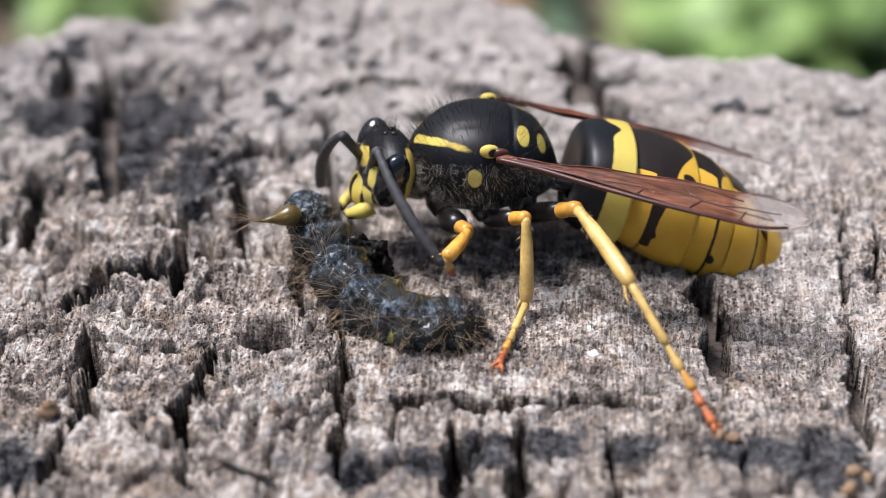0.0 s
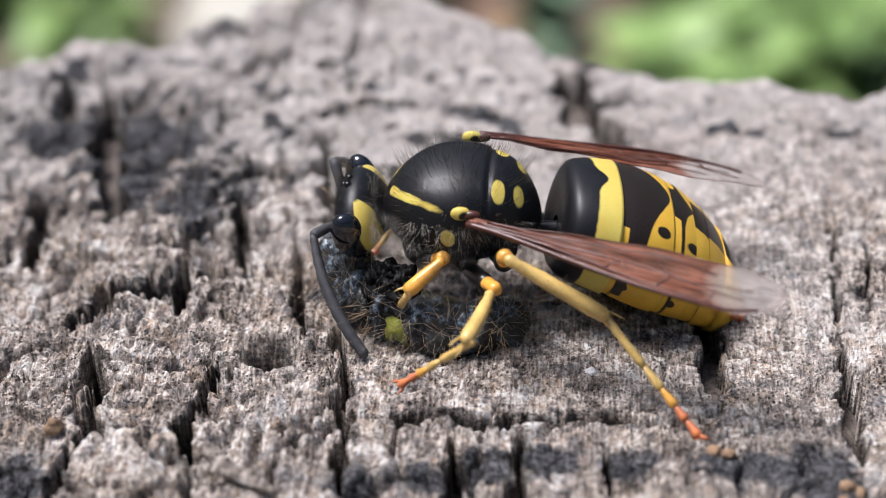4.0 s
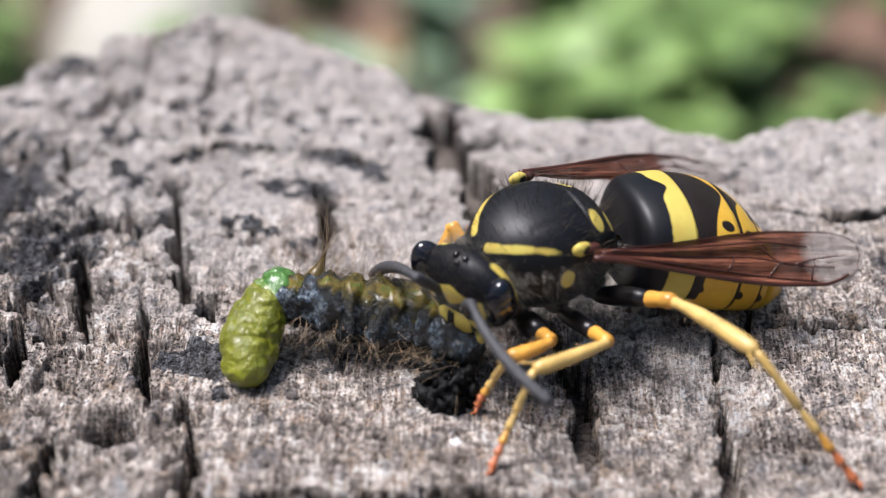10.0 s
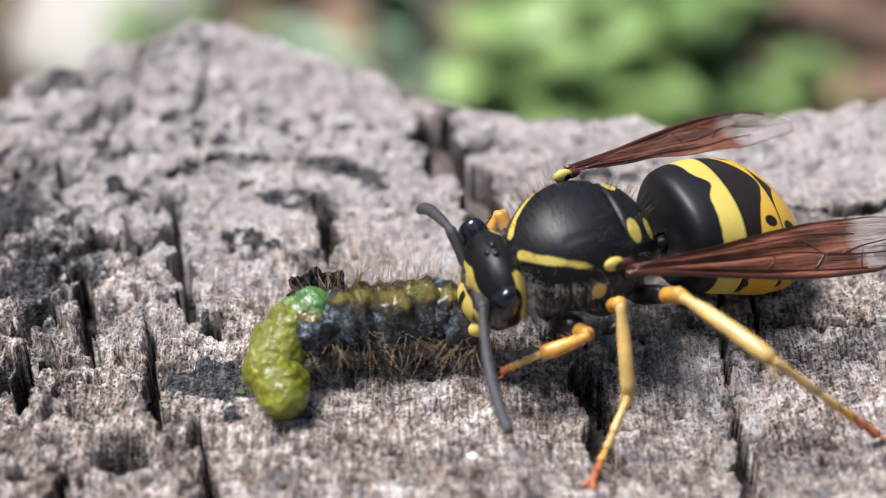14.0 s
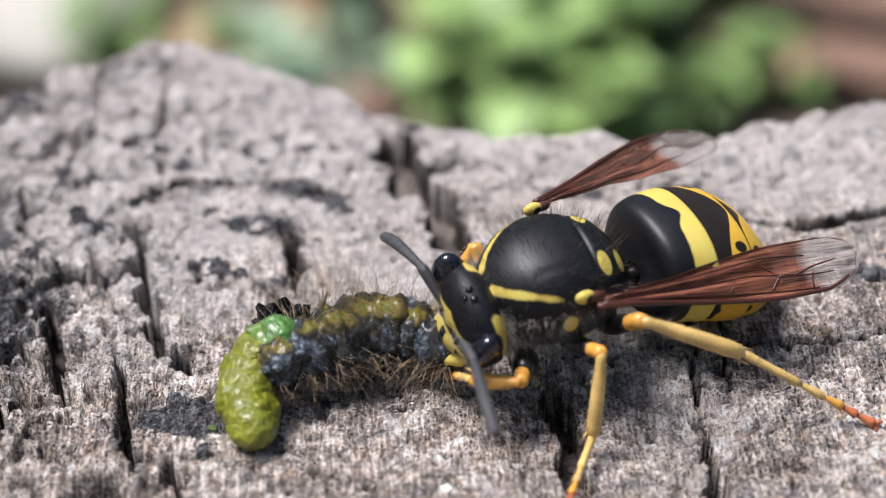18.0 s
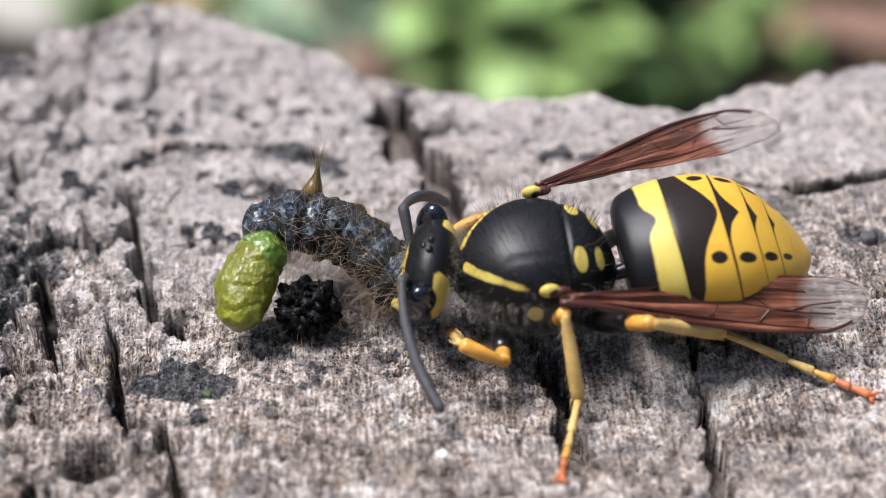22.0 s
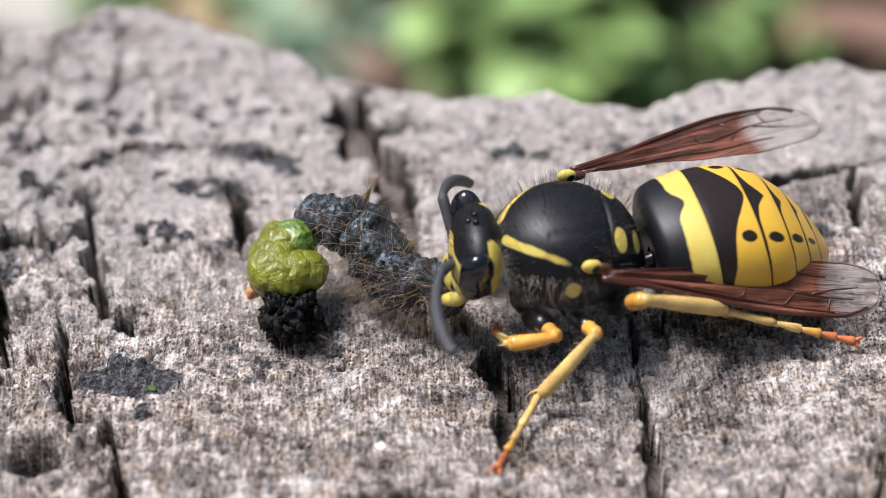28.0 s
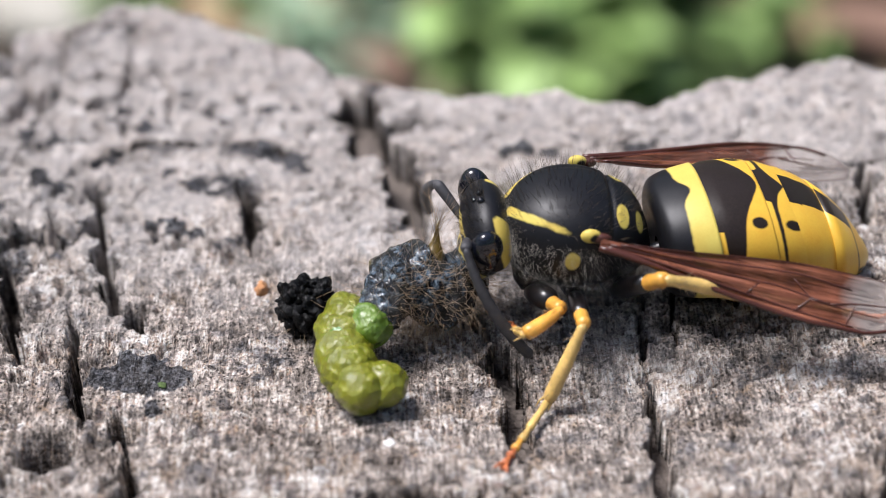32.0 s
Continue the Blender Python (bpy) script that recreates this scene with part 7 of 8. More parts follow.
    walk(gut_lobes[4], [
        (0, mm(-4.67, -10.41, 0.73, 0, -0, -53)),
        (1, mm(-5.02, -10.07, 0.83, 0, -0, -53)),
        (2, mm(-4.37, -9.85, 0.83, 0, -0, -53)),
        (3, mm(-4.06, -9.86, 0.83, 0, -0, -53)),
        (6, mm(-6.69, -8.35, 1.08, 0, -0, -53)),
        (7, mm(-6.50, -8.55, 1.08, 0, -0, -53)),
        (8, mm(-6.20, -8.00, 1.16, 0, -0, -53)),
        (9, mm(-5.45, -7.66, 1.43, 0, -0, -53)),
        (10, mm(-5.06, -7.45, 1.43, 0, -0, -53)),
        (11, mm(-4.98, -7.51, 1.45, 0, -0, -53)),
        (12, mm(-4.46, -7.71, 1.44, 0, -0, -53)),
        (13, mm(-4.29, -7.63, 1.48, 0, -0, -53)),
        (14, mm(-4.68, -7.80, 1.41, 0, -0, -53)),
        (17, mm(-4.61, -7.54, 1.40, 0, -0, -53)),
        (18, mm(-4.72, -7.46, 1.31, 0, -0, -53)),
        (19, mm(-4.75, -7.58, 1.44, 0, -0, -53)),
        (20, mm(-4.90, -8.12, 1.50, 0, -0, -53)),
        (21, mm(-5.09, -8.05, 1.64, 0, -0, -53)),
        (22, mm(-4.51, -4.95, 2.04, 0, -0, -53)),
        (23, mm(-4.09, -4.26, 2.12, 0, -0, -53)),
        (24, mm(-3.44, -3.68, 2.36, 0, -0, -53)),
        (25, mm(-2.87, -4.03, 2.49, 0, -0, -53)),
        (26, mm(-2.60, -4.04, 2.39, 0, -0, -53)),
        (29, mm(-1.69, -5.33, 1.87, 0, -0, -53)),
        (30, mm(-1.16, -5.72, 1.67, 0, -0, -53)),
        (31, mm(-0.90, -6.34, 1.49, 0, -0, -53)),
        (32, mm(-0.37, -8.11, 1.23, 0, -0, -53)),
    ])
    walk(gut_lobes[5], [
        (0, mm(-5.07, -10.14, 0.77, 0, -0, -53)),
        (1, mm(-5.42, -9.85, 0.87, 0, -0, -53)),
        (2, mm(-4.81, -9.51, 0.91, 0, -0, -53)),
        (3, mm(-4.49, -9.64, 0.87, 0, -0, -53)),
        (6, mm(-6.52, -8.66, 1.03, 0, -0, -50)),
        (7, mm(-6.34, -8.86, 1.03, 0, -0, -50)),
        (8, mm(-6.10, -8.26, 1.05, 0, -0, -50)),
        (9, mm(-5.51, -7.98, 1.28, 0, -0, -50)),
        (10, mm(-5.11, -7.81, 1.27, 0, -0, -50)),
        (11, mm(-5.14, -7.98, 1.23, 0, -0, -50)),
        (12, mm(-4.61, -8.13, 1.25, 0, -0, -50)),
        (13, mm(-4.40, -8.04, 1.25, 0, -0, -50)),
        (14, mm(-4.72, -8.22, 1.19, 0, -0, -50)),
        (17, mm(-4.66, -8.00, 1.19, 0, -0, -50)),
        (18, mm(-4.69, -7.91, 1.16, 0, -0, -50)),
        (19, mm(-4.76, -7.93, 1.22, 0, -0, -50)),
        (20, mm(-4.80, -8.39, 1.30, 0, -0, -50)),
        (21, mm(-4.98, -8.30, 1.45, 0, -0, -50)),
        (22, mm(-4.61, -5.19, 1.88, 0, -0, -50)),
        (23, mm(-4.26, -4.47, 1.96, 0, -0, -50)),
        (24, mm(-3.63, -3.87, 2.23, 0, -0, -50)),
        (25, mm(-3.08, -4.23, 2.39, 0, -0, -50)),
        (26, mm(-2.83, -4.10, 2.29, 0, -0, -50)),
        (29, mm(-1.27, -5.70, 1.72, 0, -0, -50)),
        (30, mm(-0.81, -6.17, 1.55, 0, -0, -50)),
        (31, mm(-0.55, -6.79, 1.37, 0, -0, -50)),
        (32, mm(-0.13, -8.80, 1.11, 0, -0, -50)),
    ])
    walk(gut_lobes[6], [
        (0, mm(-3.83, -10.52, 0.63, 0, -0, -53)),
        (1, mm(-3.99, -10.31, 0.73, 0, -0, -53)),
        (2, mm(-3.43, -9.95, 0.73, 0, -0, -53)),
        (3, mm(-3.03, -9.97, 0.63, 0, -0, -53)),
        (6, mm(-6.26, -8.76, 1.00, 0, -0, -46)),
        (7, mm(-6.09, -8.96, 1.00, 0, -0, -46)),
        (8, mm(-5.90, -8.38, 1.00, 0, -0, -46)),
        (9, mm(-5.53, -8.30, 1.14, 0, -0, -46)),
        (10, mm(-5.12, -8.17, 1.13, 0, -0, -46)),
        (11, mm(-5.09, -8.49, 1.11, 0, -0, -46)),
        (12, mm(-4.59, -8.60, 1.11, 0, -0, -46)),
        (13, mm(-4.31, -8.49, 1.11, 0, -0, -46)),
        (14, mm(-4.52, -8.65, 1.09, 0, -0, -46)),
        (17, mm(-4.49, -8.49, 1.09, 0, -0, -46)),
        (18, mm(-4.56, -8.38, 1.08, 0, -0, -46)),
        (19, mm(-4.60, -8.28, 1.11, 0, -0, -46)),
        (20, mm(-4.62, -8.62, 1.13, 0, -0, -46)),
        (21, mm(-4.84, -8.53, 1.27, 0, -0, -46)),
        (22, mm(-4.66, -5.45, 1.73, 0, -0, -46)),
        (23, mm(-4.31, -4.72, 1.83, 0, -0, -46)),
        (24, mm(-3.83, -4.06, 2.10, 0, -0, -46)),
        (25, mm(-3.28, -4.43, 2.30, 0, -0, -46)),
        (26, mm(-3.05, -4.18, 2.17, 0, -0, -46)),
        (29, mm(-0.73, -5.59, 1.75, 0, -0, -46)),
        (30, mm(-0.36, -6.26, 1.50, 0, -0, -46)),
        (31, mm(-0.09, -6.98, 1.30, 0, -0, -46)),
        (32, mm(0.15, -9.48, 1.01, 0, -0, -46)),
    ])
    walk(gut_lobes[7], [
        (0, mm(-4.17, -10.48, 0.67, 0, -0, -53)),
        (1, mm(-4.40, -10.21, 0.77, 0, -0, -53)),
        (2, mm(-3.80, -9.91, 0.77, 0, -0, -53)),
        (3, mm(-3.44, -9.93, 0.71, 0, -0, -53)),
        (6, mm(-5.92, -8.64, 1.00, 0, -0, -44)),
        (7, mm(-5.76, -8.85, 1.00, 0, -0, -44)),
        (8, mm(-5.61, -8.37, 1.00, 0, -0, -44)),
        (9, mm(-5.50, -8.62, 1.00, 0, -0, -44)),
        (10, mm(-5.09, -8.53, 1.00, 0, -0, -44)),
        (11, mm(-5.01, -9.01, 1.00, 0, -0, -44)),
        (12, mm(-4.52, -9.08, 1.00, 0, -0, -44)),
        (13, mm(-4.18, -8.94, 1.00, 0, -0, -44)),
        (14, mm(-4.33, -9.09, 1.00, 0, -0, -44)),
        (17, mm(-4.33, -8.98, 1.00, 0, -0, -44)),
        (18, mm(-4.43, -8.85, 1.00, 0, -0, -44)),
        (19, mm(-4.43, -8.63, 1.00, 0, -0, -44)),
        (20, mm(-4.36, -8.81, 1.00, 0, -0, -44)),
        (21, mm(-4.59, -8.66, 1.10, 0, -0, -44)),
        (22, mm(-4.66, -5.73, 1.60, 0, -0, -44)),
        (23, mm(-4.26, -5.01, 1.70, 0, -0, -44)),
        (24, mm(-4.08, -4.19, 2.00, 0, -0, -44)),
        (25, mm(-3.46, -4.58, 2.10, 0, -0, -44)),
        (26, mm(-3.21, -4.30, 2.00, 0, -0, -44)),
        (29, mm(-0.18, -5.41, 1.80, 0, -0, -44)),
        (30, mm(0.18, -6.04, 1.50, 0, -0, -44)),
        (31, mm(0.48, -6.85, 1.30, 0, -0, -44)),
        (32, mm(0.83, -9.36, 1.00, 0, -0, -44)),
    ])
    walk(skin_segments[0], [
        (0, mm(-8.04, -6.68, 1.95, 0, 41, -47)),
        (1, mm(-8.24, -7.90, 1.35, 0, 6, -54)),
        (2, mm(-8.11, -6.85, 1.65, 0, 6, -51)),
        (3, mm(-7.32, -7.82, 1.45, 0, 15, -56)),
        (6, mm(-6.62, -5.94, 2.50, 43, 35, -47)),
        (7, mm(-5.90, -6.18, 2.60, 61, 24, -49)),
        (8, mm(-5.32, -5.96, 2.60, 76, 18, -65)),
        (8.5, mm(-4.94, -6.45, 2.40, 81, 10, -24)),
        (9, mm(-4.57, -6.95, 2.20, 79, -0, 15)),
        (10, mm(-3.84, -6.53, 1.90, 79, -0, -9)),
        (11, mm(-3.92, -7.62, 1.90, 79, -0, 21)),
        (12, mm(-3.12, -7.66, 1.80, 79, -7, 10)),
        (13, mm(-3.06, -7.59, 1.80, 79, -7, 29)),
        (14, mm(-3.58, -7.12, 1.80, 79, -7, 28)),
        (17, mm(-3.36, -7.07, 1.80, 79, -6, 34)),
        (18, mm(-3.62, -6.96, 1.80, 79, -6, 33)),
        (19, mm(-3.85, -6.04, 2.20, 72, -0, 25)),
        (20, mm(-3.95, -6.08, 2.30, 65, 0, 25)),
        (21, mm(-4.18, -5.92, 2.40, 32, -7, 42)),
        (22, mm(-3.80, -3.29, 2.80, -0, -9, 10)),
        (23, mm(-3.19, -2.97, 2.80, 0, -9, -5)),
        (24, mm(-2.48, -2.91, 2.80, -0, -11, -4)),
        (25, mm(-2.04, -2.96, 2.90, 0, -10, 12)),
        (26, mm(-1.54, -2.88, 2.80, 0, -0, -6)),
        (29, mm(-0.22, -3.57, 2.60, -7, -7, -28)),
        (30, mm(0.17, -3.93, 2.50, -7, -0, -18)),
        (31, mm(0.39, -4.49, 2.30, -7, -8, 7)),
        (32, mm(0.91, -6.70, 1.80, -7, -21, 62)),
    ])
    walk(skin_segments[1], [
        (0, mm(-7.57, -7.19, 1.35, 0, 21, -54)),
        (1, mm(-7.69, -8.65, 1.25, -0, 3, -48)),
        (2, mm(-7.47, -7.64, 1.55, 0, 5, -44)),
        (3, mm(-6.89, -8.44, 1.25, 0, 7, -45)),
        (6, mm(-6.13, -6.48, 2.00, 43, 26, -50)),
        (7, mm(-5.31, -6.85, 2.20, 61, 14, -30)),
        (8, mm(-4.92, -6.80, 2.30, 76, 18, -23)),
        (9, mm(-3.88, -6.76, 2.20, 79, 4, 8)),
        (10, mm(-3.00, -6.66, 1.90, 79, 7, -4)),
        (11, mm(-3.19, -7.34, 1.90, 79, 4, 5)),
        (12, mm(-2.36, -7.53, 1.90, 79, -0, 4)),
        (13, mm(-2.32, -7.19, 1.90, 79, -0, 19)),
        (14, mm(-2.85, -6.73, 1.90, 79, -0, 24)),
        (17, mm(-2.63, -6.58, 1.90, 79, -3, 26)),
        (18, mm(-2.88, -6.48, 1.90, 79, -3, 29)),
        (19, mm(-3.12, -5.69, 2.20, 72, 4, 6)),
        (20, mm(-3.21, -5.74, 2.30, 65, 15, -6)),
        (21, mm(-3.61, -5.41, 2.50, 32, 9, 7)),
        (22, mm(-3.19, -3.19, 2.90, 0, 4, 8)),
        (23, mm(-2.58, -3.02, 2.90, 0, 4, -6)),
        (24, mm(-1.96, -2.95, 2.90, 0, 10, -6)),
        (25, mm(-1.50, -2.84, 3.00, 0, 10, 2)),
        (26, mm(-0.92, -2.94, 2.80, -0, 13, -21)),
        (29, mm(0.48, -3.93, 2.70, -7, 8, -25)),
        (30, mm(0.86, -4.15, 2.50, -7, 18, -28)),
        (31, mm(1.09, -4.40, 2.40, -7, 15, -7)),
        (32, mm(1.28, -6.02, 2.10, -7, -12, 47)),
    ])
    walk(skin_segments[2], [
        (0, mm(-6.69, -8.57, 1.05, 0, 7, -55)),
        (1, mm(-6.89, -9.37, 1.25, 0, 6, -31)),
        (2, mm(-6.50, -8.39, 1.45, 0, 9, -37)),
        (3, mm(-6.12, -9.02, 1.25, 0, 6, -29)),
        (6, mm(-5.32, -7.47, 1.50, 43, 22, -46)),
        (7, mm(-4.50, -6.98, 2.20, 61, 17, -11)),
        (8, mm(-4.16, -6.45, 2.20, 76, 11, 1)),
        (9, mm(-3.09, -6.74, 2.10, 79, 11, -11)),
        (10, mm(-2.18, -6.65, 1.70, 79, 10, 1)),
        (11, mm(-2.44, -7.49, 1.80, 79, 11, -11)),
        (12, mm(-1.60, -7.55, 1.80, 79, 8, 10)),
        (13, mm(-1.58, -7.07, 1.80, 79, 8, 9)),
        (14, mm(-2.12, -6.48, 1.80, 79, 4, 8)),
        (17, mm(-1.88, -6.36, 1.90, 79, 3, 31)),
        (18, mm(-2.14, -6.13, 1.90, 79, 3, 33)),
        (19, mm(-2.46, -5.89, 2.10, 72, 8, 0)),
        (20, mm(-2.82, -6.19, 2.00, 65, 17, -24)),
        (21, mm(-2.88, -5.77, 2.20, 32, 19, -6)),
        (22, mm(-2.52, -3.11, 2.70, 0, 20, -0)),
        (23, mm(-1.90, -3.10, 2.70, 0, 20, -20)),
        (24, mm(-1.37, -3.03, 2.60, 0, 23, -30)),
        (25, mm(-0.90, -2.93, 2.70, 0, 27, -23)),
        (26, mm(-0.33, -3.33, 2.50, 0, 23, -40)),
        (29, mm(1.07, -4.17, 2.40, -7, 29, -45)),
        (30, mm(1.26, -4.52, 2.10, -7, 34, -58)),
        (31, mm(1.49, -4.62, 2.00, -7, 35, -62)),
        (31.5, mm(1.69, -5.14, 2.05, -5, 29, -25)),
        (32, mm(1.88, -5.65, 2.10, -7, 23, 10)),
    ])
    walk(skin_segments[3], [
        (0, mm(-5.67, -9.86, 0.95, 0, 4, -44)),
        (1, mm(-6.01, -9.64, 1.05, 0, 8, -23)),
        (2, mm(-5.47, -9.12, 1.15, -0, 11, -37)),
        (3, mm(-5.13, -9.43, 1.05, 0, 7, -25)),
        (6, mm(-4.38, -8.27, 1.00, 43, 12, -34)),
        (7, mm(-3.70, -7.15, 1.70, 61, 25, -36)),
        (8, mm(-3.34, -6.77, 2.00, 76, 23, -29)),
        (9, mm(-2.37, -7.04, 1.90, 79, 18, -18)),
        (10, mm(-1.27, -6.64, 1.60, 79, 7, 1)),
        (11, mm(-1.62, -7.65, 1.60, 79, 10, 4)),
        (12, mm(-0.93, -7.28, 1.70, 79, 7, 25)),
        (13, mm(-0.83, -6.96, 1.70, 79, 7, 14)),
        (14, mm(-1.37, -6.51, 1.80, 79, -0, 8)),
        (17, mm(-1.21, -5.72, 1.80, 79, 3, 31)),
        (18, mm(-1.39, -5.51, 1.80, 79, 3, 25)),
        (19, mm(-1.72, -5.69, 2.00, 72, 4, 20)),
        (20, mm(-2.00, -6.27, 1.90, 65, 3, 9)),
        (21, mm(-2.15, -5.57, 2.00, 32, 11, 20)),
        (22, mm(-1.85, -3.20, 2.40, 0, 24, -13)),
        (23, mm(-1.32, -3.48, 2.40, 0, 26, -37)),
        (24, mm(-0.95, -3.54, 2.40, 0, 24, -50)),
        (25, mm(-0.40, -3.32, 2.40, 0, 22, -47)),
        (26, mm(0.17, -3.87, 2.20, 0, 19, -46)),
        (29, mm(1.38, -4.82, 2.00, -7, 27, -58)),
        (30, mm(1.48, -5.16, 1.70, -7, 21, -58)),
        (31, mm(1.62, -5.40, 1.60, -7, 24, -67)),
        (32, mm(2.19, -5.86, 1.70, -7, 39, -32)),
    ])
    walk(skin_segments[4], [
        (0, mm(-4.67, -10.53, 0.85, 0, 6, -23)),
        (1, mm(-5.02, -10.19, 0.95, 0, 5, -21)),
        (2, mm(-4.37, -9.97, 0.95, 0, 8, -25)),
        (3, mm(-4.06, -9.98, 0.95, 0, 8, -17)),
        (6, mm(-3.28, -8.83, 1.00, 43, 2, -23)),
        (7, mm(-2.94, -8.09, 1.30, 61, 15, -50)),
        (8, mm(-2.69, -7.27, 1.50, 76, 21, -44)),
        (9, mm(-1.67, -7.20, 1.60, 79, 20, -13)),
        (10, mm(-0.52, -6.63, 1.50, 79, 8, -11)),
        (11, mm(-0.80, -7.37, 1.50, 79, 7, 14)),
        (12, mm(-0.16, -6.87, 1.60, 79, 11, 15)),
        (13, mm(-0.08, -6.70, 1.60, 79, 7, 14)),
        (14, mm(-0.62, -6.26, 1.80, 79, 4, 14)),
        (17, mm(-0.45, -5.49, 1.80, 79, 8, 7)),
        (18, mm(-0.63, -5.44, 1.80, 79, 8, -0)),
        (19, mm(-0.97, -5.33, 2.00, 72, 7, 14)),
        (20, mm(-1.17, -5.93, 1.90, 65, 3, 22)),
        (21, mm(-1.40, -5.22, 1.90, 32, 11, 10)),
        (22, mm(-1.18, -3.43, 2.10, 0, 22, -31)),
        (23, mm(-0.91, -3.84, 2.10, 0, 23, -46)),
        (24, mm(-0.63, -3.90, 2.10, 0, 26, -56)),
        (25, mm(-0.07, -3.83, 2.20, 0, 19, -61)),
        (26, mm(0.67, -4.38, 2.00, 0, 17, -41)),
        (29, mm(1.78, -5.32, 1.70, -7, 17, -41)),
        (30, mm(1.98, -5.65, 1.60, -7, 9, -27)),
        (31, mm(2.03, -5.88, 1.40, -7, 5, -30)),
        (32, mm(2.52, -6.05, 1.50, -7, 16, 5)),
    ])
    walk(skin_segments[5], [
        (0, mm(-3.83, -10.64, 0.75, -0, 4, 2)),
        (1, mm(-3.99, -10.43, 0.85, 0, 6, -6)),
        (2, mm(-3.43, -10.07, 0.85, 0, 7, 12)),
        (3, mm(-3.03, -10.09, 0.75, 0, 6, 16)),
        (6, mm(-2.13, -9.24, 0.90, 43, 3, -14)),
        (7, mm(-2.01, -9.14, 1.00, 61, 11, -45)),
        (8, mm(-1.85, -8.20, 1.20, 76, 15, -43)),
        (9, mm(-1.05, -7.35, 1.40, 79, 16, -26)),
        (10, mm(0.15, -6.91, 1.40, 79, 7, -36)),
        (11, mm(-0.05, -7.24, 1.40, 79, 11, -12)),
        (12, mm(0.53, -6.90, 1.40, 79, 17, -15)),
        (13, mm(0.68, -6.58, 1.50, 79, 8, 15)),
        (14, mm(0.04, -6.15, 1.70, 79, 13, -9)),
        (17, mm(0.22, -5.55, 1.60, 79, 16, -5)),
        (18, mm(0.12, -5.52, 1.60, 79, 11, -21)),
        (19, mm(-0.14, -5.28, 1.80, 72, 15, -23)),
        (20, mm(-0.34, -5.60, 1.80, 65, 13, -1)),
        (21, mm(-0.66, -5.30, 1.70, 32, 18, -22)),
        (22, mm(-0.61, -3.95, 1.80, 0, 21, -48)),
        (23, mm(-0.51, -4.33, 1.90, 0, 20, -49)),
        (24, mm(-0.39, -4.38, 1.90, 0, 21, -64)),
        (25, mm(0.17, -4.33, 2.00, -0, 15, -64)),
        (26, mm(1.18, -4.74, 1.80, -0, 14, -43)),
        (29, mm(2.36, -5.67, 1.60, -7, 4, -21)),
        (30, mm(2.57, -5.71, 1.50, -7, 4, 20)),
        (31, mm(2.54, -5.92, 1.50, -7, -21, 21)),
        (32, mm(2.87, -5.80, 1.50, -7, -12, 42)),
    ])
    walk(skin_segments[6], [
        (0, mm(-3.18, -10.47, 0.75, 0, -0, 14)),
        (1, mm(-3.07, -10.39, 0.75, 0, 6, 2)),
        (2, mm(-2.70, -9.62, 0.75, -0, 7, 32)),
        (3, mm(-2.31, -9.48, 0.75, 0, 0, 40)),
        (6, mm(-1.26, -9.35, 0.90, 43, -0, -7)),
        (7, mm(-1.48, -9.56, 0.90, 61, 8, -39)),
        (8, mm(-1.05, -8.80, 0.90, 76, 17, -37)),
        (9, mm(-0.42, -7.80, 1.20, 79, 15, -36)),
        (10, mm(0.83, -7.61, 1.30, 79, 6, -46)),
        (11, mm(0.70, -7.68, 1.20, 79, 13, -30)),
        (12, mm(1.12, -7.22, 1.20, 79, 17, -28)),
        (13, mm(1.36, -6.32, 1.40, 79, 8, 21)),
        (14, mm(0.70, -6.47, 1.50, 79, 15, -26)),
        (17, mm(0.98, -5.62, 1.40, 79, 15, -5)),
        (18, mm(0.86, -6.00, 1.50, 79, 6, -33)),
        (19, mm(0.74, -6.06, 1.50, 72, 14, -42)),
        (20, mm(0.55, -5.97, 1.50, 65, 17, -23)),
        (21, mm(0.07, -5.80, 1.40, 32, 19, -35)),
        (22, mm(-0.12, -4.60, 1.50, 0, 20, -53)),
        (23, mm(-0.18, -4.66, 1.70, 0, 23, -46)),
        (24, mm(-0.16, -4.85, 1.70, 0, 21, -64)),
        (25, mm(0.41, -4.81, 1.90, 0, 11, -63)),
        (26, mm(1.59, -5.23, 1.70, 0, 9, -50)),
        (29, mm(3.03, -5.80, 1.60, -7, 0, -10)),
        (30, mm(3.19, -5.20, 1.50, -7, -0, 39)),
        (31, mm(2.99, -5.52, 1.80, -7, -26, 42)),
        (32, mm(3.24, -5.39, 1.70, -7, -20, 48)),
    ])
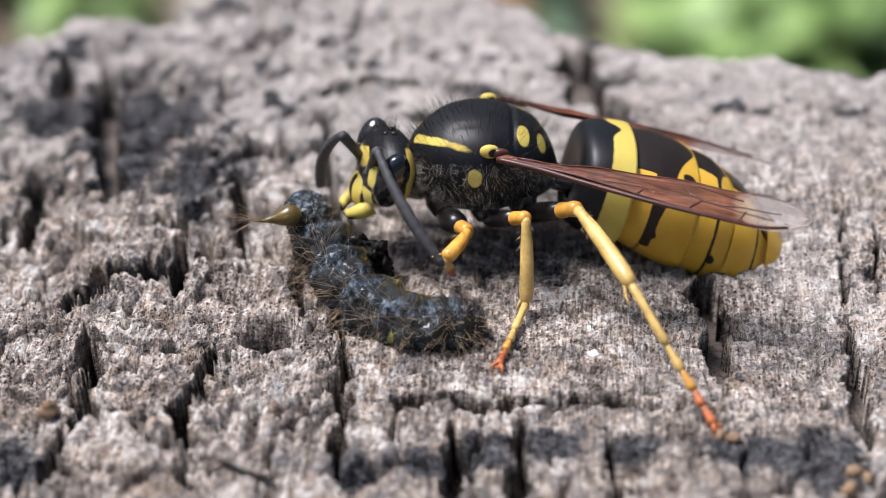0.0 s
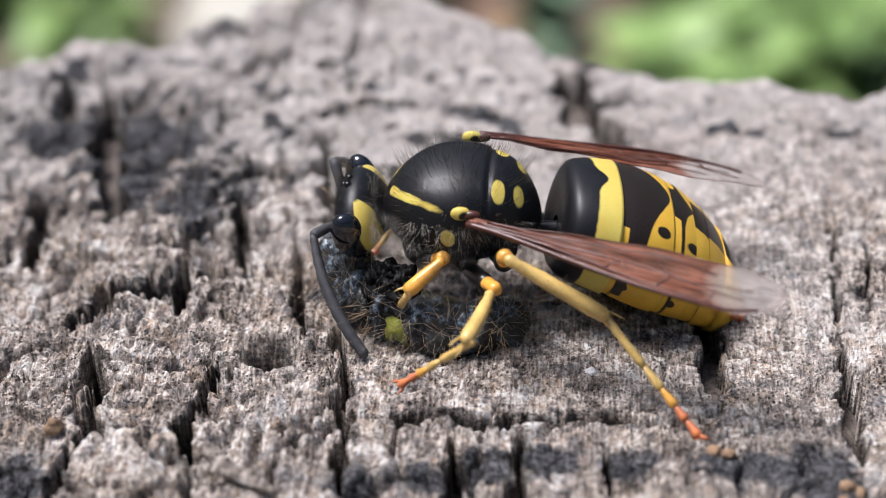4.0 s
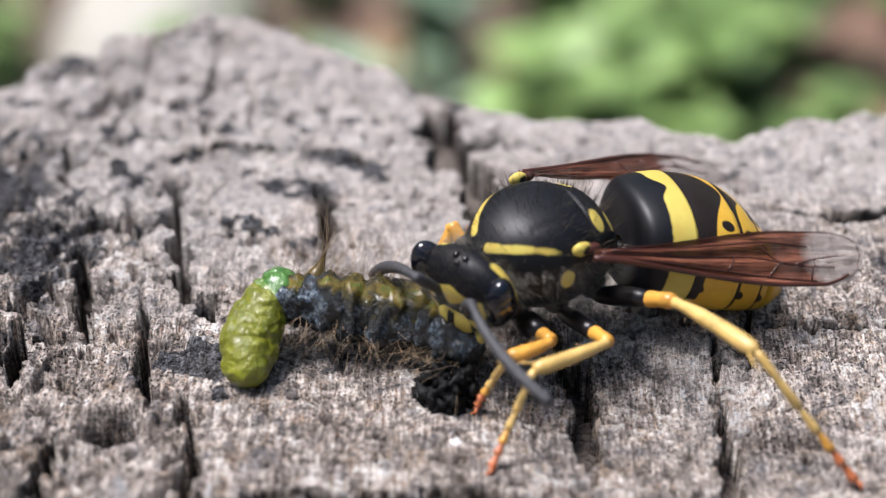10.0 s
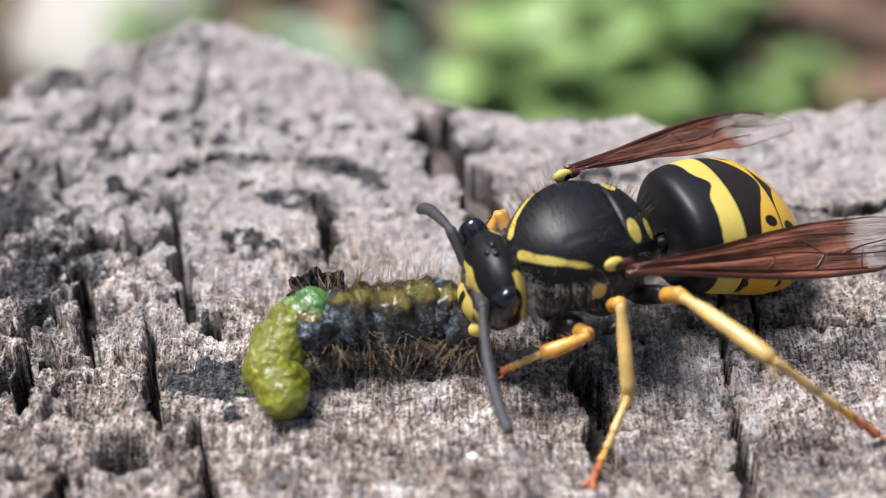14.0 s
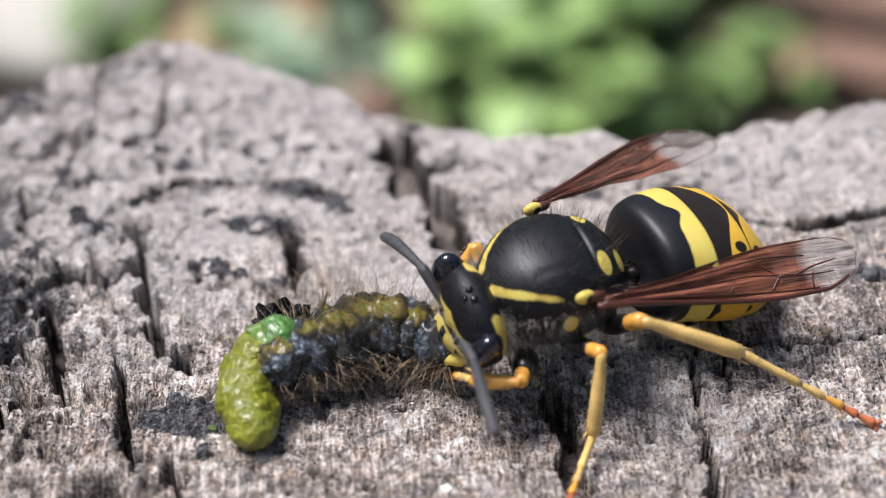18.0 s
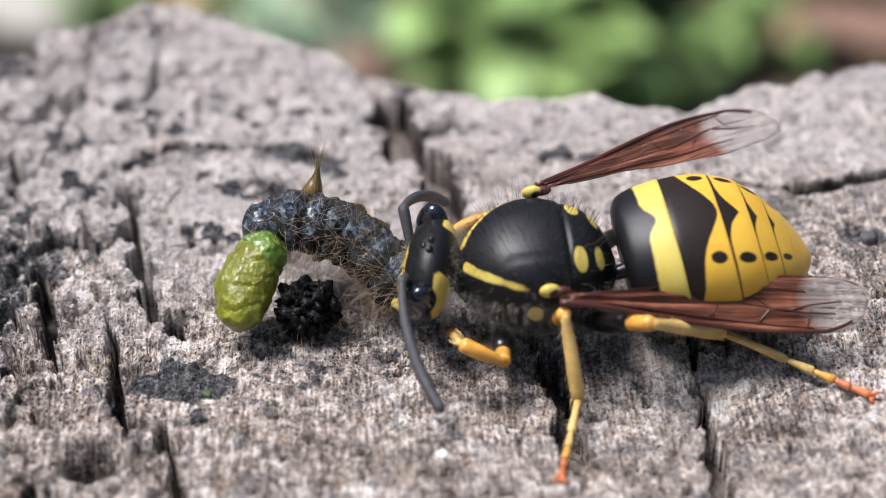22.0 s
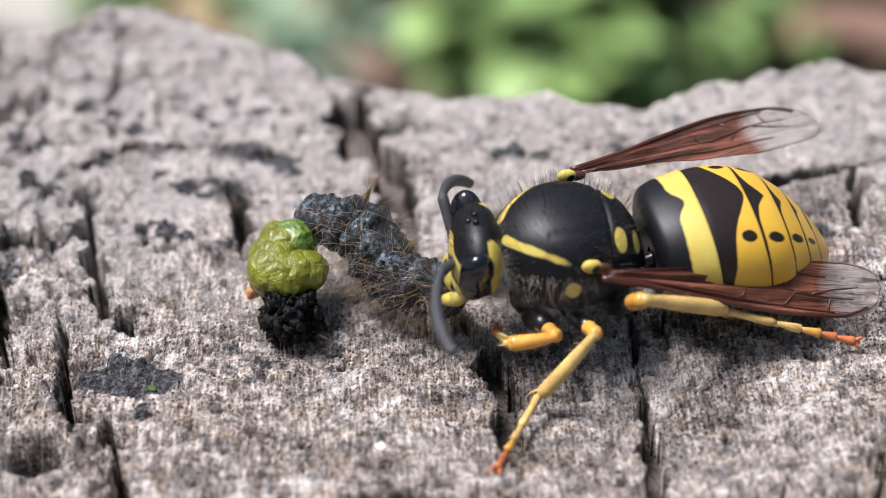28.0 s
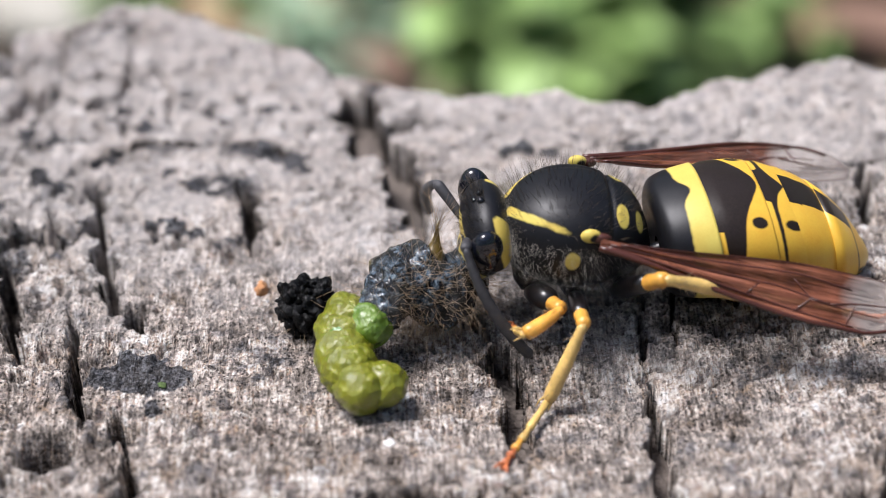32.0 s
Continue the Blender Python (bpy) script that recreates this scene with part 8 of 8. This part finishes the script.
    walk(pulp, [
        (0, mm(-6.26, -7.87, 1.00, 0, -0, 0)),
        (1, mm(-5.33, -9.36, 1.60, 0, -0, 8)),
        (2, mm(-5.29, -8.84, 2.00, 0, -0, 9)),
        (3, mm(-5.21, -9.16, 2.00, 0, -0, 1)),
        (6, mm(-5.19, -8.93, 0.90, 0, -0, -3)),
        (7, mm(-5.03, -8.37, 0.90, 0, -0, 7)),
        (8, mm(-4.31, -8.17, 0.90, 0, -0, 10)),
        (9, mm(-3.38, -8.04, 0.45, 0, -0, 4)),
        (10, mm(0.60, -8.82, 0.35, 0, -0, -5)),
        (11, mm(-0.72, -7.37, 0.35, 0, -0, -10)),
        (12, mm(-3.19, -5.58, 1.75, 0, -0, -5)),
        (13, mm(-3.14, -5.44, 1.65, 0, -0, 4)),
        (14, mm(-3.48, -5.36, 1.65, 0, -0, 10)),
        (17, mm(-3.46, -5.06, 1.65, 0, -0, -10)),
        (18, mm(-3.65, -5.26, 1.65, 0, -0, -8)),
        (19, mm(-3.73, -5.52, 1.90, 0, -0, 1)),
        (20, mm(-3.58, -5.87, 1.80, 0, -0, 9)),
        (21, mm(-2.96, -6.38, 1.00, 0, -0, 8)),
        (22, mm(-2.79, -5.24, 1.10, 0, -0, -0)),
        (23, mm(-2.78, -4.91, 1.10, 0, -0, -8)),
        (24, mm(-2.59, -4.98, 1.10, 0, -0, -9)),
        (25, mm(-2.49, -5.34, 1.20, 0, -0, -1)),
        (26, mm(-2.32, -5.20, 1.10, 0, -0, 8)),
        (29, mm(-1.51, -6.06, 1.00, 0, -0, -7)),
        (30, mm(-2.01, -4.90, 1.00, 0, -0, -10)),
        (31, mm(-1.95, -4.98, 1.00, 0, -0, -4)),
        (32, mm(-1.44, -5.44, 1.00, 0, -0, 6)),
    ])
    walk(hook, [
        (0, mm(-8.60, -7.40, 2.40, 0, 15, -164)),
        (1, mm(-8.44, -7.94, 2.00, 0, 7, -170)),
        (2, mm(-8.36, -6.74, 2.20, 0, -26, 167)),
        (3, mm(-7.38, -7.68, 2.20, 0, -47, 140)),
        (6, mm(-6.37, -5.55, 2.90, 0, -55, 75)),
        (7, mm(-5.69, -5.45, 3.00, 0, -55, 74)),
        (8, mm(-5.12, -5.40, 3.00, -0, -56, 74)),
        (9, mm(-4.08, -6.41, 2.60, -0, -46, 46)),
        (10, mm(-3.29, -5.92, 2.30, 0, -47, 44)),
        (11, mm(-2.86, -7.05, 2.30, -0, -45, 44)),
        (12, mm(-2.26, -7.65, 2.30, 0, -46, 43)),
        (13, mm(-2.23, -7.18, 2.30, 0, -46, 42)),
        (14, mm(-2.50, -6.59, 2.30, 0, -45, 42)),
        (17, mm(-2.44, -6.15, 2.30, 0, -45, 41)),
        (18, mm(-2.61, -5.93, 2.30, 0, -45, 41)),
        (19, mm(-2.04, -5.34, 2.80, 0, -30, 22)),
        (20, mm(-2.27, -5.52, 2.90, 0, -38, 31)),
        (21, mm(-3.04, -4.73, 3.20, 0, -51, 60)),
        (22, mm(-2.46, -2.61, 3.60, 0, -49, 53)),
        (23, mm(-1.95, -2.58, 3.40, 0, -37, 31)),
        (24, mm(-1.42, -2.92, 3.10, 0, -23, 15)),
        (25, mm(-1.14, -2.70, 3.20, -0, -23, 15)),
        (26, mm(-0.56, -2.89, 3.00, 0, -22, 15)),
        (29, mm(0.94, -3.65, 3.00, -0, -43, 41)),
        (30, mm(1.33, -3.86, 3.00, -0, -43, 41)),
        (31, mm(1.78, -4.28, 3.00, -0, -51, 60)),
        (32, mm(2.47, -5.39, 2.60, 0, -51, 60)),
    ])


motions()
